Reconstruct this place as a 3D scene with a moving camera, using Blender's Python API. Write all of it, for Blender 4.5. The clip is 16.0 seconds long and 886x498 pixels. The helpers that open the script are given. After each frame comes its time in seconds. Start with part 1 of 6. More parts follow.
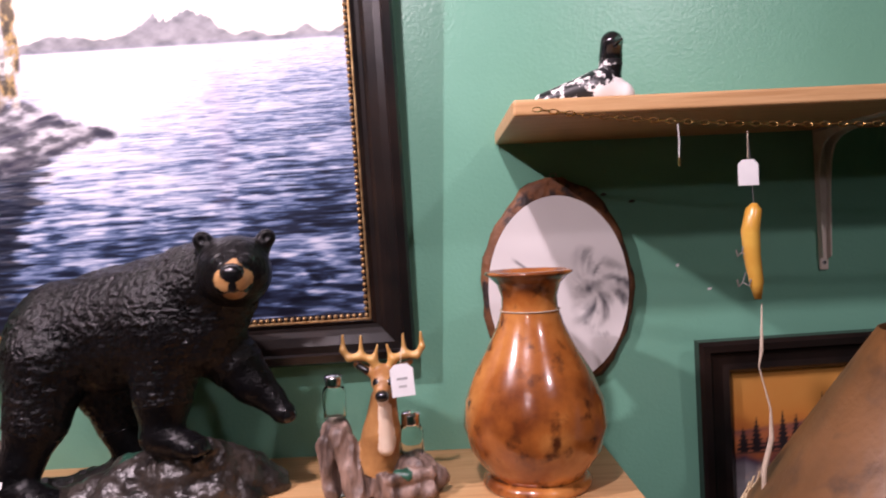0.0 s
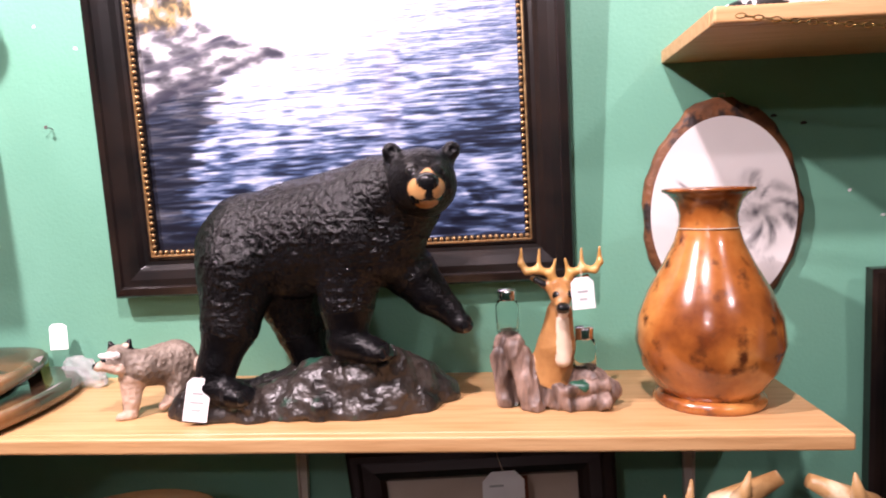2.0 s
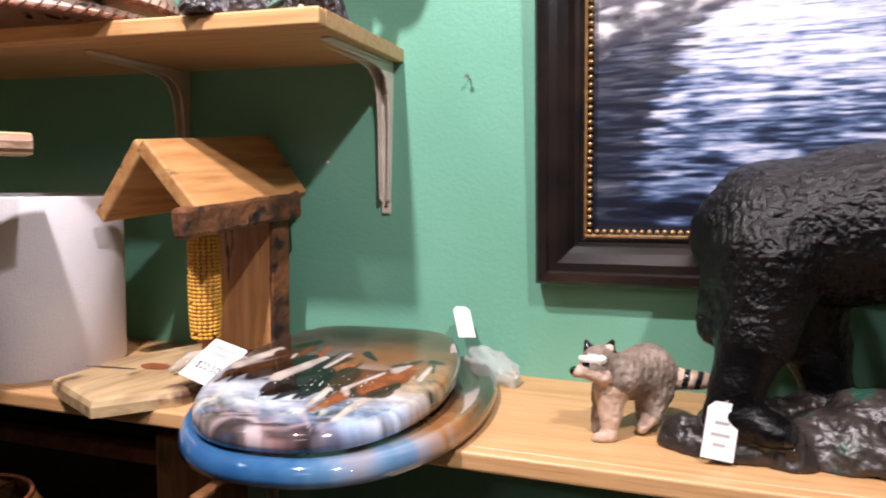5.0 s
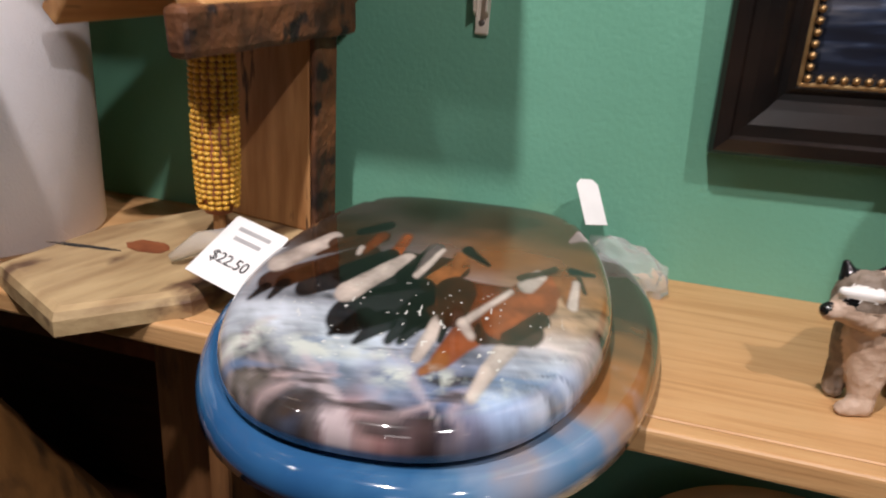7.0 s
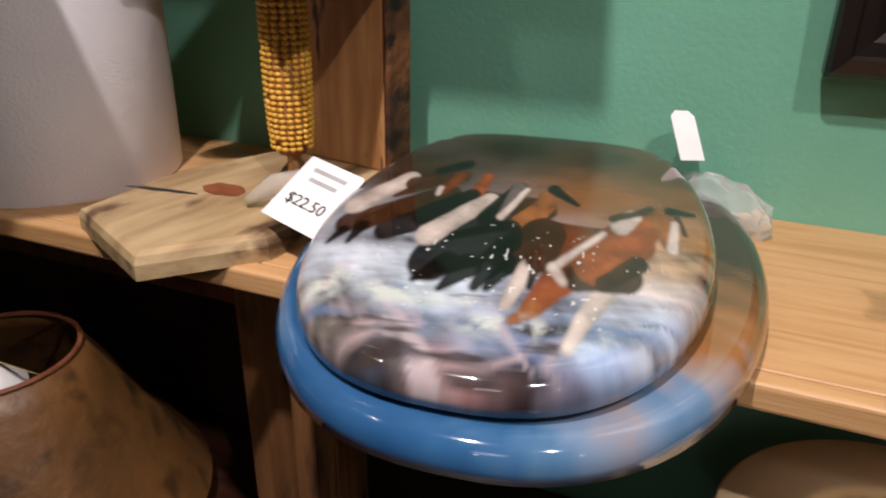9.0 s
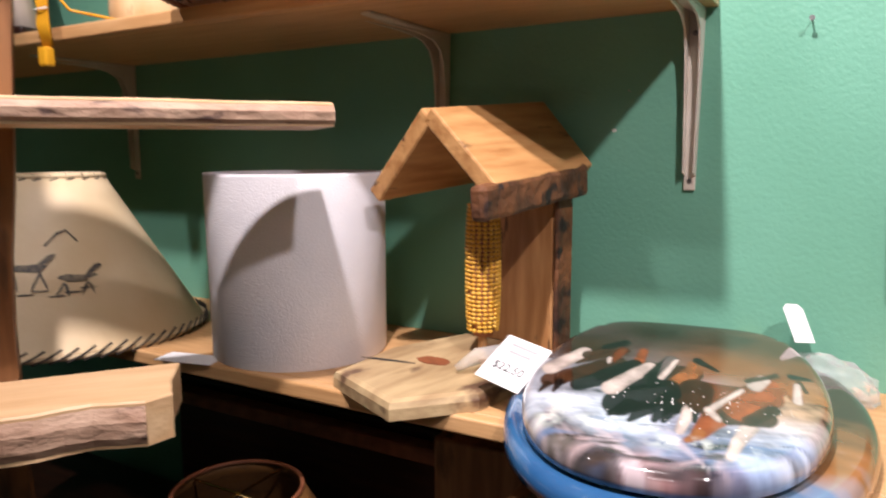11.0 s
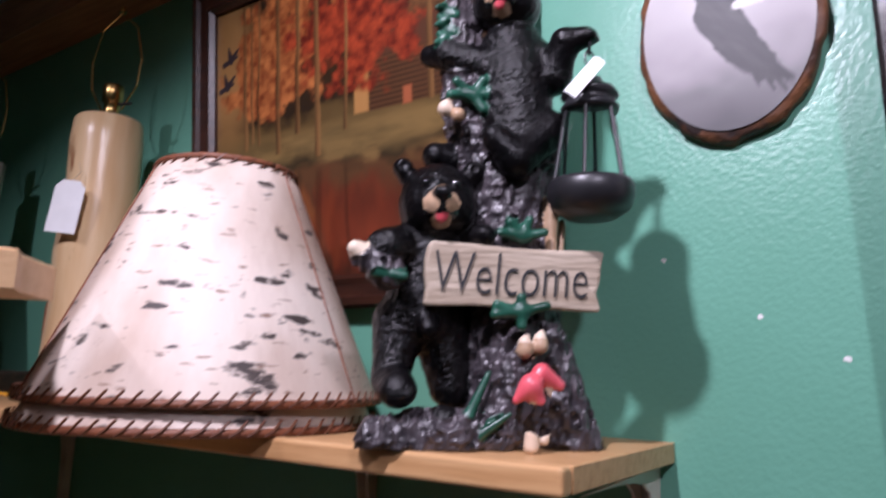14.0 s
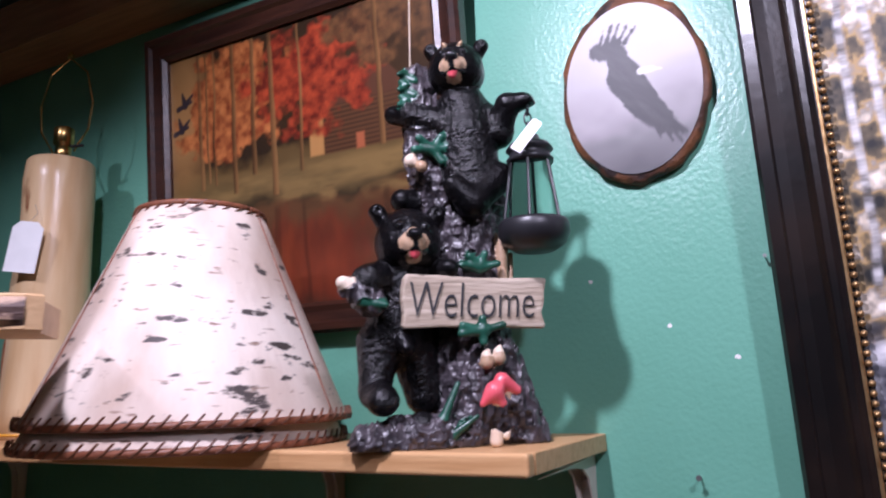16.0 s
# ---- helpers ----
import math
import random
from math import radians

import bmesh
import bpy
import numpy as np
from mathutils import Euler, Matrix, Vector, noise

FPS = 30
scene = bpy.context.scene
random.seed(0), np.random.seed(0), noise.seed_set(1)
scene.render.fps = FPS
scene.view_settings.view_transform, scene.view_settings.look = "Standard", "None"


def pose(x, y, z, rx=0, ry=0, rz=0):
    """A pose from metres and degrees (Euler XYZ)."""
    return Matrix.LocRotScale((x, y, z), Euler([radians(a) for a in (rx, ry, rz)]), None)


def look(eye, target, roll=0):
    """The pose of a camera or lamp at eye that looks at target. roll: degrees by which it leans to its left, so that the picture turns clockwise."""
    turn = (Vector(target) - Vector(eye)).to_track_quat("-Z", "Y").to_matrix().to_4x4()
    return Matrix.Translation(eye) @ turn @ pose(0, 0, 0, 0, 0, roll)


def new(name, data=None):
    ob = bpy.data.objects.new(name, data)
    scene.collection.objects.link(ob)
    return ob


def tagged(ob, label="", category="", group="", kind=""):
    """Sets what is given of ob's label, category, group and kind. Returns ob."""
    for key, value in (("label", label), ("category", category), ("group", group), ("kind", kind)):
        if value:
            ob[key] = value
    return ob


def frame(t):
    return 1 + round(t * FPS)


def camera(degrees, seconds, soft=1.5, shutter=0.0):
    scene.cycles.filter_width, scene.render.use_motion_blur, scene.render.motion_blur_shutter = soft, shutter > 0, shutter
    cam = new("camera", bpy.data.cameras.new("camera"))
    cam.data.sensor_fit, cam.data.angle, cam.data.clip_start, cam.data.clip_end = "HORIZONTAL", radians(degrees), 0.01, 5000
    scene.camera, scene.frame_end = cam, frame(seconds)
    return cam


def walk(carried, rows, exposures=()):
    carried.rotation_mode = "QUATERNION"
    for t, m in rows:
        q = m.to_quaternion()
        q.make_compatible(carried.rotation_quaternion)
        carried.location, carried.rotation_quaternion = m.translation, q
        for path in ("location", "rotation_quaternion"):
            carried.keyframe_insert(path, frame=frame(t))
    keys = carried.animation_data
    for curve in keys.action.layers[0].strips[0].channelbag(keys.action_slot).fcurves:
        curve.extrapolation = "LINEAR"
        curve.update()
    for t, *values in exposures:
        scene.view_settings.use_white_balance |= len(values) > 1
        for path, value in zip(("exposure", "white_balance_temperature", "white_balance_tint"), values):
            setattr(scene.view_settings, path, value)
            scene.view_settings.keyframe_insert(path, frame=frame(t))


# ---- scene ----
cam = camera(65.2, 16.0, soft=1.9, shutter=0.4)
PATH = [
    (0, (0.614, 0.053, 1.448), (0.631, 2.052, 1.405), -2.7),
    (0.5, (0.577, 0.041, 1.424), (0.566, 2.04, 1.345), -2.0),
    (1, (0.542, 0.038, 1.408), (0.537, 2.032, 1.263), -2.0),
    (1.5, (0.496, 0.029, 1.403), (0.368, 2.02, 1.27), -1.7),
    (2, (0.454, 0.037, 1.402), (0.292, 2.024, 1.234), -2.1),
    (2.5, (0.398, 0.109, 1.393), (0.224, 2.093, 1.205), -0.8),
    (3, (0.309, 0.203, 1.391), (0.123, 2.187, 1.216), 1.0),
    (3.5, (0.221, 0.26, 1.372), (-0.023, 2.236, 1.178), 0.3),
    (4, (0.15, 0.253, 1.38), (-0.284, 2.191, 1.149), 0.4),
    (4.5, (0.063, 0.223, 1.387), (-0.495, 2.133, 1.185), -0.3),
    (5, (-0.019, 0.184, 1.384), (-0.621, 2.081, 1.186), 0.6),
    (5.2, (-0.039, 0.174, 1.38), (-0.642, 2.068, 1.157), 1.0),
    (7.3, (-0.247, 0.482, 1.351), (-0.768, 2.247, 0.569), 3.8),
    (7.5, (-0.246, 0.5, 1.346), (-0.783, 2.224, 0.484), 3.4),
    (8, (-0.254, 0.509, 1.338), (-0.791, 2.206, 0.427), 3.4),
    (8.2, (-0.25, 0.507, 1.341), (-0.803, 2.195, 0.423), 3.1),
    (10.3, (-0.276, 0.322, 1.35), (-1.108, 2.079, 0.881), 0.5),
    (10.5, (-0.272, 0.298, 1.361), (-1.112, 2.065, 0.947), 0.8),
    (11, (-0.253, 0.234, 1.381), (-1.236, 1.954, 1.107), -0.3),
    (11.5, (-0.231, 0.194, 1.395), (-1.316, 1.865, 1.219), -1.3),
    (12, (-0.223, 0.176, 1.421), (-1.373, 1.811, 1.382), -2.0),
    (12.5, (-0.222, 0.223, 1.46), (-1.388, 1.846, 1.532), -1.5),
    (13, (-0.241, 0.298, 1.513), (-1.433, 1.893, 1.703), -0.4),
    (13.5, (-0.219, 0.379, 1.59), (-1.401, 1.972, 1.839), 2.0),
    (14, (-0.188, 0.447, 1.639), (-1.3, 2.072, 1.991), 1.5),
    (14.5, (-0.167, 0.47, 1.67), (-1.159, 2.136, 2.161), 0.2),
    (15, (-0.157, 0.454, 1.675), (-1.079, 2.171, 2.124), 0.3),
    (15.5, (-0.159, 0.406, 1.666), (-1.059, 2.139, 2.094), -0.2),
    (16, (-0.175, 0.319, 1.632), (-1.063, 2.065, 2.034), -1.7),
]
walk(cam, [(t, look(eye, target, roll)) for t, eye, target, roll in PATH],
     [(0, 0.95, 6450, 40), (1.5, 1.48, 6550, 36), (3.5, 1.7, 6550, 37), (5, 1.17, 6400, 24), (7.5, 0.42, 6550, 18), (10.5, 0.98, 6650, 23), (12, 1.55, 5900, 25), (13.2, 0.4, 5850, 32), (14, 0.06, 5650, 31), (16, 0.18, 5450, 33)])


# ---- world and light ----
world = bpy.data.worlds.new("world")
scene.world = world
world.use_nodes = True
world.node_tree.nodes["Background"].inputs[0].default_value = (0.9, 0.95, 1.0, 1)
world.node_tree.nodes["Background"].inputs[1].default_value = 0.001


def lamp(name, eye, target, power, size, cone=None, colour=(1, 0.95, 0.9)):
    data = bpy.data.lights.new(name, "SPOT" if cone else "AREA")
    data.energy, data.color = power, colour
    if cone:
        data.spot_size, data.spot_blend, data.shadow_soft_size = radians(cone), 0.6, size
    else:
        data.shape, data.size = "DISK", size
    ob = new(name, data)
    ob.matrix_world = look(eye, target)
    return ob


lamp("track_lamp_one", (-0.46, 0.28, 2.44), (-0.3, 1.1, 1.4), 52, 0.025, 124)
lamp("track_lamp_two", (0.35, 0.1, 2.44), (0.5, 1.1, 1.3), 34, 0.03, 120)
# added spot, source unseen: brightens the rawhide shade, drum and log lamps
lamp("left_fill_spot", (-1.25, 0.12, 2.44), (-1.4, 0.9, 1.25), 16, 0.025, 90)
lamp("far_spot", (-0.2, -1.9, 2.44), (0.9, 1.1, 1.3), 11, 0.05, 48)
# assumed spot, added to lighten the wall under the right shelf
lamp("right_fill_spot", (1.5, -0.5, 2.44), (1.2, 1.1, 1.25), 13, 0.04, 80)
# added soft fill that lifts the shadows; no fixture known here
lamp("fill_disk", (0.0, -1.3, 2.47), (0.0, -1.3, 0), 2, 0.6)


# ---- materials ----
def mat(name, c1, c2=None, rough=0.5, metal=0.0, scale=20.0, stretch=(1, 1, 1), bump=0.0, bscale=80.0, coat=0.0,
        spread=(0.35, 0.65), detail=5.0, third=None, trans=0.0, bstretch=None, rough2=None):
    m = bpy.data.materials.new(name)
    m.use_nodes = True
    n, l = m.node_tree.nodes, m.node_tree.links
    b = n["Principled BSDF"]
    c2 = c2 or tuple(v * 0.8 for v in c1)
    co = n.new("ShaderNodeTexCoord")
    mp = n.new("ShaderNodeMapping")
    mp.inputs["Scale"].default_value = stretch
    l.new(co.outputs["Object"], mp.inputs[0])
    t = n.new("ShaderNodeTexNoise")
    t.inputs["Scale"].default_value, t.inputs["Detail"].default_value = scale, detail
    l.new(mp.outputs[0], t.inputs["Vector"])
    r = n.new("ShaderNodeValToRGB")
    r.color_ramp.elements[0].position, r.color_ramp.elements[1].position = spread
    r.color_ramp.elements[0].color, r.color_ramp.elements[1].color = (*c1, 1), (*c2, 1)
    if third:
        e = r.color_ramp.elements.new(third[0])
        e.color = (*third[1], 1)
    l.new(t.outputs[0], r.inputs[0])
    l.new(r.outputs[0], b.inputs["Base Color"])
    b.inputs["Roughness"].default_value, b.inputs["Metallic"].default_value = rough, metal
    b.inputs["Coat Weight"].default_value = coat
    b.inputs["Transmission Weight"].default_value = trans
    if rough2 is not None:
        k = n.new("ShaderNodeMapRange")
        k.inputs["To Min"].default_value, k.inputs["To Max"].default_value = rough, rough2
        l.new(t.outputs[0], k.inputs[0])
        l.new(k.outputs[0], b.inputs["Roughness"])
    if bump:
        u = n.new("ShaderNodeTexNoise")
        u.inputs["Scale"].default_value, u.inputs["Detail"].default_value = bscale, 4
        if bstretch:
            q = n.new("ShaderNodeMapping")
            q.inputs["Scale"].default_value = bstretch
            l.new(co.outputs["Object"], q.inputs[0])
            l.new(q.outputs[0], u.inputs["Vector"])
        else:
            l.new(mp.outputs[0], u.inputs["Vector"])
        h = n.new("ShaderNodeBump")
        h.inputs["Strength"].default_value, h.inputs["Distance"].default_value = min(bump, 1), 0.004
        l.new(u.outputs[0], h.inputs["Height"])
        l.new(h.outputs[0], b.inputs["Normal"])
    return m


M_WALL = mat("green_wall_paint", (0.135, 0.36, 0.255), (0.155, 0.40, 0.29), 0.3, scale=4, bump=0.17, bscale=190)
M_OAK = mat("oak", (0.50, 0.27, 0.11), (0.62, 0.37, 0.17), 0.42, scale=9, stretch=(0.9, 14, 14), bump=0.12, bscale=26, third=(0.5, (0.58, 0.33, 0.145)))
M_FRAME = mat("black_frame_wood", (0.006, 0.005, 0.005), (0.016, 0.010, 0.008), 0.26, scale=14, bump=0.08, bscale=60)
M_GOLD = mat("worn_gold_bead", (0.62, 0.42, 0.2), (0.35, 0.2, 0.08), 0.35, metal=0.8, scale=60)
M_WHITE_METAL = mat("cream_painted_steel", (0.72, 0.66, 0.58), (0.6, 0.54, 0.46), 0.4, scale=18)
M_CEIL = mat("grey_ceiling", (0.55, 0.55, 0.58), (0.5, 0.5, 0.54), 0.85, scale=5, bump=0.2)
M_FLOOR = mat("brown_floor", (0.16, 0.11, 0.08), (0.11, 0.075, 0.05), 0.5, scale=6)
M_TRIM = mat("varnished_trim", (0.30, 0.14, 0.06), (0.40, 0.20, 0.09), 0.4, scale=8, stretch=(1, 12, 12))


# ---- building helpers ----
def box_into(bm, x0, x1, y0, y1, z0, z1, bevel=0.0, segs=2):
    made = bmesh.ops.create_cube(bm, size=1.0)["verts"]
    bmesh.ops.transform(bm, matrix=Matrix.Translation(((x0 + x1) / 2, (y0 + y1) / 2, (z0 + z1) / 2)) @ Matrix.Diagonal((x1 - x0, y1 - y0, z1 - z0, 1)), verts=made)
    if bevel:
        edges = list({e for v in made for e in v.link_edges})
        bmesh.ops.bevel(bm, geom=edges, offset=bevel, segments=segs, affect="EDGES", profile=0.5)
    return made


def box(x0, x1, y0, y1, z0, z1, bevel=0.0, segs=2):
    bm = bmesh.new()
    box_into(bm, x0, x1, y0, y1, z0, z1, bevel, segs)
    return bm


def mesh_of(name, bm, material, smooth=False):
    me = bpy.data.meshes.new(name)
    bm.to_mesh(me)
    bm.free()
    for m in (material if isinstance(material, (list, tuple)) else [material]):
        me.materials.append(m)
    if smooth:
        me.polygons.foreach_set("use_smooth", [True] * len(me.polygons))
    return me


def thing(name, at, label, category, group="", kind=""):
    ob = new(name)
    ob.matrix_world = at if isinstance(at, Matrix) else Matrix.Translation(at)
    return tagged(ob, label, category, group, kind)


def solid(name, bm, material, at, label, category, group="", kind="", smooth=False):
    ob = new(name, mesh_of(name, bm, material, smooth))
    ob.matrix_world = at if isinstance(at, Matrix) else Matrix.Translation(at)
    return tagged(ob, label, category, group, kind)


def part(name, bm, material, parent, label="", smooth=False):
    ob = new(name, mesh_of(name, bm, material, smooth))
    ob.parent = parent
    return tagged(ob, label)


WALL = 1.165
SHELF = 1.10

# ---- room ----
for nm, b, m, lab, cat in (
    ("wall_north", (-2.7, 2.7, WALL, WALL + 0.12, 0, 2.5), M_WALL, "glossy green painted wall with a pebbled texture", "wall"),
    ("wall_west", (-2.82, -2.7, -3.1, WALL + 0.12, 0, 2.5), M_WALL, "green painted end wall", "wall"),
    ("wall_east", (2.7, 2.82, -3.1, WALL + 0.12, 0, 2.5), M_WALL, "green painted side wall", "wall"),
    ("wall_south", (-2.7, 2.7, -3.22, -3.1, 0, 2.5), M_WALL, "green painted wall behind", "wall"),
    ("floor", (-2.82, 2.82, -3.22, WALL + 0.12, -0.1, 0), M_FLOOR, "dark brown shop floor", "floor"),
    ("ceiling", (-2.82, 2.82, -3.22, WALL + 0.12, 2.5, 2.6), M_CEIL, "pale grey painted ceiling", "ceiling"),
    ("trim", (-2.7, 2.7, WALL - 0.09, WALL, 2.335, 2.44), M_TRIM, "brown varnished wooden trim under the ceiling", "trim"),
):
    solid(nm, box(*b), m, (0, 0, 0), lab, cat, kind="structure")


# ---- shelves and brackets ----
def bracket_bm(depth, drop, w=0.022, t=0.004):
    """A pressed steel shelf bracket: wall leg, shelf arm, curved web."""
    bm = bmesh.new()
    box_into(bm, -w / 2, w / 2, -t, 0, -drop, 0, 0.0015, 1)
    box_into(bm, -w / 2, w / 2, -depth, -t, -t, 0, 0.0015, 1)
    prof = [(-t, -t)]
    n = 12
    for i in range(n + 1):
        a = i / n * math.pi / 2
        prof.append((-(0.014 + (depth * 0.95 - 0.014) * math.cos(a) ** 7), -(0.010 + (drop * 0.9 - 0.010) * math.sin(a) ** 7)))
    prof.append((-t, -drop * 0.92))
    for s in (-1, 1):
        lo = [bm.verts.new((s * w * 0.5, y, z)) for y, z in prof]
        hi = [bm.verts.new((s * w * 0.5 - s * 0.003, y, z)) for y, z in prof]
        bm.faces.new(lo), bm.faces.new(hi[::-1])
        for i in range(len(prof)):
            j = (i + 1) % len(prof)
            bm.faces.new((lo[i], hi[i], hi[j], lo[j]))
    for v in bm.verts:
        v.co.x *= 1 - 0.35 * min(1, max(0, -v.co.z / drop)) - 0.3 * min(1, max(0, -v.co.y / depth))
    bmesh.ops.recalc_face_normals(bm, faces=bm.faces)
    return bm


M_SCREW = mat("screw_steel", (0.3, 0.3, 0.3), (0.2, 0.2, 0.2), 0.35, metal=0.9)


def bracket(x, z, depth, drop):
    ob = thing("shelf_bracket", (x, WALL - 0.001, z), "cream painted steel shelf bracket screwed to the green wall", "bracket", "shelf brackets")
    part("arm", bracket_bm(depth, drop), M_WHITE_METAL, ob)
    for dz in (-0.03, -drop + 0.012):
        bm = bmesh.new()
        bmesh.ops.create_uvsphere(bm, u_segments=8, v_segments=5, radius=0.0035, matrix=Matrix.Translation((0, -0.004, dz)) @ Matrix.Diagonal((1, 0.5, 1, 1)))
        part("screw", bm, M_SCREW, ob)
    return ob


def shelf(name, x0, x1, y0, z0, th, label):
    ob = thing(name, (0, 0, 0), label, "shelf", "oak shelves")
    part("board", box(x0, x1, y0 + 0.0185, WALL, z0, z0 + th, 0.001, 1), M_OAK, ob)
    part("nosing", box(x0, x1, y0, y0 + 0.018, z0 - 0.0004, z0 + th + 0.0004, 0.0035, 3), M_OAK, ob, "rounded front edge strip")


shelf("lower_shelf", -2.3, 0.865, 0.862, SHELF - 0.02, 0.02, "light oak shelf board with a rounded front edge")
shelf("upper_shelf", -2.2, -0.395, 0.90, 1.557, 0.02, "light oak wall shelf on cream steel brackets")
shelf("upper_shelf", 0.715, 2.2, 0.90, 1.587, 0.02, "oak wall shelf with a brass chain along its front")
for x in (-0.42, -0.78, -1.5):
    bracket(x, 1.557, 0.2, 0.225)
for x in (1.235, 1.9):
    bracket(x, 1.587, 0.2, 0.225)
for x in (0.11, 0.75, -0.62, -1.5):
    bracket(x, SHELF - 0.02, 0.22, 0.25)


# ---- more materials ----
def flecked(m, scale, stretch, lo, hi, colour):
    """Adds dark marks of their own shape over a material's colour."""
    n, l = m.node_tree.nodes, m.node_tree.links
    b = n["Principled BSDF"]
    src = b.inputs["Base Color"].links[0].from_socket
    co, mp, t, r, x = (n.new("ShaderNode" + k) for k in ("TexCoord", "Mapping", "TexNoise", "MapRange", "Mix"))
    mp.inputs["Scale"].default_value = stretch
    mp.inputs["Location"].default_value = (3.1, 1.7, 0.4)
    t.inputs["Scale"].default_value, t.inputs["Detail"].default_value = scale, 6
    r.inputs["From Min"].default_value, r.inputs["From Max"].default_value = lo, hi
    x.data_type = "RGBA"
    x.inputs["B"].default_value = (*colour, 1)
    l.new(co.outputs["Object"], mp.inputs[0])
    l.new(mp.outputs[0], t.inputs["Vector"])
    l.new(t.outputs[0], r.inputs[0])
    l.new(r.outputs[0], x.inputs["Factor"])
    l.new(src, x.inputs["A"])
    l.new(x.outputs["Result"], b.inputs["Base Color"])
    return m


def clear(name, colour, rough=0.03):
    m = bpy.data.materials.new(name)
    m.use_nodes = True
    b = m.node_tree.nodes["Principled BSDF"]
    b.inputs["Base Color"].default_value = (*colour, 1)
    b.inputs["Roughness"].default_value, b.inputs["Transmission Weight"].default_value, b.inputs["IOR"].default_value = rough, 1.0, 1.1
    return m


M_FUR = mat("black_resin_fur", (0.002, 0.002, 0.0025), (0.006, 0.0055, 0.006), 0.27, scale=40, bump=0.6, bscale=260)
M_FUR.node_tree.nodes["Principled BSDF"].inputs["Specular IOR Level"].default_value = 0.3
M_FUR_SMOOTH = mat("black_resin_sheen", (0.002, 0.002, 0.0025), (0.005, 0.0045, 0.005), 0.3, scale=40, bump=0.35, bscale=230)
M_FUR_SMOOTH.node_tree.nodes["Principled BSDF"].inputs["Specular IOR Level"].default_value = 0.2
M_MUZZLE = mat("tan_resin", (0.50, 0.27, 0.10), (0.42, 0.20, 0.07), 0.4, scale=60)
M_NOSE = mat("black_gloss_nose", (0.006, 0.006, 0.007), (0.01, 0.01, 0.01), 0.15, scale=30)
M_ROCK = flecked(mat("dark_resin_rock", (0.009, 0.0075, 0.007), (0.045, 0.036, 0.03), 0.34, scale=26, bump=0.8, bscale=60), 22, (1, 1, 1), 0.62, 0.7, (0.015, 0.06, 0.04))
M_TAG = mat("white_card", (0.86, 0.86, 0.86), (0.8, 0.8, 0.8), 0.6, scale=30)
M_INK = mat("black_ink", (0.02, 0.02, 0.025), (0.03, 0.03, 0.03), 0.6)
M_FAINT = mat("grey_print_ink", (0.35, 0.35, 0.36), (0.45, 0.45, 0.45), 0.6)
M_STRING = mat("cotton_string", (0.55, 0.45, 0.34), (0.45, 0.36, 0.27), 0.8, scale=200)
M_VASE = flecked(mat("varnished_burl", (0.13, 0.032, 0.008), (0.58, 0.24, 0.06), 0.22, scale=10, bump=0.08, bscale=60, coat=0.6, third=(0.5, (0.34, 0.105, 0.02)), detail=8), 40, (1, 1, 1), 0.57, 0.72, (0.085, 0.025, 0.009))
M_BARK = flecked(mat("dark_bark", (0.05, 0.02, 0.01), (0.20, 0.075, 0.025), 0.6, scale=22, bump=1, bscale=70), 40, (1, 1, 1), 0.55, 0.65, (0.02, 0.01, 0.008))
M_DRUM = flecked(mat("white_linen", (0.74, 0.74, 0.78), (0.82, 0.81, 0.84), 0.85, scale=9, bump=0.3, bscale=400), 9, (1, 1, 1), 0.72, 0.76, (0.5, 0.36, 0.2))
M_BIRCH = flecked(mat("birch_bark_paper", (0.52, 0.385, 0.30), (0.78, 0.67, 0.58), 0.6, scale=8, stretch=(1.4, 1.4, 0.5), bump=0.25, bscale=60), 30, (0.75, 0.75, 2.0), 0.605, 0.655, (0.06, 0.045, 0.04))
flecked(M_BIRCH, 85, (0.5, 0.5, 2.0), 0.63, 0.72, (0.28, 0.18, 0.13))
M_LEATHER = mat("brown_leather", (0.16, 0.05, 0.022), (0.26, 0.09, 0.04), 0.5, scale=40, bump=0.3)
M_HIDE = mat("rawhide", (0.74, 0.60, 0.39), (0.66, 0.50, 0.29), 0.55, scale=7, bump=0.2, bscale=70)
M_LACE = mat("black_lace", (0.02, 0.015, 0.012), (0.03, 0.02, 0.015), 0.6)
M_BROWNSHADE = flecked(mat("brown_hide", (0.11, 0.05, 0.015), (0.18, 0.08, 0.024), 0.45, scale=12, bump=0.4, bscale=50), 26, (1, 1, 1), 0.55, 0.75, (0.05, 0.025, 0.01))
M_PINE = flecked(mat("rough_pine", (0.36, 0.16, 0.05), (0.54, 0.29, 0.11), 0.55, scale=7, stretch=(9, 1.2, 9), bump=0.25, bscale=20), 7, (5, 1, 5), 0.64, 0.69, (0.06, 0.028, 0.012))
M_PINE_PALE = flecked(mat("weathered_pine", (0.34, 0.22, 0.11), (0.56, 0.41, 0.22), 0.5, scale=6, stretch=(7, 1.4, 7), bump=0.25, bscale=20), 5, (3, 1.4, 3), 0.60, 0.66, (0.13, 0.07, 0.04))
M_PINE_UP = flecked(mat("rough_pine_upright", (0.32, 0.145, 0.05), (0.48, 0.25, 0.10), 0.55, scale=7, stretch=(9, 9, 1.2), bump=0.25, bscale=20), 7, (6, 6, 1.2), 0.64, 0.69, (0.06, 0.028, 0.012))
M_PLANK = flecked(mat("stained_plank", (0.16, 0.065, 0.022), (0.30, 0.14, 0.055), 0.5, scale=5, stretch=(9, 9, 0.9), bump=0.4, bscale=16), 8, (4, 4, 0.9), 0.58, 0.7, (0.05, 0.022, 0.01))
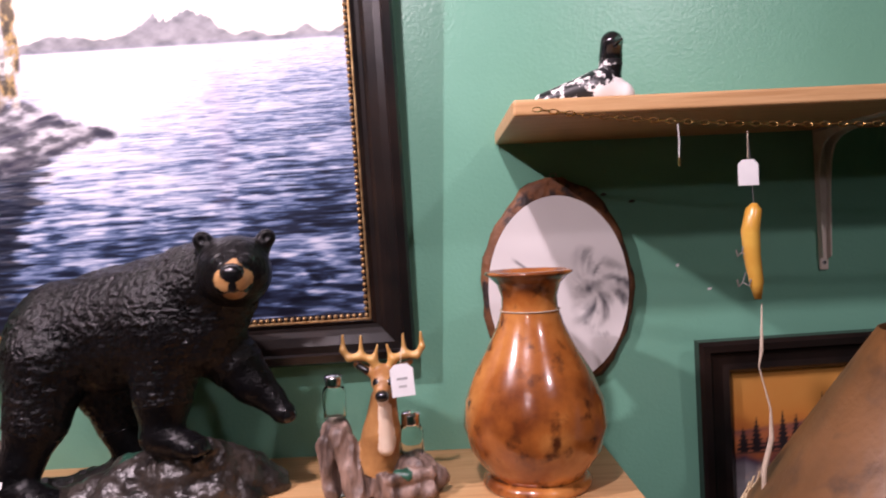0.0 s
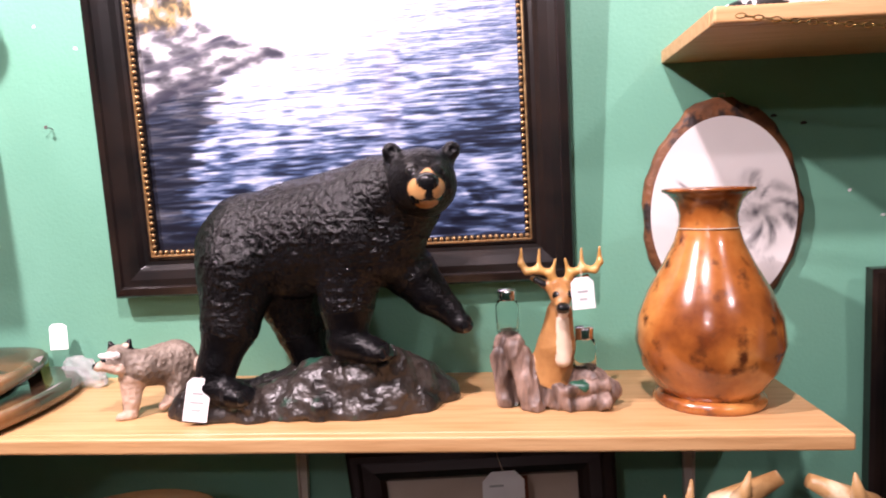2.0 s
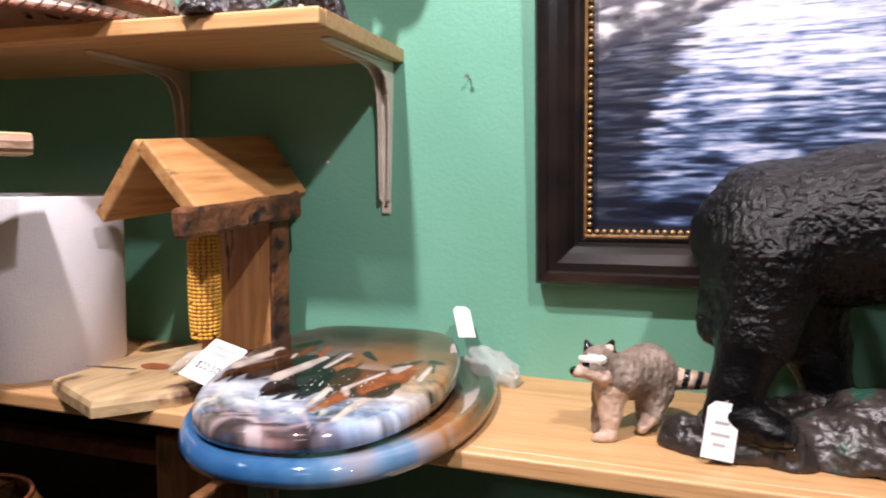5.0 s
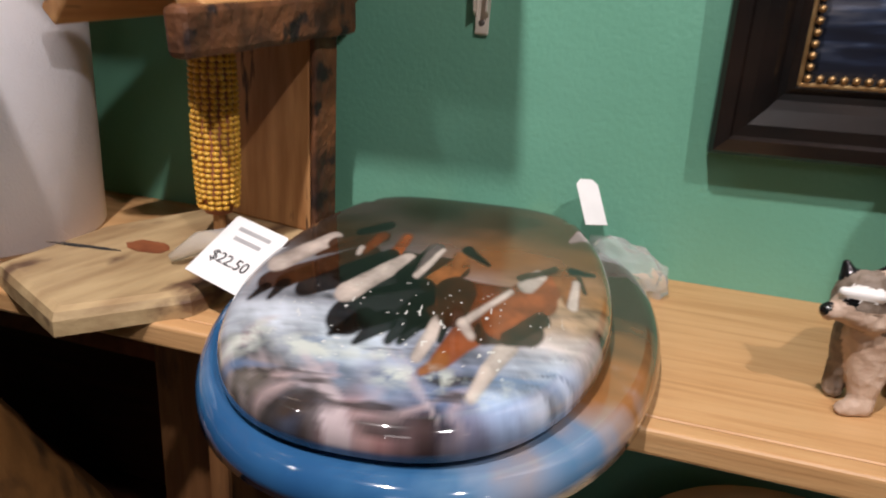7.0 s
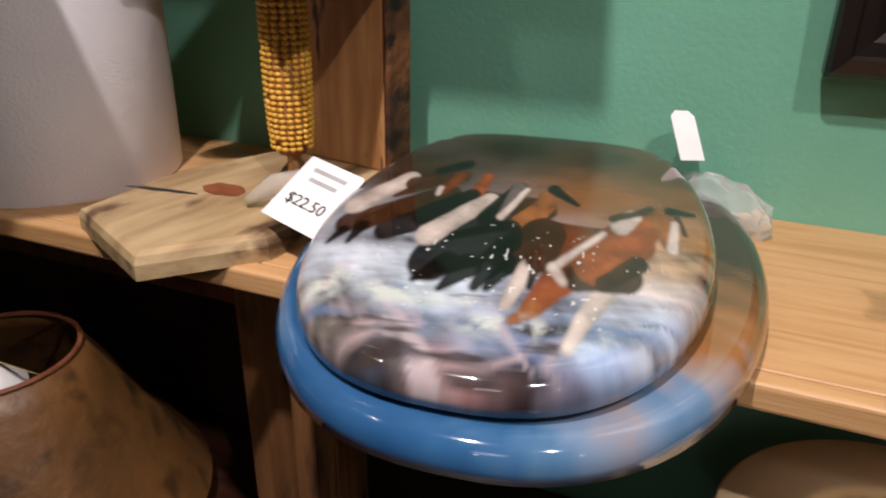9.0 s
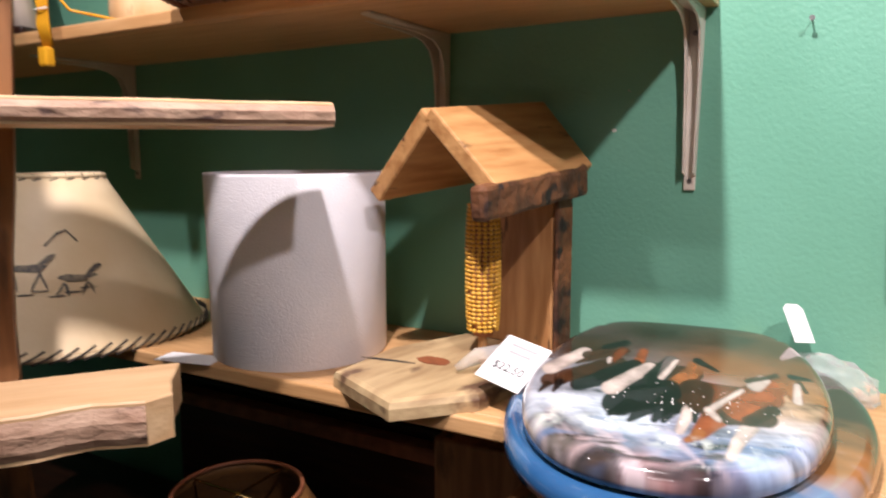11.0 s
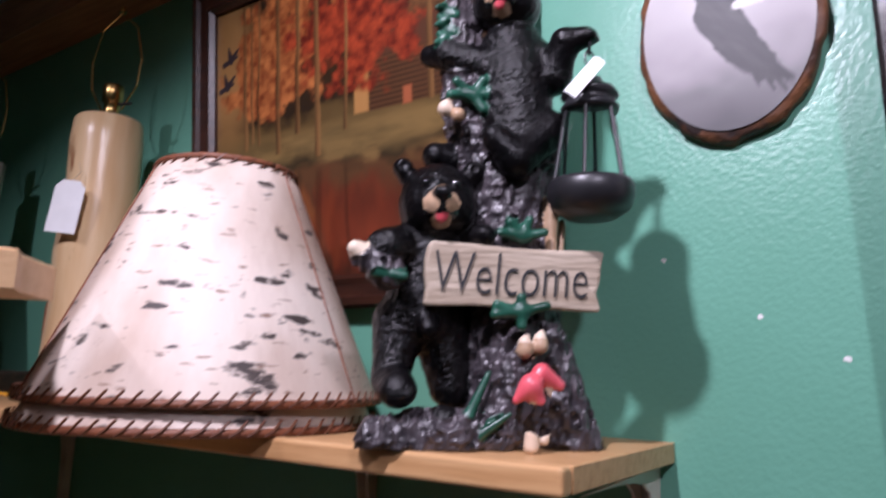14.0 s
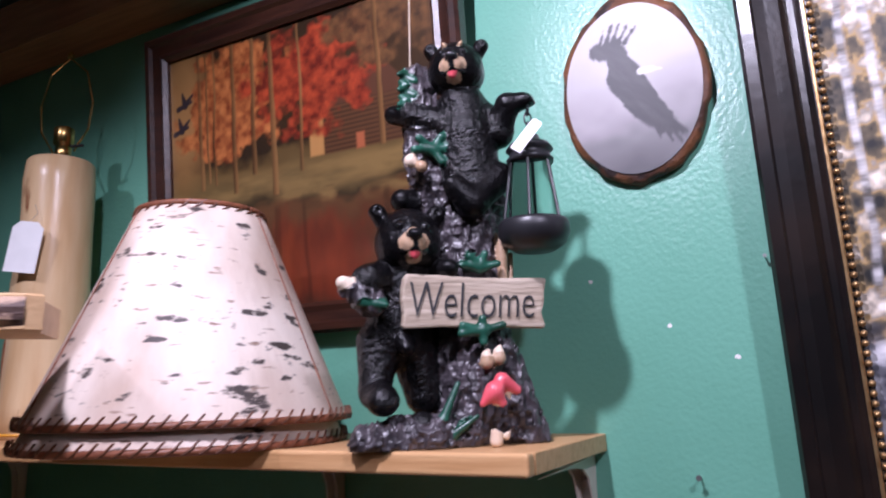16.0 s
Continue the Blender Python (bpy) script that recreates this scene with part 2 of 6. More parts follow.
M_SLAB = mat("slab_wood", (0.55, 0.34, 0.17), (0.66, 0.45, 0.25), 0.5, scale=5, stretch=(1.2, 9, 9), bump=0.2, bscale=20)
M_LIVE_EDGE = flecked(mat("live_edge_bark", (0.34, 0.20, 0.13), (0.48, 0.32, 0.22), 0.65, scale=18, stretch=(1, 1, 2), bump=1, bscale=45), 20, (1, 3, 2), 0.55, 0.62, (0.09, 0.05, 0.04))
M_LOG = flecked(mat("peeled_log", (0.62, 0.40, 0.20), (0.74, 0.54, 0.31), 0.3, scale=6, stretch=(5, 5, 0.8), bump=0.15, bscale=20), 6, (3.5, 3.5, 0.9), 0.62, 0.68, (0.24, 0.09, 0.035))
M_BLEACHED = flecked(mat("bleached_branch", (0.62, 0.50, 0.40), (0.82, 0.73, 0.64), 0.35, scale=6, stretch=(5, 5, 0.8), bump=0.2, bscale=20), 6, (3.5, 3.5, 0.9), 0.62, 0.68, (0.3, 0.13, 0.06))
M_BRASS = mat("brass", (0.72, 0.48, 0.18), (0.6, 0.38, 0.13), 0.22, metal=1.0, scale=40)
M_CORN = mat("dried_corn", (0.72, 0.36, 0.03), (0.80, 0.47, 0.07), 0.4, scale=90)
M_COB = mat("corn_cob_pith", (0.30, 0.10, 0.05), (0.4, 0.16, 0.08), 0.8, scale=60)
M_BLACK_METAL = mat("black_lantern_metal", (0.014, 0.014, 0.016), (0.022, 0.022, 0.025), 0.38, scale=30)
M_GLASS = clear("clear_glass", (0.93, 0.97, 0.96))
M_PLASTIC = clear("clear_plastic_bag", (0.95, 0.97, 0.97), 0.16)
M_PLASTIC.node_tree.nodes["Principled BSDF"].inputs["Transmission Weight"].default_value = 0.75
M_BARKGREY = mat("grey_resin_bark", (0.022, 0.019, 0.022), (0.085, 0.072, 0.08), 0.32, scale=70, stretch=(1, 1, 0.6), bump=1, bscale=75)
M_CUB_TAN = mat("pale_tan_resin", (0.50, 0.34, 0.22), (0.42, 0.27, 0.16), 0.35, scale=60)
M_SIGN = mat("grey_sign_wood", (0.36, 0.28, 0.20), (0.52, 0.43, 0.33), 0.55, scale=6, stretch=(2, 9, 14), bump=0.5, bscale=16)
M_LEAF = mat("green_resin_leaf", (0.008, 0.05, 0.03), (0.02, 0.11, 0.07), 0.35, scale=50)
M_RED = mat("red_resin", (0.78, 0.13, 0.16), (0.66, 0.08, 0.1), 0.3, scale=50)
M_DEER = mat("deer_brown_resin", (0.28, 0.12, 0.035), (0.44, 0.22, 0.075), 0.4, scale=30, bump=0.3, bscale=120)
M_CREAM = mat("cream_resin", (0.75, 0.62, 0.48), (0.68, 0.52, 0.38), 0.4, scale=30)
M_ANTLER = mat("antler_tan", (0.52, 0.27, 0.07), (0.62, 0.37, 0.13), 0.35, scale=30, bump=0.4, bscale=70)
M_ANTLER_BROWN = flecked(mat("weathered_antler", (0.24, 0.11, 0.035), (0.46, 0.27, 0.11), 0.4, scale=14, bump=0.9, bscale=45), 18, (1, 1, 1), 0.58, 0.68, (0.62, 0.47, 0.30))
M_STUMP = mat("grey_brown_resin_wood", (0.06, 0.038, 0.03), (0.31, 0.21, 0.165), 0.5, scale=26, stretch=(2, 2, 0.6), bump=0.8, bscale=50)
M_GREYFUR = mat("grey_brown_fur", (0.12, 0.085, 0.06), (0.30, 0.24, 0.19), 0.6, scale=40, bump=0.7, bscale=120)
M_BEIGE = mat("beige_painted_fur", (0.42, 0.29, 0.21), (0.58, 0.44, 0.34), 0.55, scale=45, bump=0.5, bscale=130)
M_CHROME = mat("chrome", (0.8, 0.8, 0.82), (0.7, 0.7, 0.72), 0.12, metal=1.0)
M_AMBER = mat("amber_cord", (0.72, 0.36, 0.02), (0.62, 0.28, 0.01), 0.25, scale=40)
M_NAIL = mat("galvanised_nail", (0.5, 0.5, 0.5), (0.35, 0.35, 0.35), 0.3, metal=0.8)
M_DARKWOOD = mat("dark_stained_wood", (0.022, 0.008, 0.005), (0.045, 0.015, 0.008), 0.35, scale=9, stretch=(1, 9, 9), bump=0.15, bscale=30)
M_CHECK = flecked(mat("black_loon_resin", (0.012, 0.012, 0.014), (0.02, 0.02, 0.02), 0.35), 95, (1, 1, 1.2), 0.5, 0.56, (0.82, 0.8, 0.78))
M_CHALK = mat("white_loon_resin", (0.85, 0.84, 0.82), (0.75, 0.74, 0.72), 0.4, scale=20)


# ---- shape helpers ----
def lathe(profile, segs=48, close=False):
    """A turned shape from (radius, height) pairs."""
    bm = bmesh.new()
    rings = [[bm.verts.new((r * math.cos(a), r * math.sin(a), z)) for a in (i / segs * math.tau for i in range(segs))] for r, z in profile]
    for lo, hi in zip(rings, rings[1:]):
        for i in range(segs):
            j = (i + 1) % segs
            bm.faces.new((lo[i], lo[j], hi[j], hi[i]))
    if close:
        bm.faces.new(rings[0][::-1]), bm.faces.new(rings[-1])
    return bm


def tube_into(bm, pts, radii, segs=8, cap=True):
    """A round tube through points, with a radius for each."""
    pts = [Vector(p) for p in pts]
    if not isinstance(radii, (list, tuple)):
        radii = [radii] * len(pts)
    rings = []
    side = None
    for i, p in enumerate(pts):
        d = (pts[min(i + 1, len(pts) - 1)] - pts[max(i - 1, 0)]).normalized()
        if side is None:
            side = d.orthogonal().normalized()
        side = (side - d * side.dot(d)).normalized()
        up = d.cross(side)
        rings.append([bm.verts.new(p + radii[i] * (math.cos(a) * side + math.sin(a) * up)) for a in (k / segs * math.tau for k in range(segs))])
    for lo, hi in zip(rings, rings[1:]):
        for i in range(segs):
            j = (i + 1) % segs
            bm.faces.new((lo[i], lo[j], hi[j], hi[i]))
    if cap:
        bm.faces.new(rings[0][::-1]), bm.faces.new(rings[-1])
    return bm


def tube(pts, radii, segs=8):
    return tube_into(bmesh.new(), pts, radii, segs)


def ring_pts(r, z, n=40, wob=0.0):
    return [(r * math.cos(a) * (1 + wob * math.sin(5 * a)), r * math.sin(a), z) for a in (i / n * math.tau for i in range(n + 1))]


def slab_bm(outline, z0, z1, bevel=0.0, segs=2):
    """A plate with the given outline, from z0 to z1."""
    bm = bmesh.new()
    lo = [bm.verts.new((x, y, z0)) for x, y in outline]
    hi = [bm.verts.new((x, y, z1)) for x, y in outline]
    bm.faces.new(lo[::-1])
    top = bm.faces.new(hi)
    for i in range(len(outline)):
        j = (i + 1) % len(outline)
        bm.faces.new((lo[i], lo[j], hi[j], hi[i]))
    bmesh.ops.recalc_face_normals(bm, faces=bm.faces)
    if bevel:
        bmesh.ops.bevel(bm, geom=list(top.edges), offset=bevel, segments=segs, affect="EDGES", profile=0.5)
    return bm


def letters(text, size, depth=0.0006, thin=0.0):
    """The mesh of a line of text, in its xy plane, centred."""
    cu = bpy.data.curves.new("lettering", "FONT")
    cu.body, cu.size, cu.extrude, cu.align_x, cu.align_y = text, size, depth, "CENTER", "CENTER"
    cu.resolution_u = 3
    cu.offset = thin
    ob = bpy.data.objects.new("lettering", cu)
    scene.collection.objects.link(ob)
    me = bpy.data.meshes.new_from_object(ob.evaluated_get(bpy.context.evaluated_depsgraph_get()))
    bm = bmesh.new()
    bm.from_mesh(me)
    bpy.data.objects.remove(ob)
    bpy.data.curves.remove(cu)
    bpy.data.meshes.remove(me)
    return bm


RNG = np.random.RandomState(4)
LATTICE = RNG.rand(32, 32, 32).astype(np.float32)


def grain(p, freq):
    """Smooth value noise in -1..1 at points p."""
    q = p * freq + 100
    i = np.floor(q).astype(int)
    f = (q - i).astype(np.float32)
    f = f * f * (3 - 2 * f)
    out = 0
    for dx in (0, 1):
        for dy in (0, 1):
            for dz in (0, 1):
                w = (f[..., 0] if dx else 1 - f[..., 0]) * (f[..., 1] if dy else 1 - f[..., 1]) * (f[..., 2] if dz else 1 - f[..., 2])
                out = out + w * LATTICE[(i[..., 0] + dx) % 32, (i[..., 1] + dy) % 32, (i[..., 2] + dz) % 32]
    return out * 2 - 1


def limb(x0, y0, z0, r0, x1, y1, z1, r1, m=0):
    return (x0, y0, z0), (x1, y1, z1), r0, r1, m


def ball(x, y, z, r, m=0):
    return (x, y, z), (x, y, z), r, r, m


def sculpt(name, limbs, mats, step, blend, rough=(), floor_z=None, extra=()):
    """One closed mesh round smoothly blended limbs. rough: for each material (amplitude, frequency) pairs of its relief.
    A limb of material -1 is carved away. extra: (bmesh, material index) pieces that belong to the same moulding."""
    A = np.array([l[0] for l in limbs], np.float32)
    B = np.array([l[1] for l in limbs], np.float32)
    R0, R1 = (np.array([l[k] for l in limbs], np.float32) for k in (2, 3))
    idx = np.array([l[4] for l in limbs])
    lo = np.minimum(A - R0[:, None], B - R1[:, None]).min(0) - 4 * step
    hi = np.maximum(A + R0[:, None], B + R1[:, None]).max(0) + 4 * step
    n = np.ceil((hi - lo) / step).astype(int) + 1
    ax = [lo[k] + step * np.arange(n[k], dtype=np.float32) for k in range(3)]
    P = np.stack(np.meshgrid(*ax, indexing="ij"), -1)

    def dist(P, k):
        v = B[k] - A[k]
        t = np.clip(((P - A[k]) @ v) / max(float(v @ v), 1e-9), 0, 1)
        return np.linalg.norm(P - A[k] - t[..., None] * v, axis=-1) - (R0[k] + (R1[k] - R0[k]) * t)

    acc = np.zeros(P.shape[:3], np.float32)
    best = np.full(P.shape[:3], 9.0, np.float32)
    own = np.zeros(P.shape[:3], np.int16)
    reach_of = 9 * blend + 0.012

    def near_box(k):
        r = max(R0[k], R1[k]) + reach_of
        a = np.clip(np.floor((np.minimum(A[k], B[k]) - r - lo) / step).astype(int), 0, None)
        b = np.ceil((np.maximum(A[k], B[k]) + r - lo) / step).astype(int) + 1
        return slice(a[0], b[0]), slice(a[1], b[1]), slice(a[2], b[2])

    for k in range(len(limbs)):
        if idx[k] < 0:
            continue
        w = near_box(k)
        d = dist(P[w], k)
        acc[w] += np.exp(np.clip(-d / blend, -60, 60))
        nearer = d < best[w]
        best[w] = np.where(nearer, d, best[w])
        own[w] = np.where(nearer, idx[k], own[w])
    F = -blend * np.log(np.maximum(acc, 1e-26))
    for m, pairs in enumerate(rough):
        near = (np.abs(F) < 0.02) & (own == m)
        for amp, fr, *ridged in pairs:
            g = grain(P[near], np.array(fr, np.float32))
            F[near] += amp * (2 * np.abs(g) - 0.6 if ridged else g)
    for k in np.flatnonzero(idx < 0):
        w = near_box(k)
        F[w] = np.maximum(F[w], -dist(P[w], k))
    if floor_z is not None:
        F = np.maximum(F, floor_z - P[..., 2])
    C = [slice(0, -1), slice(1, None)]
    shape = tuple(np.array(F.shape) - 1)
    tot, cnt = np.zeros(shape + (3,), np.float32), np.zeros(shape, np.float32)
    for a in range(3):
        o = [k for k in range(3) if k != a]
        for u in (0, 1):
            for w in (0, 1):
                s0, s1 = [None] * 3, [None] * 3
                s0[a], s1[a] = C[0], C[1]
                s0[o[0]] = s1[o[0]] = C[u]
                s0[o[1]] = s1[o[1]] = C[w]
                f0, f1 = F[tuple(s0)], F[tuple(s1)]
                x = (f0 < 0) != (f1 < 0)
                t = np.where(x, f0 / np.where(x, f0 - f1, 1), 0)
                tot[..., a] += t
                tot[..., o[0]] += u * x
                tot[..., o[1]] += w * x
                cnt += x
    live = cnt > 0
    num = np.full(shape, -1)
    num[live] = np.arange(live.sum())
    cell = np.argwhere(live)
    V = lo + step * (cell + tot[live] / cnt[live][:, None])
    quads = []
    for a in range(3):
        o = [(a + 1) % 3, (a + 2) % 3]
        s0, s1 = [slice(None)] * 3, [slice(None)] * 3
        s0[a], s1[a] = slice(0, -1), slice(1, None)
        f0, f1 = F[tuple(s0)] < 0, F[tuple(s1)] < 0
        e = np.argwhere(f0 != f1)
        ok = np.all((e[:, o] > 0), 1) & (e[:, o[0]] < shape[o[0]]) & (e[:, o[1]] < shape[o[1]])
        e = e[ok]
        flip = f0[tuple(e.T)]
        corner = []
        for du, dv in ((-1, -1), (0, -1), (0, 0), (-1, 0)):
            c = e.copy()
            c[:, o[0]] += du
            c[:, o[1]] += dv
            corner.append(num[tuple(c.T)])
        q = np.stack(corner, 1)
        q[~flip] = q[~flip][:, ::-1]
        quads.append(q)
    Q = np.concatenate(quads)
    me = bpy.data.meshes.new(name)
    me.from_pydata(V.tolist(), [], Q.tolist())
    mi = own[tuple(cell[Q[:, 0]].T)]
    me.polygons.foreach_set("material_index", mi.astype(np.int32))
    me.polygons.foreach_set("use_smooth", np.ones(len(Q), bool))
    if extra:
        bm = bmesh.new()
        bm.from_mesh(me)
        for e, m in extra:
            tmp = bpy.data.meshes.new("piece")
            e.to_mesh(tmp)
            e.free()
            k = len(bm.faces)
            bm.from_mesh(tmp)
            bm.faces.ensure_lookup_table()
            for f in bm.faces[k:]:
                f.material_index = m
            bpy.data.meshes.remove(tmp)
        bm.to_mesh(me)
        bm.free()
    for m in mats:
        me.materials.append(m)
    me.update()
    return me


def bear_face(c, fx, fy, r, snout, fur, tan, nose, brow=None, tongue=None):
    """Head, muzzle, eyes and hollow ears of a moulded bear of head radius r that looks along (fx, fy)."""
    k = math.hypot(fx, fy)
    fx, fy = fx / k, fy / k

    def at(u, f, z):
        u, f, z = u * r, f * r, z * r
        return c[0] - fy * u + fx * f, c[1] + fx * u + fy * f, c[2] + z

    def two(p, r0, q, r1, m):
        return at(*p), at(*q), r0 * r, r1 * r, m

    out = [two((0, 0, 0), 0.94, (0, 0.1, 0.05), 0.92, fur), two((0, snout - 0.85, -0.1), 0.48, (0, snout - 0.5, -0.14), 0.36, fur),
           two((0, snout - 0.45, 0.06), 0.16, (0, snout - 0.14, 0.0), 0.13, tan), two((0, snout - 0.5, -0.5), 0.19, (0, snout - 0.34, -0.5), 0.15, tan),
           two((-0.06, snout - 0.02, 0.02), 0.13, (0.06, snout - 0.02, 0.02), 0.13, nose), two((0, snout - 0.05, -0.1), 0.05, (0, snout - 0.1, -0.3), 0.04, nose)]
    for s in (-1, 1):
        out += [two((s * 0.28, 0.3, -0.2), 0.6, (s * 0.3, 0.35, -0.2), 0.56, fur), two((s * 0.17, snout - 0.36, -0.18), 0.2, (s * 0.14, snout - 0.25, -0.2), 0.19, tan),
                two((s * 0.36, 0.93, 0.3), 0.085, (s * 0.37, 0.93, 0.3), 0.085, nose), two((s * 0.72, -0.05, 0.66), 0.24, (s * 0.86, 0.0, 0.88), 0.25, fur), two((s * 0.86, 0.3, 0.9), 0.13, (s * 0.88, 0.32, 0.92), 0.13, -1),
                two((0, snout - 0.13, -0.36), 0.035, (s * 0.3, snout - 0.34, -0.42), 0.035, nose)]
        if brow is not None:
            out.append(two((s * 0.26, 0.93, 0.58), 0.06, (s * 0.3, 0.92, 0.64), 0.05, brow))
    if tongue is not None:
        out.append(two((0, snout - 0.27, -0.46), 0.09, (0, snout - 0.24, -0.54), 0.085, tongue))
    return out


def paw(x, y, z, dx, dy, r, fur, claw):
    """Toes with claws spread across the end of a foot that points along (dx, dy)."""
    out = []
    for k in (-1.5, -0.5, 0.5, 1.5):
        tx, ty = x - dy * k * r * 0.9, y + dx * k * r * 0.9
        out += [limb(tx, ty, z, r, tx + dx * r * 0.8, ty + dy * r * 0.8, z - r * 0.2, r * 0.85, fur), limb(tx + dx * r * 1.5, ty + dy * r * 1.5, z, r * 0.36, tx + dx * r * 2.3, ty + dy * r * 2.3, z - r * 0.7, r * 0.14, claw)]
    return out


def statue(name, me, at, label, category):
    ob = new(name, me)
    ob.matrix_world = at if isinstance(at, Matrix) else Matrix.Translation(at)
    return tagged(ob, label, category)


# ---- pictures and plaques ----
def rail_bm(length, profile):
    """One mitred side of a frame along x, profile: (inward, outward) pairs; lies in the xz plane, front to -y."""
    bm = bmesh.new()
    ends = []
    for s in (-1, 1):
        ends.append([bm.verts.new((s * (length / 2 - u), -v, u)) for u, v in profile])
    n = len(profile)
    for i in range(n - 1):
        bm.faces.new((ends[0][i], ends[0][i + 1], ends[1][i + 1], ends[1][i]))
    bm.faces.new((ends[0][n - 1], ends[0][0], ends[1][0], ends[1][n - 1]))
    bm.faces.new(ends[0][::-1]), bm.faces.new(ends[1])
    bmesh.ops.recalc_face_normals(bm, faces=bm.faces)
    return bm


RAIL = []
bm = bmesh.new()
bmesh.ops.create_icosphere(bm, subdivisions=1, radius=0.0038)
BEAD = mesh_of("bead", bm, M_GOLD, True)


def frame_sides(ob, w, h, profile, material, bead=None, bead_in=0.0, bead_out=0.0):
    """Four rails and, if asked, rows of beads, on a picture whose bottom middle is the origin."""
    for nm, length, m in (("bottom", w, pose(0, 0, 0)), ("top", w, pose(0, 0, h, 0, 180, 0)), ("left", h, pose(-w / 2, 0, h / 2, 0, 90, 0)), ("right", h, pose(w / 2, 0, h / 2, 0, -90, 0))):
        bm = rail_bm(length, profile)
        bmesh.ops.transform(bm, matrix=m, verts=bm.verts)
        RAIL.append(part(nm + "_rail", bm, material, ob))
        if bead:
            rail = RAIL[-1]
            part("bead_strip", tube([m @ Vector((-(length / 2 - bead_in + 0.006), -bead_out + 0.0015, bead_in - 0.006)), m @ Vector((length / 2 - bead_in + 0.006, -bead_out + 0.0015, bead_in - 0.006))], 0.0022, 6), bead, rail, "thin gilt strip")
            k = int((length - 2 * bead_in) / 0.0097)
            for i in range(k):
                x = -(length / 2 - bead_in) + (length - 2 * bead_in) * i / k
                o = new("bead", BEAD)
                o.parent = rail
                o.location = m @ Vector((x, -bead_out, bead_in))



def flat(outline, lift):
    """A flat shape in the xz plane, lifted towards -y."""
    bm = bmesh.new()
    bm.faces.new([bm.verts.new((x, -lift, z)) for x, z in outline])
    bmesh.ops.triangulate(bm, faces=bm.faces)
    return bm


def flats(outlines, lift):
    bm = bmesh.new()
    for o in outlines:
        f = bm.faces.new([bm.verts.new((x, -lift, z)) for x, z in o])
    bmesh.ops.triangulate(bm, faces=bm.faces)
    bmesh.ops.recalc_face_normals(bm, faces=bm.faces)
    return bm


def pieces(name, outlines, lift, material, parent):
    for o in outlines:
        part(name, flats([o], lift), material, parent)


def blob(cx, cz, rx, rz, n=14, wob=0.25, seed=0, turn=0.0):
    r = random.Random(seed)
    c, s = math.cos(turn), math.sin(turn)
    out = []
    for i in range(n):
        a = i / n * math.tau
        k = 1 + wob * (r.random() * 2 - 1)
        x, z = rx * k * math.cos(a), rz * k * math.sin(a)
        out.append((cx + x * c - z * s, cz + x * s + z * c))
    return out


LAKE_PROFILE = [(0, 0), (0, 0.022), (0.004, 0.028), (0.016, 0.030), (0.019, 0.026), (0.030, 0.025), (0.044, 0.020), (0.052, 0.013), (0.058, 0.012), (0.064, 0.016), (0.072, 0.014), (0.076, 0.008), (0.076, 0)]
AUTUMN_PROFILE = [(0, 0), (0, 0.02), (0.005, 0.025), (0.014, 0.025), (0.018, 0.019), (0.032, 0.017), (0.040, 0.019), (0.046, 0.012), (0.046, 0)]


# ---- printed pictures ----
def printed(name, rough=0.35, coat=0.2):
    m = bpy.data.materials.new(name)
    m.use_nodes = True
    b = m.node_tree.nodes["Principled BSDF"]
    a = m.node_tree.nodes.new("ShaderNodeAttribute")
    a.attribute_name = "print"
    m.node_tree.links.new(a.outputs["Color"], b.inputs["Base Color"])
    b.inputs["Roughness"].default_value, b.inputs["Coat Weight"].default_value, b.inputs["Coat Roughness"].default_value = rough, coat, 0.05
    return m


M_PRINT = printed("picture_print", 0.3, 0.15)
M_PRINT_MATT = printed("plaque_print", 0.5, 0.0)
M_PRINT_GLOSS = printed("lacquered_print", 0.08, 0.5)


def fuzz(x, y, fx, fy, seed=0.0, rounds=3):
    """Layered noise of about -1..1 over a flat picture."""
    out, amp, tot = 0, 1.0, 0.0
    for k in range(rounds):
        out = out + amp * grain(np.stack([x * fx, y * fy, np.full_like(x, seed + 3.7 * k)], -1), np.float32(1.0))
        tot += amp
        fx, fy, amp = fx * 2.1, fy * 2.1, amp * 0.55
    return out / tot * 1.5


def tone(v, stops):
    """Colours along a ramp of (position, r, g, b)."""
    s = np.array(stops)
    return np.stack([np.interp(v, s[:, 0], s[:, k]) for k in (1, 2, 3)], -1)


def lay(c, mask, colour):
    return c + np.clip(mask, 0, 1)[..., None] * (np.asarray(colour) - c)


def inside(d, soft):
    return np.clip(0.5 - d / soft, 0, 1)


def stroke(x, y, x0, y0, r0, x1, y1, r1):
    vx, vy = x1 - x0, y1 - y0
    t = np.clip(((x - x0) * vx + (y - y0) * vy) / max(vx * vx + vy * vy, 1e-12), 0, 1)
    return np.hypot(x - x0 - t * vx, y - y0 - t * vy) - (r0 + (r1 - r0) * t)


def print_mesh(name, verts, faces, u, v, colours, material, parent, label="", smooth=False):
    me = bpy.data.meshes.new(name)
    me.from_pydata(verts, [], faces)
    me.materials.append(material)
    at = me.color_attributes.new("print", "FLOAT_COLOR", "POINT")
    c = np.ones((len(verts), 4), np.float32)
    c[:, :3] = np.clip(colours(np.asarray(u, np.float32), np.asarray(v, np.float32)), 0, 1)
    at.data.foreach_set("color", c.ravel())
    if smooth:
        me.polygons.foreach_set("use_smooth", [True] * len(me.polygons))
    me.update()
    ob = new(name, me)
    ob.parent = parent
    return tagged(ob, label)


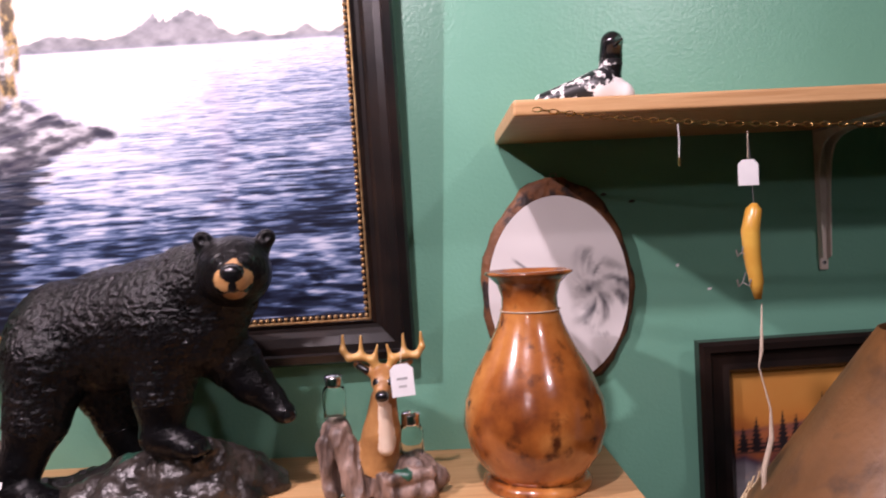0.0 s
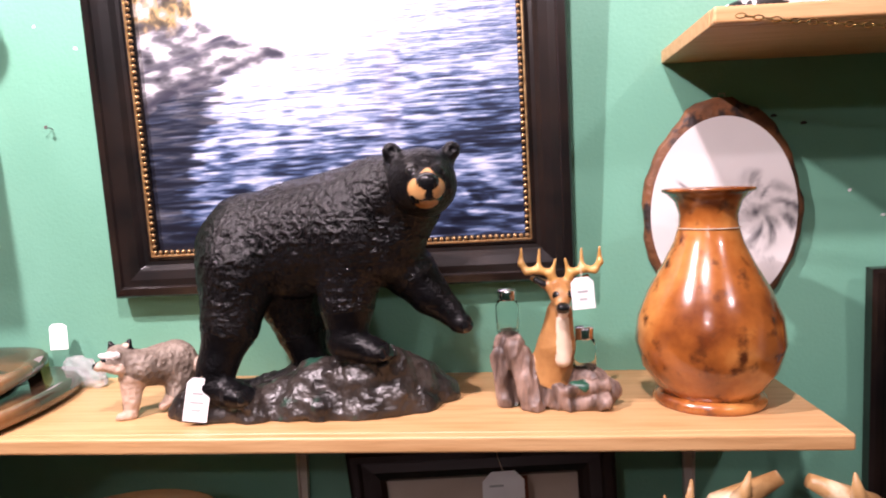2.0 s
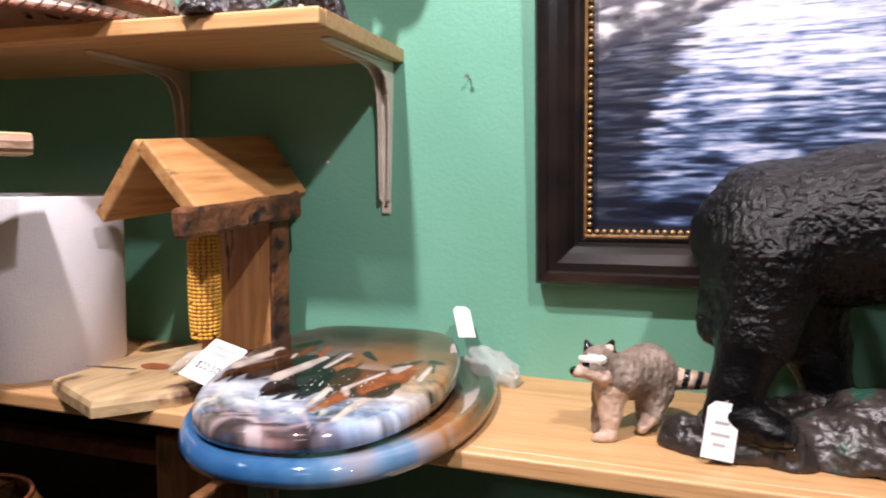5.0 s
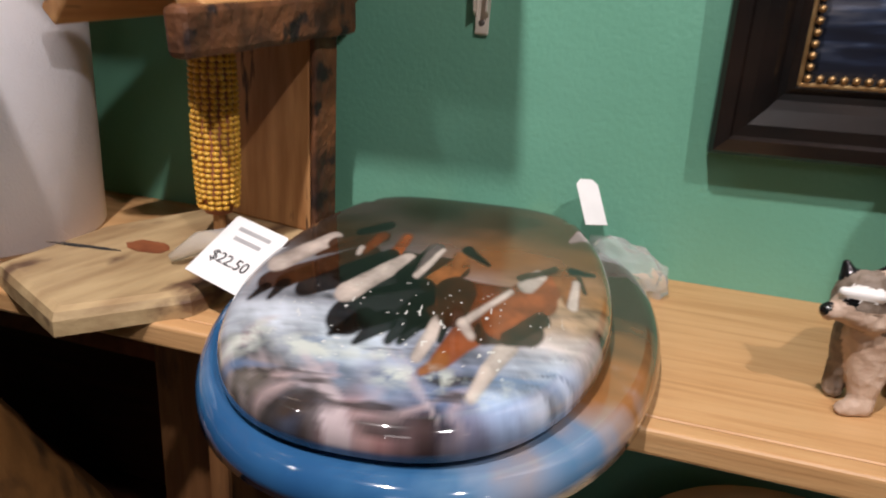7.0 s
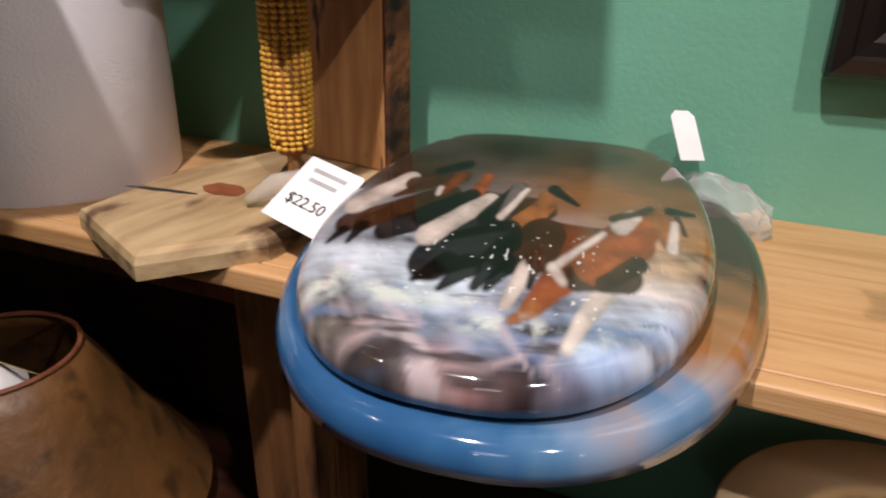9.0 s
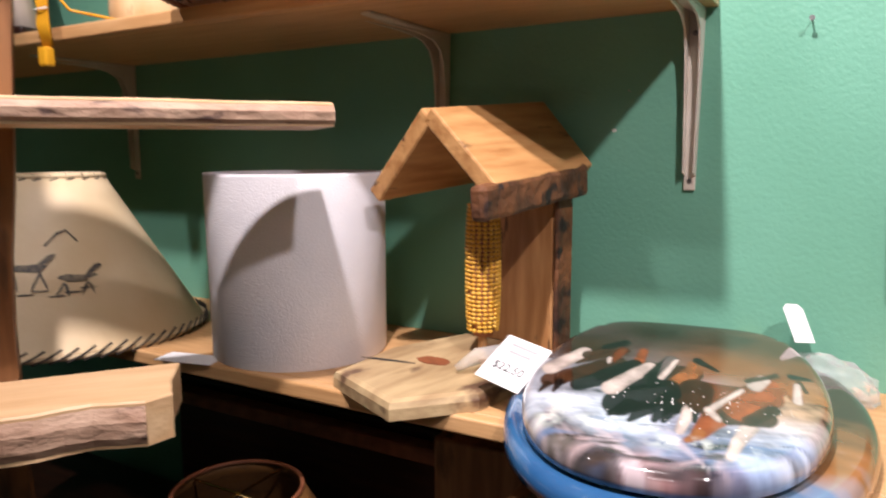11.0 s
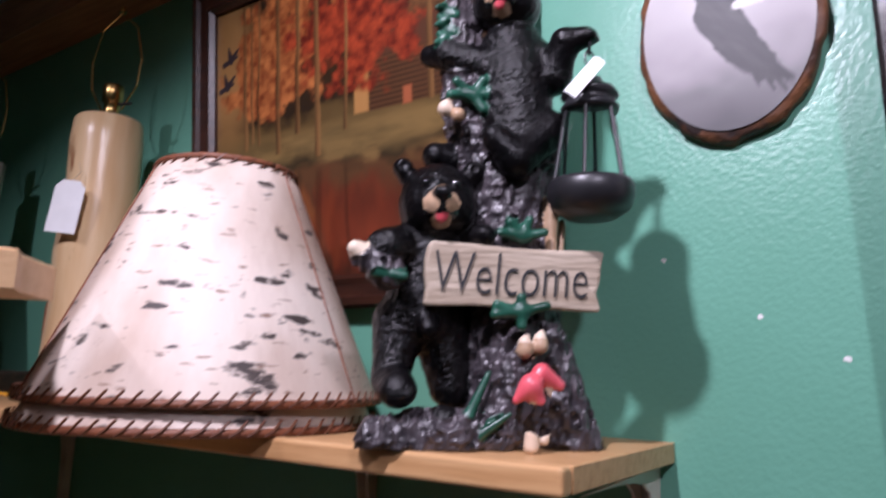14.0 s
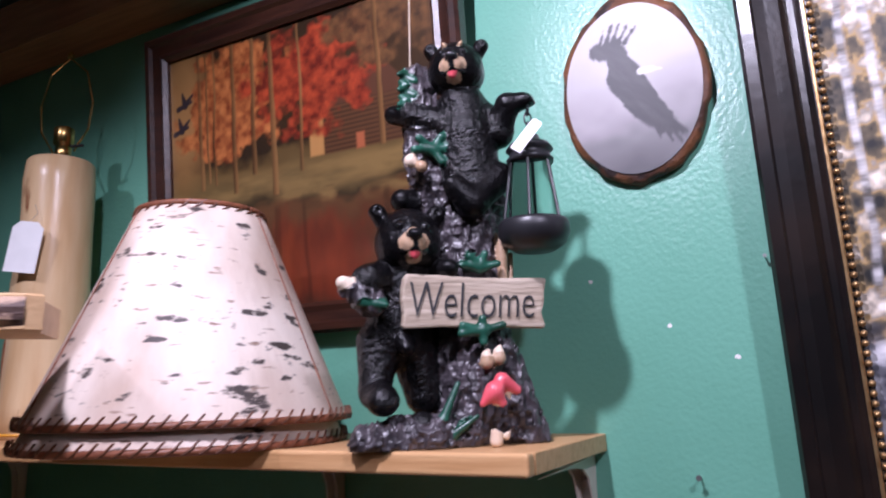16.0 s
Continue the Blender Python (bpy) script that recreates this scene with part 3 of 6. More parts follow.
def print_plane(name, x0, x1, z0, z1, nx, nz, lift, colours, material, parent, label=""):
    X, Z = np.meshgrid(np.linspace(x0, x1, nx), np.linspace(z0, z1, nz))
    x, z = X.ravel(), Z.ravel()
    i = np.arange(nx * nz).reshape(nz, nx)
    f = np.stack([i[:-1, :-1], i[:-1, 1:], i[1:, 1:], i[1:, :-1]], -1).reshape(-1, 4)
    return print_mesh(name, np.stack([x, np.full_like(x, -lift), z], -1).tolist(), f.tolist(), x, z, colours, material, parent, label)


def print_rings(name, outline, rings, colours, material, parent, label="", up=False, smooth=False):
    """A plate of rings that shrink from the outline; rings: (share of the outline, height)."""
    o = np.array(outline)
    n = len(o)
    k = np.concatenate([np.stack([o[:, 0] * s, o[:, 1] * s, np.full(n, h)], -1) for s, h in rings])
    f = []
    for r in range(len(rings) - 1):
        for i in range(n):
            j = (i + 1) % n
            f.append((r * n + i, r * n + j, (r + 1) * n + j, (r + 1) * n + i))
    f.append(tuple((len(rings) - 1) * n + i for i in range(n)))
    v = k if up else np.stack([k[:, 0], -k[:, 2], k[:, 1]], -1)
    return print_mesh(name, v.tolist(), f, k[:, 0], k[:, 1], colours, material, parent, label, smooth)


def lake_colours(x, z):
    t = (z - 0.07) / 0.44
    far = 1 / np.clip(0.58 - z, 0.05, 1)
    swell = fuzz(x, z, 7, 14, 3)
    wave = 0.62 * fuzz(x * far + 0.3 * swell, far + 0.02 * swell, 5.5, 19, 1) + 0.5 * fuzz(x * far, far, 13, 42, 2)
    # last term: pale water with lamp glare on the gloss painted in
    v = 0.16 + 0.58 * t - 0.10 * np.clip((x - 0.02) / 0.2, 0, 1) * np.clip(t * 2 - 0.7, 0, 1) + 0.10 * swell + 0.46 * wave * (1.15 - 0.65 * t) + 0.32 * np.exp(-((x + 0.07) / 0.12) ** 2) * np.clip((t - 0.25) * 1.6, 0, 1)
    c = tone(v, [(0.0, 0.005, 0.006, 0.014), (0.2, 0.016, 0.024, 0.052), (0.33, 0.055, 0.09, 0.18), (0.45, 0.19, 0.25, 0.40), (0.58, 0.45, 0.49, 0.62), (0.75, 0.72, 0.71, 0.80), (0.95, 0.84, 0.81, 0.85)])
    c = lay(c, 0.35 * np.exp(-((x - 0.10 - 0.01 * wave) / 0.018) ** 2) * np.clip(t * 2 - 0.6, 0, 1), (0.45, 0.38, 0.52))
    edge = -0.245 + 0.075 * np.clip((z - 0.08) / 0.25, 0, 1) ** 2 + 0.030 * fuzz(x * 0.4, z, 9, 120, 5) + 0.012 * fuzz(x, z, 30, 60, 6)
    c = lay(c, inside(x - edge, 0.016) * inside(z - 0.36, 0.03) * (0.9 - 0.25 * np.clip(fuzz(x, z, 20, 150, 7), 0, 1)), (0.010, 0.011, 0.018))
    u = np.clip((x + 0.31) / 0.25, 0, 1)
    n = fuzz(x, z, 45, 70, 8)
    low, high = 0.295 + 0.085 * u ** 0.8, 0.475 - 0.095 * u
    bank = inside(low - z + 0.008 * n, 0.01) * inside(z - high + 0.01 * n, 0.01) * inside(x + 0.062, 0.01)
    rock = tone(0.5 + 0.55 * fuzz(x, z, 38, 85, 9), [(0.0, 0.03, 0.03, 0.04), (0.4, 0.16, 0.16, 0.18), (0.6, 0.46, 0.45, 0.48), (1.0, 0.86, 0.83, 0.84)])
    ledge = np.clip(1.4 * fuzz(x * 0.6, z - 0.25 * x, 22, 75, 40) - 0.1, 0, 1)
    c = lay(c, bank, rock)
    c = lay(c, bank * ledge, (0.05, 0.05, 0.075))
    c = lay(c, 0.85 * bank * inside(z - low - 0.016 + 0.006 * n, 0.012), (0.03, 0.03, 0.05))
    sky = tone((z - 0.5) / 0.45 + 0.08 * fuzz(x, z, 6, 12, 10), [(0.0, 1.0, 0.93, 0.80), (0.4, 0.95, 0.94, 0.92), (1.0, 0.70, 0.76, 0.86)])
    c = lay(c, inside(0.512 - z, 0.003), sky)
    hill = 0.514 + 0.012 * np.clip(fuzz(x, x * 0, 25, 1, 11) + 0.6, 0, 2) + 0.032 * np.exp(-((x - 0.035) / 0.075) ** 4) * (1 + 0.25 * fuzz(x, x * 0, 90, 1, 12))
    c = lay(c, 0.9 * inside(z - hill, 0.004) * inside(0.506 - z, 0.004), tone(0.5 + 0.5 * fuzz(x, z, 60, 90, 13), [(0.0, 0.06, 0.075, 0.10), (1.0, 0.30, 0.30, 0.34)]))
    b = 0.5 + 0.6 * fuzz(x, z, 70, 55, 14)
    brush = tone(b, [(0.0, 0.02, 0.02, 0.02), (0.35, 0.13, 0.10, 0.06), (0.5, 0.44, 0.29, 0.12), (0.62, 0.30, 0.26, 0.22), (0.8, 0.66, 0.56, 0.44), (1.0, 0.9, 0.86, 0.8)])
    c = lay(c, inside(x + 0.205 - 0.03 * fuzz(x, z, 18, 14, 15), 0.012) * inside(0.43 - z + 0.012 * n, 0.02), brush)
    for k, xx in enumerate((-0.285, -0.255, -0.225)):
        c = lay(c, 0.85 * inside(np.abs(x - xx - 0.006 * fuzz(x * 0, z, 1, 9, 20 + k)) - 0.004, 0.003) * inside(0.47 - z, 0.02), tone(0.5 + 0.6 * fuzz(x, z, 40, 120, 24), [(0.0, 0.06, 0.06, 0.06), (0.5, 0.5, 0.48, 0.48), (1.0, 0.85, 0.83, 0.82)]))
    return c


def autumn_colours(x, z):
    n = fuzz(x, z, 30, 38, 1)
    c = tone((z - 0.044) / 0.45 + 0.035 * n, [(0.0, 0.045, 0.018, 0.010), (0.12, 0.15, 0.042, 0.018), (0.22, 0.085, 0.03, 0.014), (0.33, 0.10, 0.045, 0.018), (0.37, 0.04, 0.026, 0.012), (0.42, 0.13, 0.085, 0.03), (0.52, 0.10, 0.06, 0.02), (0.56, 0.024, 0.014, 0.007), (0.75, 0.042, 0.022, 0.009), (1.0, 0.024, 0.014, 0.007)])
    c = lay(c, 0.75 * inside(np.hypot((x + 0.235) / 0.06, (z - 0.40) / 0.12) - 1, 0.8), (0.42, 0.22, 0.07))
    c = lay(c, 0.7 * inside(0.21 - z + 0.02 * n, 0.02) * inside(z - 0.262, 0.02) * np.clip(0.4 + fuzz(x, z, 14, 60, 2), 0, 1), (0.24, 0.15, 0.05))
    c = lay(c, inside(np.maximum(np.abs(x - 0.135) - 0.08, np.abs(z - 0.305) - 0.038), 0.004), tone(0.5 + 0.5 * np.sin(z * 900), [(0, 0.05, 0.022, 0.010), (1, 0.10, 0.045, 0.02)]))
    roof = np.maximum(np.abs(z - 0.375) - 0.035, np.abs(x - 0.135 + (z - 0.34) * 0.35) - 0.085 + (z - 0.34) * 0.6)
    c = lay(c, inside(roof, 0.004), (0.085, 0.035, 0.018))
    c = lay(c, inside(np.maximum(np.abs(x - 0.047) - 0.013, np.abs(z - 0.298) - 0.03), 0.004), (0.40, 0.20, 0.06))
    c = lay(c, inside(np.maximum(np.abs(x - 0.126) - 0.007, np.abs(z - 0.278) - 0.012), 0.004), (0.34, 0.10, 0.04))
    for cx, cz, rx, rz, seed, dark, light in ((-0.125, 0.395, 0.10, 0.085, 3, (0.17, 0.035, 0.010), (0.50, 0.17, 0.045)), (0.045, 0.405, 0.10, 0.085, 4, (0.10, 0.012, 0.007), (0.38, 0.055, 0.018)), (0.19, 0.45, 0.09, 0.05, 5, (0.04, 0.02, 0.01), (0.15, 0.07, 0.025))):
        d = np.hypot((x - cx) / rx, (z - cz) / rz) - 1 + 0.55 * fuzz(x, z, 32, 36, seed)
        c = lay(c, 0.95 * inside(d, 0.25), tone(0.5 + 0.6 * fuzz(x, z, 85, 85, seed + 6), [(0, *dark), (1, *light)]))
        r = np.hypot((x - cx) / rx, (z - 0.125) / (rz * 0.75)) - 1 + 0.6 * fuzz(x, z, 30, 16, seed + 12)
        c = lay(c, 0.5 * inside(r, 0.4), tone(0.5 + 0.5 * fuzz(x, z, 50, 20, seed + 16), [(0, *dark), (1, *(0.6 * v for v in light))]))
    for tx, base, w in ((-0.192, 0.25, 0.0035), (-0.176, 0.26, 0.002), (-0.160, 0.255, 0.002), (-0.117, 0.235, 0.004), (-0.075, 0.26, 0.004), (-0.038, 0.22, 0.0045), (0.018, 0.25, 0.0025), (0.163, 0.265, 0.004)):
        d = np.abs(x - tx - 0.003 * fuzz(x * 0, z, 1, 12, tx * 50)) - w * (1.25 - (z - 0.25) * 1.2)
        c = lay(c, 0.9 * inside(d, 0.002) * inside(base - z, 0.004) * np.clip(1.25 - 2.4 * np.clip(z - 0.36, 0, 1) + 0.7 * fuzz(x, z, 20, 40, 30), 0, 1), tone(0.5 + (x - tx) / w * 0.4, [(0, 0.05, 0.022, 0.009), (1, 0.24, 0.12, 0.04)]))
        c = lay(c, 0.4 * inside(d, 0.004) * inside(0.05 - z, 0.004) * inside(z - 0.2, 0.01), (0.02, 0.010, 0.006))
    for dx, dz in ((-0.226, 0.405), (-0.235, 0.362)):
        c = lay(c, inside(np.minimum(stroke(x, z, dx - 0.016, dz - 0.004, 0.005, dx + 0.014, dz + 0.004, 0.003), np.minimum(stroke(x, z, dx, dz, 0.007, dx - 0.006, dz + 0.022, 0.002), stroke(x, z, dx, dz, 0.006, dx + 0.018, dz + 0.016, 0.002))), 0.003), (0.035, 0.025, 0.028))
    return c


def soar_colours(x, z):
    c = tone(0.5 + z / 0.23 + 0.12 * fuzz(x, z, 16, 20, 1), [(0.0, 0.07, 0.065, 0.07), (0.22, 0.15, 0.14, 0.145), (0.42, 0.32, 0.29, 0.30), (0.7, 0.45, 0.42, 0.42), (1.0, 0.52, 0.48, 0.48)])
    d = stroke(x, z, -0.039, 0.056, 0.0115, -0.0135, 0.047, 0.0125)
    for i in range(5):
        d = np.minimum(d, stroke(x, z, -0.036 + 0.008 * i, 0.06, 0.0045, -0.029 + 0.0105 * i, 0.083 + 0.005 * math.sin(i * 0.9), 0.0012))
    for p in ((-0.0165, 0.04, 0.013, -0.004, 0.018, 0.018), (-0.009, 0.014, 0.0215, 0.012, -0.024, 0.02), (0.012, -0.024, 0.02, 0.038, -0.056, 0.012), (0.034, -0.052, 0.006, 0.041, -0.077, 0.0015), (0.04, -0.055, 0.006, 0.052, -0.079, 0.0015), (0.044, -0.055, 0.005, 0.062, -0.075, 0.0015), (0.026, -0.045, 0.007, 0.029, -0.071, 0.002)):
        d = np.minimum(d, stroke(x, z, *p))
    d = d + 0.0022 * fuzz(x - z, x + z, 60, 150, 2)
    feathers = tone(0.1 + 0.35 * fuzz(x - z, x + z, 25, 110, 3), [(0, 0.012, 0.011, 0.013), (0.6, 0.045, 0.04, 0.042), (1, 0.20, 0.17, 0.16)])
    c = lay(c, inside(d, 0.002), feathers)
    return lay(c, np.maximum(inside(stroke(x, z, 0.012, 0.018, 0.0045, 0.026, 0.018, 0.004), 0.002), inside(stroke(x, z, 0.027, 0.0175, 0.0026, 0.037, 0.016, 0.001), 0.001)), (0.58, 0.55, 0.52))


def sketch_colours(x, z):
    c = tone(0.5 + 0.3 * fuzz(x, z, 10, 12, 1), [(0, 0.66, 0.63, 0.61), (1, 0.78, 0.75, 0.73)])
    dx, dz = x - 0.055, z - 0.0
    r, a = np.hypot(dx, dz * 0.9), np.arctan2(dz, dx)
    ring = inside(np.abs(r - 0.038 - 0.008 * np.cos(3 * a)) - 0.018, 0.012) * inside(-dx - 0.02, 0.04)
    c = lay(c, ring * np.clip(0.15 + 1.1 * fuzz(a + 14 * r, r, 3.2, 18, 2) + 0.4 * fuzz(x, z, 60, 60, 2), 0, 1), (0.07, 0.07, 0.08))
    c = lay(c, inside(np.hypot(dx + 0.005, dz + 0.002) - 0.026, 0.02) * np.clip(0.3 + 0.9 * fuzz(x, z, 50, 50, 3), 0, 1), (0.06, 0.06, 0.07))
    c = lay(c, inside(stroke(x, z, 0.05, -0.045, 0.02, 0.085, -0.085, 0.006), 0.02) * np.clip(0.2 + 0.9 * fuzz(x, z, 45, 70, 4), 0, 1), (0.10, 0.10, 0.11))
    c = lay(c, inside(stroke(x, z, -0.055, 0.0, 0.014, -0.035, -0.10, 0.012), 0.016) * np.clip(0.3 + 0.9 * fuzz(x, z, 60, 60, 5), 0, 1), (0.12, 0.12, 0.13))
    for k in range(3):
        c = lay(c, 0.8 * inside(stroke(x, z, -0.078 + 0.012 * k, 0.06 - 0.012 * k, 0.0008, -0.05 + 0.012 * k, 0.034 - 0.006 * k, 0.0018), 0.0025), (0.12, 0.12, 0.13))
    return c


def sunset_colours(x, z):
    n = fuzz(x, z, 22, 30, 1)
    c = tone((z - 0.05) / 0.47 + 0.05 * n, [(0.0, 0.04, 0.03, 0.03), (0.3, 0.16, 0.05, 0.04), (0.5, 0.22, 0.14, 0.13), (0.62, 0.25, 0.24, 0.25), (0.7, 0.05, 0.03, 0.05), (0.75, 0.36, 0.10, 0.025), (0.82, 0.52, 0.20, 0.04), (1.0, 0.55, 0.26, 0.06)])
    c = lay(c, 0.9 * inside(z - 0.425 - 0.03 * np.exp(-((x + 0.12) / 0.09) ** 2) - 0.006 * n, 0.006) * inside(0.385 - z, 0.006), tone(0.5 + 0.7 * n, [(0, 0.05, 0.035, 0.07), (1, 0.40, 0.12, 0.04)]))
    for k in range(16):
        tx, h = -0.31 + 0.021 * k, 0.02 + 0.075 * (0.5 + 0.5 * math.sin(k * 2.3)) * min(1, 0.35 + k / 12)
        c = lay(c, inside(np.abs(x - tx) - 0.009 * np.clip((0.395 + h - z) / h, 0, 1) * (1 + 0.4 * np.sin(z * 900)), 0.002) * inside(z - 0.395 - h, 0.002) * inside(0.385 - z, 0.004), (0.018, 0.014, 0.016))
    return lay(c, inside(z - 0.37, 0.02) * np.clip(fuzz(x, z, 40, 55, 5) * 1.4, 0, 1), tone(0.5 + 0.6 * fuzz(x, z, 70, 70, 6), [(0, 0.16, 0.15, 0.16), (1, 0.62, 0.42, 0.30)]))


# strokes of the running horses: from, to, with half widths and a hue
HUES = {"dark": (0.006, 0.005, 0.004), "bay": (0.287, 0.073, 0.018), "red": (0.158, 0.036, 0.007), "tan": (0.307, 0.111, 0.033), "white": (0.638, 0.544, 0.479), "grey": (0.126, 0.098, 0.093), "brown": (0.05, 0.018, 0.007)}
MASS = [
    (-0.115, 0.0, 0.010, -0.055, 0.062, 0.010, "brown"),
    (-0.085, -0.005, 0.010, -0.03, 0.045, 0.012, "dark"),
    (-0.05, 0.0, 0.012, 0.01, 0.035, 0.012, "dark"),
    (-0.095, 0.065, 0.007, -0.05, 0.105, 0.007, "brown"),
    (-0.03, 0.06, 0.008, 0.02, 0.045, 0.010, "brown"),
    (0.0, -0.03, 0.012, 0.03, 0.0, 0.012, "dark"),
]
FAR = [
    (-0.119, 0.033, 0.0097, -0.092, 0.093, 0.0081, "white"),
    (-0.086, 0.085, 0.0073, -0.072, 0.098, 0.0040, "brown"),
    (-0.104, 0.001, 0.0081, -0.072, 0.05, 0.0073, "brown"),
    (-0.051, 0.106, 0.0060, -0.059, 0.069, 0.0040, "red"),
    (-0.063, 0.075, 0.0028, -0.063, 0.062, 0.0024, "white"),
    (-0.05, 0.135, 0.0060, -0.071, 0.114, 0.0048, "dark"),
    (-0.116, -0.016, 0.0044, -0.12, -0.035, 0.0016, "dark"),
    (-0.105, -0.007, 0.0052, -0.107, -0.032, 0.0020, "dark"),
    (-0.033, 0.074, 0.0060, -0.029, 0.109, 0.0048, "bay"),
    (-0.065, 0.022, 0.0089, -0.037, 0.064, 0.0073, "dark"),
]
MID = [
    (0.004, 0.012, 0.0089, 0.022, 0.056, 0.0081, "tan"),
    (0.021, 0.07, 0.0069, 0.019, 0.028, 0.0040, "tan"),
    (0.026, 0.088, 0.0056, 0.044, 0.061, 0.0020, "dark"),
    (0.003, -0.035, 0.0121, 0.018, -0.001, 0.0113, "brown"),
    (0.001, -0.046, 0.0073, -0.008, -0.079, 0.0024, "dark"),
    (-0.045, -0.045, 0.0161, -0.005, -0.007, 0.0145, "dark"),
    (-0.055, -0.01, 0.0097, -0.022, 0.057, 0.0073, "white"),
    (-0.017, 0.025, 0.0097, -0.001, 0.086, 0.0065, "dark"),
    (-0.001, 0.084, 0.0069, -0.009, 0.027, 0.0044, "grey"),
    (0.005, 0.083, 0.0024, -0.01, 0.026, 0.0032, "white"),
    (-0.037, -0.05, 0.0081, -0.052, -0.074, 0.0024, "dark"),
    (-0.023, -0.054, 0.0089, -0.035, -0.083, 0.0024, "dark"),
    (-0.006, -0.04, 0.0097, -0.015, -0.078, 0.0032, "dark"),
]
LEAD = [
    (0.027, -0.011, 0.0185, 0.065, -0.018, 0.0202, "red"),
    (0.022, -0.0, 0.0153, 0.022, -0.031, 0.0113, "brown"),
    (0.046, -0.055, 0.0089, 0.074, -0.049, 0.0101, "brown"),
    (0.057, -0.033, 0.0161, 0.082, 0.001, 0.0137, "bay"),
    (0.074, 0.003, 0.0145, 0.1, 0.043, 0.0101, "bay"),
    (0.03, -0.045, 0.0030, 0.062, 0.012, 0.0024, "white"),
    (0.03, -0.045, 0.0042, 0.036, -0.062, 0.0030, "white"),
    (0.06, -0.06, 0.0050, 0.083, -0.03, 0.0060, "brown"),
    (0.115, 0.05, 0.0022, 0.117, 0.022, 0.0018, "brown"),
    (0.074, 0.025, 0.0069, 0.085, 0.048, 0.0056, "white"),
    (0.104, 0.047, 0.0093, 0.106, 0.003, 0.0060, "tan"),
    (0.112, 0.039, 0.0028, 0.106, -0.003, 0.0040, "white"),
    (0.112, 0.062, 0.0044, 0.127, 0.058, 0.0020, "dark"),
    (0.07, 0.039, 0.0032, 0.098, 0.063, 0.0028, "brown"),
]
LEG = [
    (0.034, -0.058, 0.0109, 0.02, -0.095, 0.0060, "bay"),
    (0.02, -0.095, 0.0052, 0.01, -0.11, 0.0028, "tan"),
    (0.014, -0.049, 0.0065, 0.005, -0.094, 0.0036, "white"),
    (0.06, -0.07, 0.0069, 0.048, -0.104, 0.0048, "white"),
    (0.048, -0.104, 0.0048, 0.04, -0.131, 0.0036, "white"),
    (0.02, -0.027, 0.0040, 0.017, -0.073, 0.0020, "dark"),
]
# washes of colour under them
PAINT = [
    (-0.009, 0.202, 0.02, 0.011, 0.004),
    (-0.083, 0.11, 0.033, 0.017, 0.007),
    (0.06, 0.175, 0.036, 0.015, 0.005),
    (0.119, 0.15, 0.077, 0.033, 0.01),
    (0.061, 0.088, 0.214, 0.077, 0.02),
    (0.133, 0.084, 0.152, 0.062, 0.017),
    (0.129, -0.003, 0.249, 0.114, 0.036),
    (0.11, -0.029, 0.495, 0.328, 0.197),
    (0.112, -0.071, 0.419, 0.372, 0.349),
    (0.092, -0.106, 0.419, 0.469, 0.55),
    (0.062, -0.137, 0.214, 0.287, 0.419),
    (0.03, -0.144, 0.091, 0.139, 0.249),
    (-0.002, -0.133, 0.152, 0.214, 0.307),
]
PAINT += [
    (-0.042, -0.122, 0.197, 0.268, 0.372),
    (-0.039, -0.091, 0.419, 0.495, 0.55),
    (-0.1, -0.067, 0.372, 0.419, 0.469),
    (-0.125, -0.03, 0.287, 0.307, 0.349),
    (-0.089, -0.132, 0.091, 0.081, 0.071),
    (-0.059, -0.16, 0.047, 0.031, 0.022),
    (-0.023, -0.172, 0.114, 0.036, 0.018),
    (-0.013, -0.152, 0.2, 0.13, 0.13),
    (-0.009, -0.173, 0.26, 0.13, 0.12),
    (0.019, -0.168, 0.062, 0.036, 0.031),
    (0.046, -0.156, 0.126, 0.126, 0.182),
    (-0.047, -0.142, 0.081, 0.071, 0.071),
]
FOAM = [(-0.069, -0.091, 0.0115, -0.05, -0.096, 0.0094), (-0.005, -0.115, 0.0144, 0.02, -0.117, 0.0144), (0.045, -0.133, 0.0072, 0.06, -0.121, 0.0043), (-0.1, -0.074, 0.0108, -0.103, -0.098, 0.0072), (-0.038, -0.096, 0.0072, -0.009, -0.096, 0.0065)]
STREAK = [(-0.089, -0.15, 0.0036, -0.042, -0.122, 0.0036), (-0.076, -0.129, 0.0029, -0.045, -0.113, 0.0029), (-0.018, -0.182, 0.005, -0.005, -0.133, 0.005), (0.002, -0.157, 0.0036, 0.04, -0.134, 0.0029), (-0.105, -0.093, 0.005, -0.09, -0.059, 0.0036), (0.032, -0.166, 0.0029, 0.038, -0.142, 0.0029)]


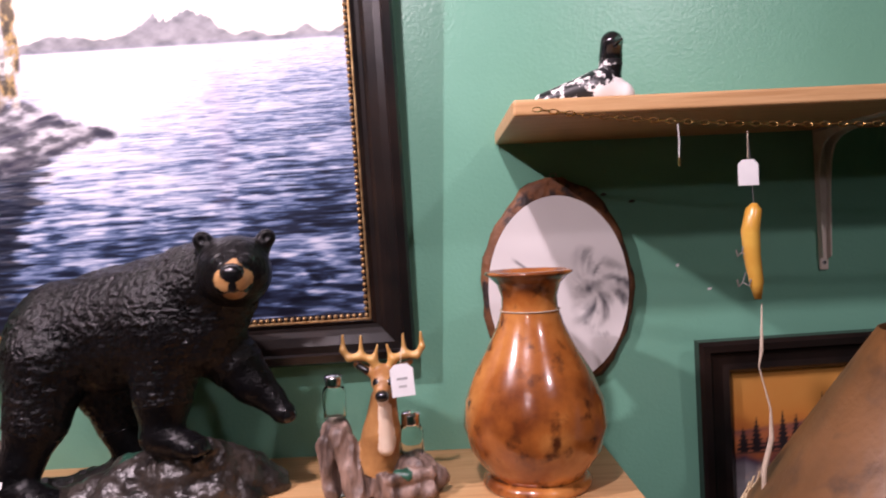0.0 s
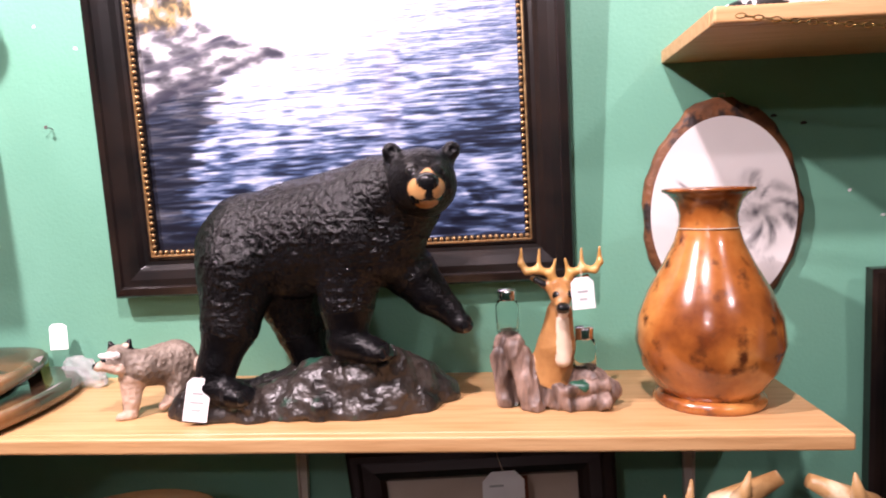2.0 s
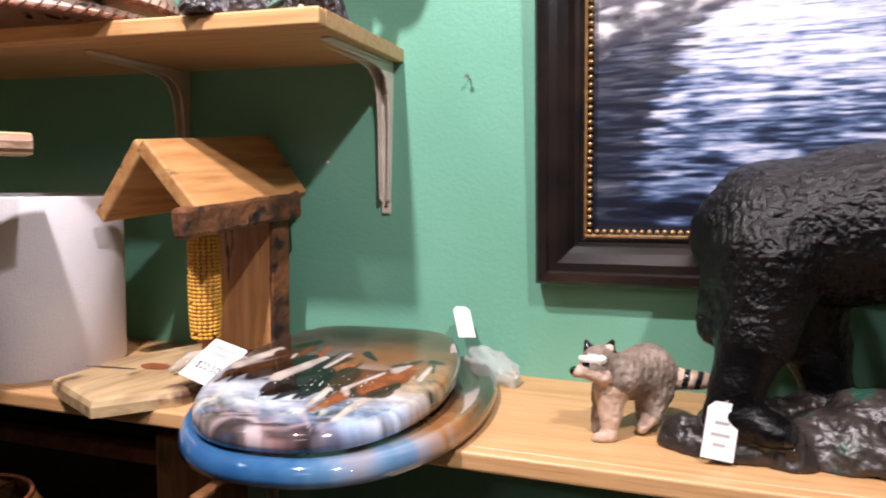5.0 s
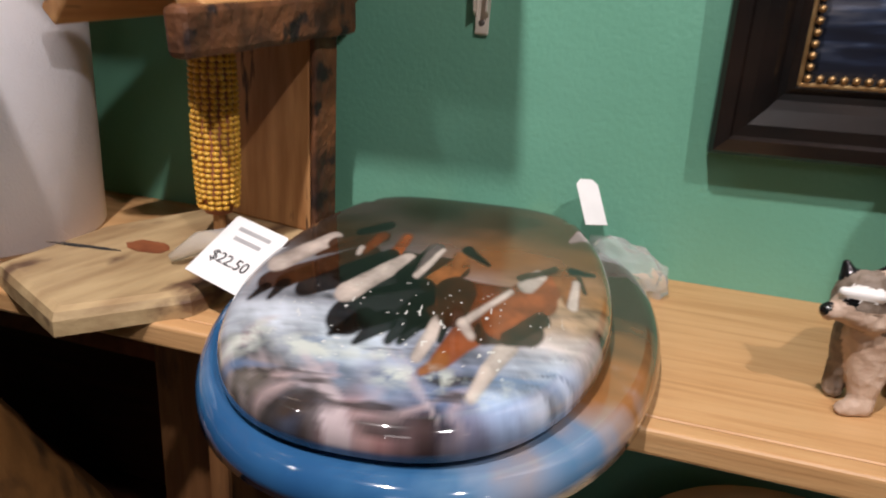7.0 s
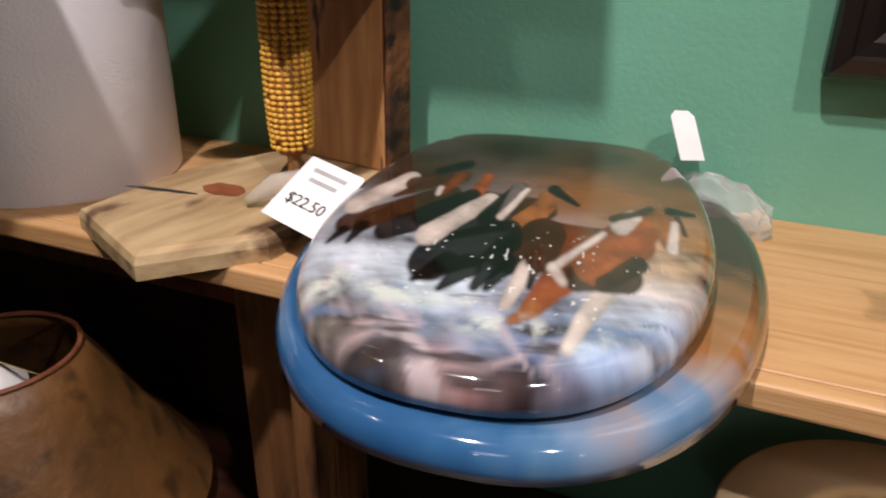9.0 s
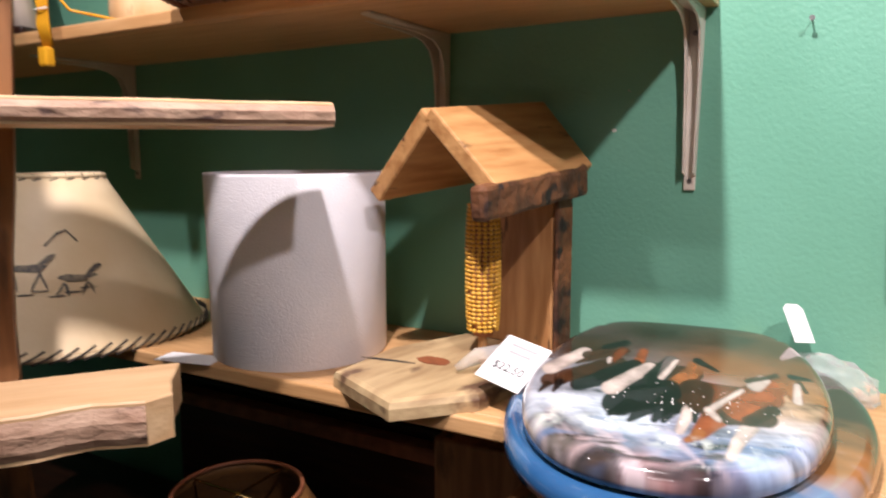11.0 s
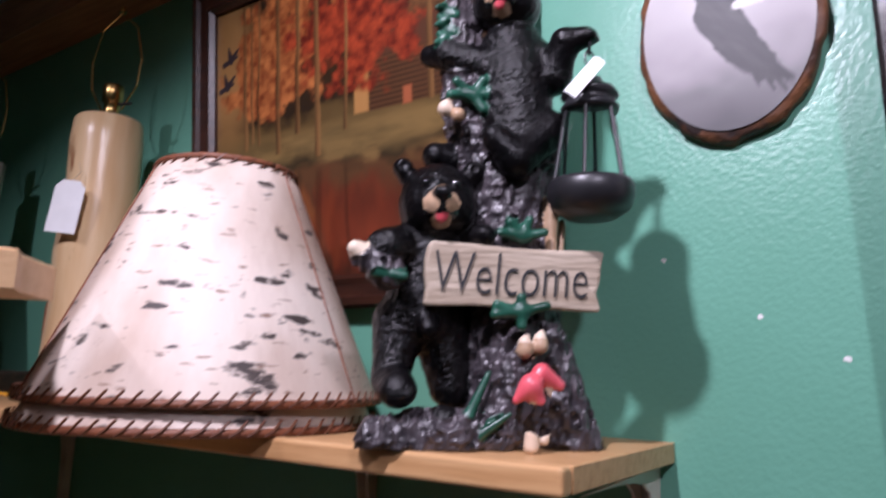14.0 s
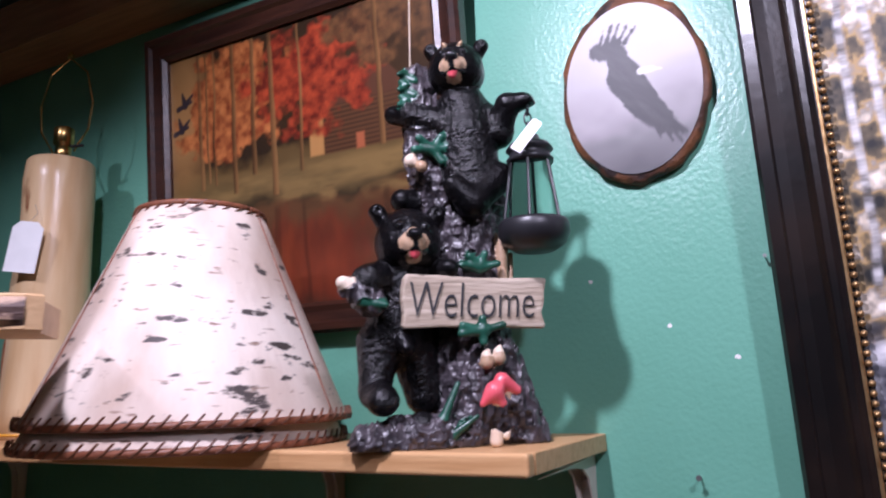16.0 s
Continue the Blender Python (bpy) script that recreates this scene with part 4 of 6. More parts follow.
def lid_colours(x, y):
    a = math.radians(6)
    x, y = x * math.cos(a) + y * math.sin(a) - 0.002, y * math.cos(a) - x * math.sin(a) + 0.010
    s1, s2 = fuzz(x - 0.5 * y, y + 0.3 * x, 40, 9, 1), fuzz(x, y, 14, 45, 2)
    wx, wy = x + 0.010 * s2 + 0.004 * s1, y + 0.010 * s1
    top, tot = np.zeros((*x.shape, 3)), np.zeros(x.shape)
    for px, py, *hue in PAINT:
        w = 1 / (np.hypot(wx - px, (wy - py) * 0.8) ** 2 + 0.00006) ** 1.6
        top += w[..., None] * np.array(hue)
        tot += w
    c = top / tot[..., None]
    wet = inside(y - 0.01 - 0.15 * x, 0.08)
    c = c * (1 + wet * (0.6 * s2 + 0.55 * fuzz(x + 0.6 * y, y - 0.6 * x, 60, 24, 3) + 0.3 * fuzz(x, y, 30, 130, 5)) + (1 - wet) * 0.25 * fuzz(x, y, 22, 40, 4))[..., None]
    c = np.clip(c, 0.004, 0.9)
    for p in STREAK:
        c = lay(c, 0.7 * inside(stroke(wx, wy, *p), 0.008) * np.clip(0.6 + 0.6 * fuzz(x, y, 60, 30, 6), 0, 1), (0.55, 0.42, 0.42))
    rag = fuzz(x, y, 70, 40, 9)
    low = wet * inside(y + 0.075, 0.05)
    c = lay(c, 0.75 * low * np.clip(2.2 * fuzz(x + 0.5 * y, y - 0.5 * x, 55, 13, 31) - 0.7, 0, 1), (0.56, 0.48, 0.50))
    c = lay(c, 0.85 * low * np.clip(2.4 * fuzz(x + 0.2 * y, y, 26, 80, 32) - 0.7, 0, 1), (0.035, 0.03, 0.03))
    c = lay(c, 0.6 * low * np.clip(2.0 * fuzz(x, y, 16, 60, 33) - 0.8, 0, 1), (0.10, 0.19, 0.36))
    for seed, horse in enumerate((MASS, FAR, MID, LEG, LEAD)):
        for k, (x0, y0, r0, x1, y1, r1, hue) in enumerate(horse):
            d = stroke(x + 0.0007 * s1, 0.52 * y + 0.0009 * rag, x0, 0.52 * y0, r0, x1, 0.52 * y1, r1)
            grainy = 0.88 + 0.32 * fuzz(x, y, 75, 55, seed + 10) - 0.35 * np.clip(d / r0 + 0.6, 0, 1)
            c = lay(c, 0.96 * inside(d, 0.0026), np.array(HUES[hue]) * grainy[..., None])
    spray = fuzz(x, y, 120, 120, 20)
    for p in FOAM:
        c = lay(c, 0.85 * inside(stroke(x, y, *p) + 0.006 * s2, 0.014) * np.clip(0.45 + 1.2 * spray, 0, 1), (0.62, 0.68, 0.62))
    return lay(c, 0.8 * np.clip((fuzz(x, y, 330, 200, 22, 1) - 1.2) * 8, 0, 1) * inside(np.hypot(x, (y + 0.06) * 1.4) - 0.09, 0.05), (0.75, 0.76, 0.72))


def ring_colours(x, y):
    v = 0.58 + (y * 0.80 + x * 0.60) / 0.36 + 0.14 * fuzz(x, y, 16, 16, 2) + 0.08 * fuzz(x - y, x + y, 18, 70, 3)
    return tone(v, [(0.0, 0.010, 0.06, 0.18), (0.25, 0.03, 0.12, 0.27), (0.36, 0.09, 0.20, 0.34), (0.45, 0.18, 0.26, 0.38), (0.52, 0.32, 0.27, 0.26), (0.62, 0.34, 0.15, 0.05), (0.78, 0.20, 0.10, 0.04), (1.0, 0.05, 0.03, 0.018)])



# lake print in a black and gilt frame, its top leaning off the wall
lake = thing("framed_picture", pose(0.194, WALL - 0.008, 1.25, 3.0, 0, 0) @ pose(0, 0, 0, 0, -1.0, 0), "large lake print in a black and gilt beaded frame", "picture")
frame_sides(lake, 0.758, 1.04, LAKE_PROFILE, M_FRAME, M_GOLD, 0.073, 0.0165)
print_plane("print", -0.31, 0.31, 0.07, 0.975, 300, 900, 0.0035, lake_colours, M_PRINT, lake, "blue rippled lake under a pale sky")

# autumn print
autumn = thing("framed_picture", pose(-0.842, WALL - 0.006, 1.722, 5.5, 0, 0), "autumn cabin print in a dark brown wooden frame", "picture")
frame_sides(autumn, 0.61, 0.535, AUTUMN_PROFILE, M_DARKWOOD)
print_plane("print", -0.262, 0.262, 0.044, 0.492, 300, 260, 0.006, autumn_colours, M_PRINT, autumn, "red autumn woods with a cabin")

# sunset print low on the wall
sunset = thing("framed_picture", pose(1.40, WALL - 0.006, 0.70, 2.5, 0, 0) @ pose(0, 0, 0, 0, -1, 0), "sunset mountain print in a dark wooden frame", "picture")
frame_sides(sunset, 0.76, 0.57, [(u * 1.15, v) for u, v in AUTUMN_PROFILE], M_FRAME)
print_plane("print", -0.33, 0.33, 0.05, 0.52, 240, 180, 0.006, sunset_colours, M_PRINT, sunset, "orange sunset over dark spruces")


def plaque(x, z, w, h, bark, picture, label, bow):
    """A slice of log with the bark on, hung on the wall, and an oval print on it."""
    ob = thing("oval_plaque", pose(x, WALL - 0.002, z, 2.0, 0, 0), label, "plaque", "log slice plaques")
    bm = bmesh.new()
    n, rows = 56, ((1.0, 0.0), (1.04, 0.004), (1.03, 0.012), (0.985, 0.016), (0.9, 0.0175))
    rings = []
    for k, (s, y) in enumerate(rows):
        ring = []
        for i in range(n):
            a = i / n * math.tau
            wob = 1 + 0.014 * math.sin(7 * a + k) + 0.01 * math.sin(13 * a + x * 9) + 0.008 * math.sin(23 * a)
            top = 1 + bow * max(0, math.sin(a)) ** 2 if k < 4 else 1
            ring.append(bm.verts.new((w / 2 * s * wob * math.cos(a), -y, h / 2 * s * wob * top * math.sin(a))))
        rings.append(ring)
    for lo, hi in zip(rings, rings[1:]):
        for i in range(n):
            j = (i + 1) % n
            bm.faces.new((lo[i], lo[j], hi[j], hi[i]))
    bm.faces.new(rings[0]), bm.faces.new(rings[-1])
    bmesh.ops.recalc_face_normals(bm, faces=bm.faces)
    part("bark_slice", bm, bark, ob, smooth=True)
    oval = [(w / 2 * 0.945 * math.cos(a), h / 2 * 0.945 * math.sin(a)) for a in (i / 140 * math.tau for i in range(140))]
    print_rings("print", oval, [(1 - i / 60, 0.0185) for i in range(60)], picture, M_PRINT_MATT, ob)
    part("hanger", tube([(-0.006, -0.004, h / 2 * (1 + bow)), (-0.004, -0.004, h / 2 * (1 + bow) + 0.012), (0.004, -0.004, h / 2 * (1 + bow) + 0.012), (0.006, -0.004, h / 2 * (1 + bow))], 0.0012, 6), M_NAIL, ob)
    return ob


plaque(0.803, 1.352, 0.235, 0.315, M_BARK, sketch_colours, "oval bark-edged log slice with a charcoal drawing", 0.09)
plaque(-0.325, 1.996, 0.176, 0.235, M_BARK, soar_colours, "oval bark-edged plaque with a soaring bird print", 0.05)


# ---- card tags ----
def tag(m, w, h, lines, label, string=None, clip=0.22):
    """A price tag whose face lies in its local xy plane, hole end at +y, with bars or readable figures."""
    ob = thing("price_tag", m, label, "tag", "price tags")
    part("card", slab_bm([(-w / 2, -h / 2), (w / 2, -h / 2), (w / 2, h / 2 - w * clip), (w * (0.5 - clip), h / 2), (-w * (0.5 - clip), h / 2), (-w / 2, h / 2 - w * clip)], 0, 0.0007), M_TAG, ob)
    for kind, x, y, size in lines:
        if isinstance(kind, str):
            bm = letters(kind, size, 0.0003)
            bmesh.ops.transform(bm, matrix=pose(x, y, 0.001), verts=bm.verts)
            part("price", bm, M_INK, ob)
        else:
            part("print_bar", box(x - kind / 2, x + kind / 2, y - size / 2, y + size / 2, 0.0008, 0.0010), M_FAINT, ob)
    if string:
        part("string", tube(string, 0.0006, 5), M_STRING, ob)
    return ob


# ---- lower shelf: bear on rocks ----
body = [limb(0.071, 1.026, 1.326, 0.06, 0.09, 1.03, 1.34, 0.068, 0), limb(0.05, 1.0, 1.23, 0.03, 0.07, 1.0, 1.28, 0.05, 0), limb(0.098, 1.012, 1.332, 0.072, 0.165, 1.018, 1.339, 0.082, 0), limb(0.165, 1.018, 1.339, 0.082, 0.245, 1.0, 1.355, 0.083, 0), limb(0.245, 1.0, 1.358, 0.075, 0.288, 0.985, 1.392, 0.058, 0),
        limb(0.288, 0.985, 1.392, 0.058, 0.338, 0.955, 1.41, 0.044, 0), limb(0.34, 0.962, 1.378, 0.036, 0.298, 0.982, 1.33, 0.05, 0)]
face = bear_face((0.357, 0.938, 1.414), 0.2, -0.98, 0.046, 1.5, 4, 1, 2)
legs = [limb(0.088, 0.98, 1.305, 0.058, 0.078, 0.964, 1.228, 0.038, 0), limb(0.078, 0.964, 1.228, 0.037, 0.061, 0.95, 1.172, 0.025, 4), limb(0.061, 0.95, 1.172, 0.025, 0.054, 0.944, 1.148, 0.021, 4), limb(0.052, 0.94, 1.144, 0.021, 0.088, 0.931, 1.139, 0.016, 4),
        limb(0.13, 1.045, 1.27, 0.052, 0.152, 1.05, 1.2, 0.034, 0), limb(0.152, 1.05, 1.2, 0.034, 0.166, 1.045, 1.155, 0.026, 4),
        limb(0.25, 0.977, 1.33, 0.058, 0.243, 0.968, 1.255, 0.036, 0), limb(0.243, 0.968, 1.255, 0.036, 0.243, 0.962, 1.21, 0.027, 4), limb(0.238, 0.957, 1.2, 0.022, 0.276, 0.948, 1.192, 0.017, 4)]
legs += paw(0.092, 0.929, 1.137, 0.95, -0.3, 0.0085, 4, 2) + paw(0.282, 0.946, 1.19, 0.95, -0.3, 0.0085, 4, 2)
reach = [limb(0.29, 1.0, 1.328, 0.048, 0.331, 0.995, 1.288, 0.034, 0), limb(0.331, 0.995, 1.288, 0.034, 0.356, 0.99, 1.258, 0.026, 4), limb(0.356, 0.99, 1.258, 0.026, 0.381, 0.985, 1.237, 0.017, 4), limb(0.381, 0.985, 1.237, 0.016, 0.396, 0.98, 1.221, 0.011, 4)]
reach += paw(0.397, 0.979, 1.219, 0.9, -0.4, 0.0048, 4, 2)
boulders = [limb(0.012, 0.956, 1.107, 0.026, 0.055, 0.945, 1.106, 0.027, 3), limb(0.06, 0.95, 1.106, 0.03, 0.1, 0.953, 1.106, 0.031, 3), ball(0.115, 0.947, 1.104, 0.03, 3), limb(0.13, 0.972, 1.113, 0.032, 0.175, 0.968, 1.118, 0.034, 3), ball(0.165, 0.951, 1.1, 0.03, 3),
            limb(0.19, 0.985, 1.135, 0.034, 0.25, 0.978, 1.145, 0.037, 3), limb(0.25, 0.975, 1.15, 0.034, 0.297, 0.978, 1.158, 0.029, 3), ball(0.205, 0.953, 1.112, 0.03, 3), limb(0.235, 0.952, 1.106, 0.028, 0.265, 0.957, 1.11, 0.031, 3), ball(0.302, 0.97, 1.118, 0.033, 3),
            limb(0.312, 1.0, 1.14, 0.032, 0.33, 1.01, 1.128, 0.034, 3), ball(0.335, 0.985, 1.102, 0.03, 3), limb(0.355, 1.02, 1.112, 0.027, 0.362, 1.03, 1.105, 0.026, 3), limb(0.05, 0.99, 1.104, 0.032, 0.16, 1.04, 1.116, 0.034, 3), limb(0.16, 1.045, 1.12, 0.034, 0.3, 1.03, 1.118, 0.04, 3)]
statue("bear_statue", sculpt("bear_statue", body + face + legs + reach + boulders, [M_FUR, M_MUZZLE, M_NOSE, M_ROCK, M_FUR_SMOOTH], 0.0017, 0.0045, [[(0.0013, (110, 110, 75), 1), (0.0011, (230, 230, 140), 1), (0.0006, (420, 420, 300))], [], [], [(0.0055, (34, 34, 42)), (0.0022, (90, 90, 100)), (0.0008, (260, 260, 260))], [(0.0005, (260, 260, 180), 1)]], SHELF + 0.0005), (0, 0, 0), "glossy black bear statue striding over dark rocks", "statue")
tag(pose(0.045, 0.915, 1.135, 80, 8, 8), 0.032, 0.058, [(0.014, 0, 0.008, 0.003), (0.018, 0, -0.004, 0.003), (0.012, 0, -0.014, 0.003)], "small white price tag tied to the bear's hind foot", [(0, 0.029, 0), (0.012, 0.036, -0.006), (0.03, 0.034, -0.02)])

# raccoon
rac = [limb(-0.058, 0.97, 1.166, 0.026, -0.03, 1.01, 1.164, 0.033, 0), limb(-0.058, 0.962, 1.17, 0.024, -0.08, 0.952, 1.183, 0.017, 0), limb(-0.082, 0.95, 1.182, 0.0175, -0.08, 0.951, 1.186, 0.017, 0), limb(-0.086, 0.946, 1.179, 0.0115, -0.102, 0.936, 1.176, 0.0058, 1),
       ball(-0.106, 0.934, 1.178, 0.0036, 2), limb(-0.093, 0.9365, 1.1855, 0.0028, -0.079, 0.9365, 1.183, 0.003, 2), limb(-0.098, 0.935, 1.1925, 0.003, -0.076, 0.933, 1.193, 0.003, 3), limb(-0.084, 0.936, 1.174, 0.006, -0.074, 0.938, 1.172, 0.007, 1),
       limb(-0.092, 0.955, 1.198, 0.006, -0.095, 0.956, 1.206, 0.0028, 2), limb(-0.07, 0.955, 1.199, 0.007, -0.067, 0.957, 1.208, 0.003, 2), ball(-0.07, 0.95, 1.2015, 0.0032, 1),
       limb(-0.066, 0.956, 1.152, 0.018, -0.066, 0.95, 1.125, 0.011, 1), limb(-0.066, 0.95, 1.125, 0.0105, -0.066, 0.946, 1.106, 0.0075, 1), limb(-0.066, 0.945, 1.105, 0.0075, -0.078, 0.938, 1.104, 0.006, 1), limb(-0.076, 0.968, 1.15, 0.013, -0.08, 0.965, 1.107, 0.0075, 0),
       limb(-0.02, 0.998, 1.143, 0.021, -0.022, 0.986, 1.122, 0.011, 0), limb(-0.022, 0.986, 1.12, 0.01, -0.032, 0.972, 1.109, 0.0065, 1), limb(-0.026, 1.02, 1.135, 0.02, -0.03, 1.018, 1.11, 0.011, 0)]
stripes = [limb(-0.004 + 0.007 * i, 1.012, 1.158, 0.0105 - 0.0004 * i, -0.0005 + 0.007 * i, 1.012, 1.159, 0.0105 - 0.0004 * i, 1 if i % 2 else 4) for i in range(6)]
statue("raccoon_figurine", sculpt("raccoon_figurine", rac + stripes, [M_GREYFUR, M_BEIGE, M_NOSE, M_CHALK, M_NOSE], 0.0013, 0.0022, [[(0.0011, (190, 190, 120), 1)], [(0.0006, (220, 220, 140), 1)]], SHELF + 0.0005), (0, 0, 0), "small grey raccoon figurine with a ringed tail", "figurine")

# deer shaker holder
stump = [limb(0.487, 0.995, 1.10, 0.02, 0.476, 0.997, 1.182, 0.021, 0), limb(0.512, 0.95, 1.10, 0.008, 0.492, 0.975, 1.175, 0.011, 0), limb(0.535, 0.965, 1.105, 0.012, 0.505, 0.978, 1.16, 0.011, 0), limb(0.556, 0.952, 1.105, 0.008, 0.522, 0.975, 1.15, 0.009, 0),
         limb(0.582, 0.985, 1.10, 0.036, 0.58, 0.985, 1.122, 0.033, 0), ball(0.476, 0.978, 1.10, 0.008, 4), ball(0.539, 0.944, 1.259, 0.003, 3), ball(0.557, 0.944, 1.259, 0.003, 3), limb(0.56, 0.955, 1.134, 0.006, 0.574, 0.952, 1.132, 0.006, 4)]
stump += [limb(0.47, 0.978, 1.105, 0.013, 0.462, 0.985, 1.17, 0.012, 0), limb(0.5, 0.962, 1.102, 0.010, 0.482, 0.972, 1.185, 0.012, 0), limb(0.552, 0.958, 1.104, 0.010, 0.6, 0.955, 1.112, 0.012, 0), limb(0.55, 0.953, 1.128, 0.007, 0.605, 0.958, 1.134, 0.008, 0), ball(0.612, 0.978, 1.118, 0.016, 0)]
buck = [limb(0.53, 0.988, 1.14, 0.031, 0.54, 0.975, 1.185, 0.025, 1), limb(0.54, 0.975, 1.185, 0.025, 0.545, 0.97, 1.232, 0.0175, 1), limb(0.546, 0.97, 1.262, 0.0165, 0.546, 0.956, 1.258, 0.0145, 1), limb(0.546, 0.956, 1.256, 0.0125, 0.5465, 0.938, 1.243, 0.0085, 1), limb(0.548, 0.9535, 1.17, 0.0095, 0.547, 0.9535, 1.222, 0.007, 2),
        limb(0.5465, 0.942, 1.234, 0.0055, 0.5465, 0.936, 1.235, 0.0055, 2), limb(0.5435, 0.9295, 1.2445, 0.0052, 0.5495, 0.9295, 1.2445, 0.0052, 3), limb(0.531, 0.972, 1.268, 0.007, 0.51, 0.974, 1.279, 0.0035, 1), limb(0.514, 0.969, 1.276, 0.0025, 0.524, 0.967, 1.271, 0.003, 3), limb(0.562, 0.972, 1.268, 0.007, 0.583, 0.974, 1.279, 0.0035, 1)]
rack = []
for s in (-1, 1):
    c = 0.547
    for x0, z0, r0, x1, z1, r1 in ((0.007, 1.272, 0.0055, 0.016, 1.286, 0.005), (0.016, 1.286, 0.005, 0.034, 1.291, 0.0048), (0.034, 1.291, 0.0048, 0.05, 1.289, 0.0046), (0.05, 1.289, 0.0046, 0.0585, 1.3, 0.004), (0.0585, 1.3, 0.004, 0.0575, 1.32, 0.0018), (0.032, 1.291, 0.004, 0.031, 1.318, 0.0018), (0.013, 1.283, 0.004, 0.007, 1.305, 0.0018)):
        rack.append(limb(c + s * x0 * 0.9, 0.968, z0, r0 * 0.85, c + s * x1 * 0.9, 0.964, z1, r1 * 0.9, 5))
statue("deer_shaker_holder", sculpt("deer_shaker_holder", stump + buck + rack, [M_STUMP, M_DEER, M_CREAM, M_NOSE, M_LEAF, M_ANTLER], 0.0014, 0.0022, [[(0.003, (75, 75, 32), 1), (0.0012, (180, 180, 90))]], SHELF + 0.0005), (-0.012, 0.006, 0), "brown resin deer and stump holding two salt shakers", "figurine")


def shaker(x, y, z, h):
    ob = thing("salt_shaker", (x, y, z), "clear glass shaker with a chrome cap in the deer holder", "shaker", "glass shakers")
    part("jar", lathe([(0.0, 0.0), (0.014, 0.0), (0.0165, 0.003), (0.0165, h * 0.62), (0.0125, h * 0.76), (0.0115, h * 0.76), (0.015, h * 0.6), (0.015, 0.005), (0.0, 0.004)], 24), M_GLASS, ob, smooth=True)
    part("cap", lathe([(0.0128, h * 0.74), (0.0135, h * 0.75), (0.0128, h * 0.79), (0.0135, h * 0.83), (0.0128, h * 0.87), (0.0135, h * 0.92), (0.012, h * 0.98), (0.0, h)], 24), M_CHROME, ob, "ribbed chrome cap", True)


shaker(0.4625, 1.004, 1.2, 0.062)
shaker(0.567, 0.991, 1.14, 0.070)
tag(pose(0.561, 0.945, 1.262, 88, -4, 4), 0.03, 0.042, [(0.014, 0, 0.002, 0.003), (0.01, 0, -0.008, 0.003)], "small white price tag hanging on the deer's antler", [(0, 0.021, 0), (0.002, 0.032, -0.012), (0.004, 0.04, -0.02)])

# burl vase
vase = thing("wooden_vase", (0.737, 1.0, SHELF), "varnished burl wood vase with a flared lip", "vase")
part("body", lathe([(0.0, 0.012), (0.0634, 0.012), (0.0706, 0.024), (0.0887, 0.05), (0.0982, 0.085), (0.0941, 0.118), (0.0796, 0.155), (0.0597, 0.19), (0.0453, 0.22), (0.0385, 0.243), (0.038, 0.258), (0.0434, 0.275), (0.0543, 0.286), (0.0602, 0.289), (0.0606, 0.292), (0.0543, 0.2935), (0.0407, 0.28), (0.0326, 0.25), (0.0308, 0.2), (0.0, 0.19)], 64), M_VASE, vase, smooth=True)
part("foot", lathe([(0.0, 0.0), (0.072, 0.0), (0.0745, 0.004), (0.0745, 0.009), (0.068, 0.016), (0.0, 0.016)], 64), M_VASE, vase, smooth=True)
part("string", tube(ring_pts(0.041, 0.2395, 40), 0.0009, 5), M_STRING, vase, "pale cotton string round the neck")

# ---- toilet seat with a horse print ----
seat = thing("toilet_seat", pose(-0.375, 0.898, SHELF, 0, 0, 6), "decorated toilet seat and lid with a running horses print", "toilet seat")


def seat_outline(r, front, widest, back, half, blunt, n=40):
    """Half an oval in front of the widest line, sides that draw in to a blunt back."""
    out = [(math.copysign(r * abs(math.cos(a)) ** blunt, math.cos(a)), widest + front * math.sin(a)) for a in (math.pi + math.pi * i / n for i in range(n + 1))]
    deep = back - widest
    side = [(r + (half - r) * (t ** 2.2), widest + deep * t * 0.9) for t in (i / 10 for i in range(1, 10))]
    rear = [(half * math.cos(a) ** 0.6 if a < math.pi / 2 - 0.01 else 0.0, widest + deep * (0.82 + 0.18 * math.sin(a))) for a in (math.pi / 2 * i / 6 for i in range(7))]
    right = side + rear
    return out + right + [(-x, y) for x, y in right[::-1] if x > 0.001]


def rounded(z0, z1, r, inset, n=5):
    """Ring heights and shares for a plate with a round upper edge."""
    out = [(1 - inset * 0.8, z0), (1, z0 + 0.002)]
    out += [(1 - inset * (1 - math.cos(a)), z1 - r + r * math.sin(a)) for a in (math.pi / 2 * i / n for i in range(n + 1))]
    return out


def finer(outline, n):
    """The outline cut into n even steps."""
    o = np.array(outline + outline[:1])
    s = np.concatenate([[0], np.cumsum(np.hypot(*np.diff(o, axis=0).T))])
    t = np.linspace(0, s[-1], n, endpoint=False)
    return list(zip(np.interp(t, s, o[:, 0]).tolist(), np.interp(t, s, o[:, 1]).tolist()))


edge = rounded(0.006, 0.029, 0.014, 0.075)
print_rings("seat_ring", finer(seat_outline(0.176, 0.275, 0.08, 0.252, 0.145, 0.84), 160), edge + [(0.92 - 0.03 * i, 0.029 - 0.0006 * i) for i in range(12)], ring_colours, M_PRINT_GLOSS, seat, "glossy blue and brown printed ring", True, True)
edge = rounded(0.032, 0.054, 0.014, 0.085)
lid = print_rings("lid", finer(seat_outline(0.140, 0.207, 0.03, 0.24, 0.104, 0.8), 420), edge + [(0.915 * (1 - i / 160), 0.054 + 0.002 * (i / 160)) for i in range(1, 159)], lid_colours, M_PRINT_GLOSS, seat, "lacquered lid with running horses in water", True, True)
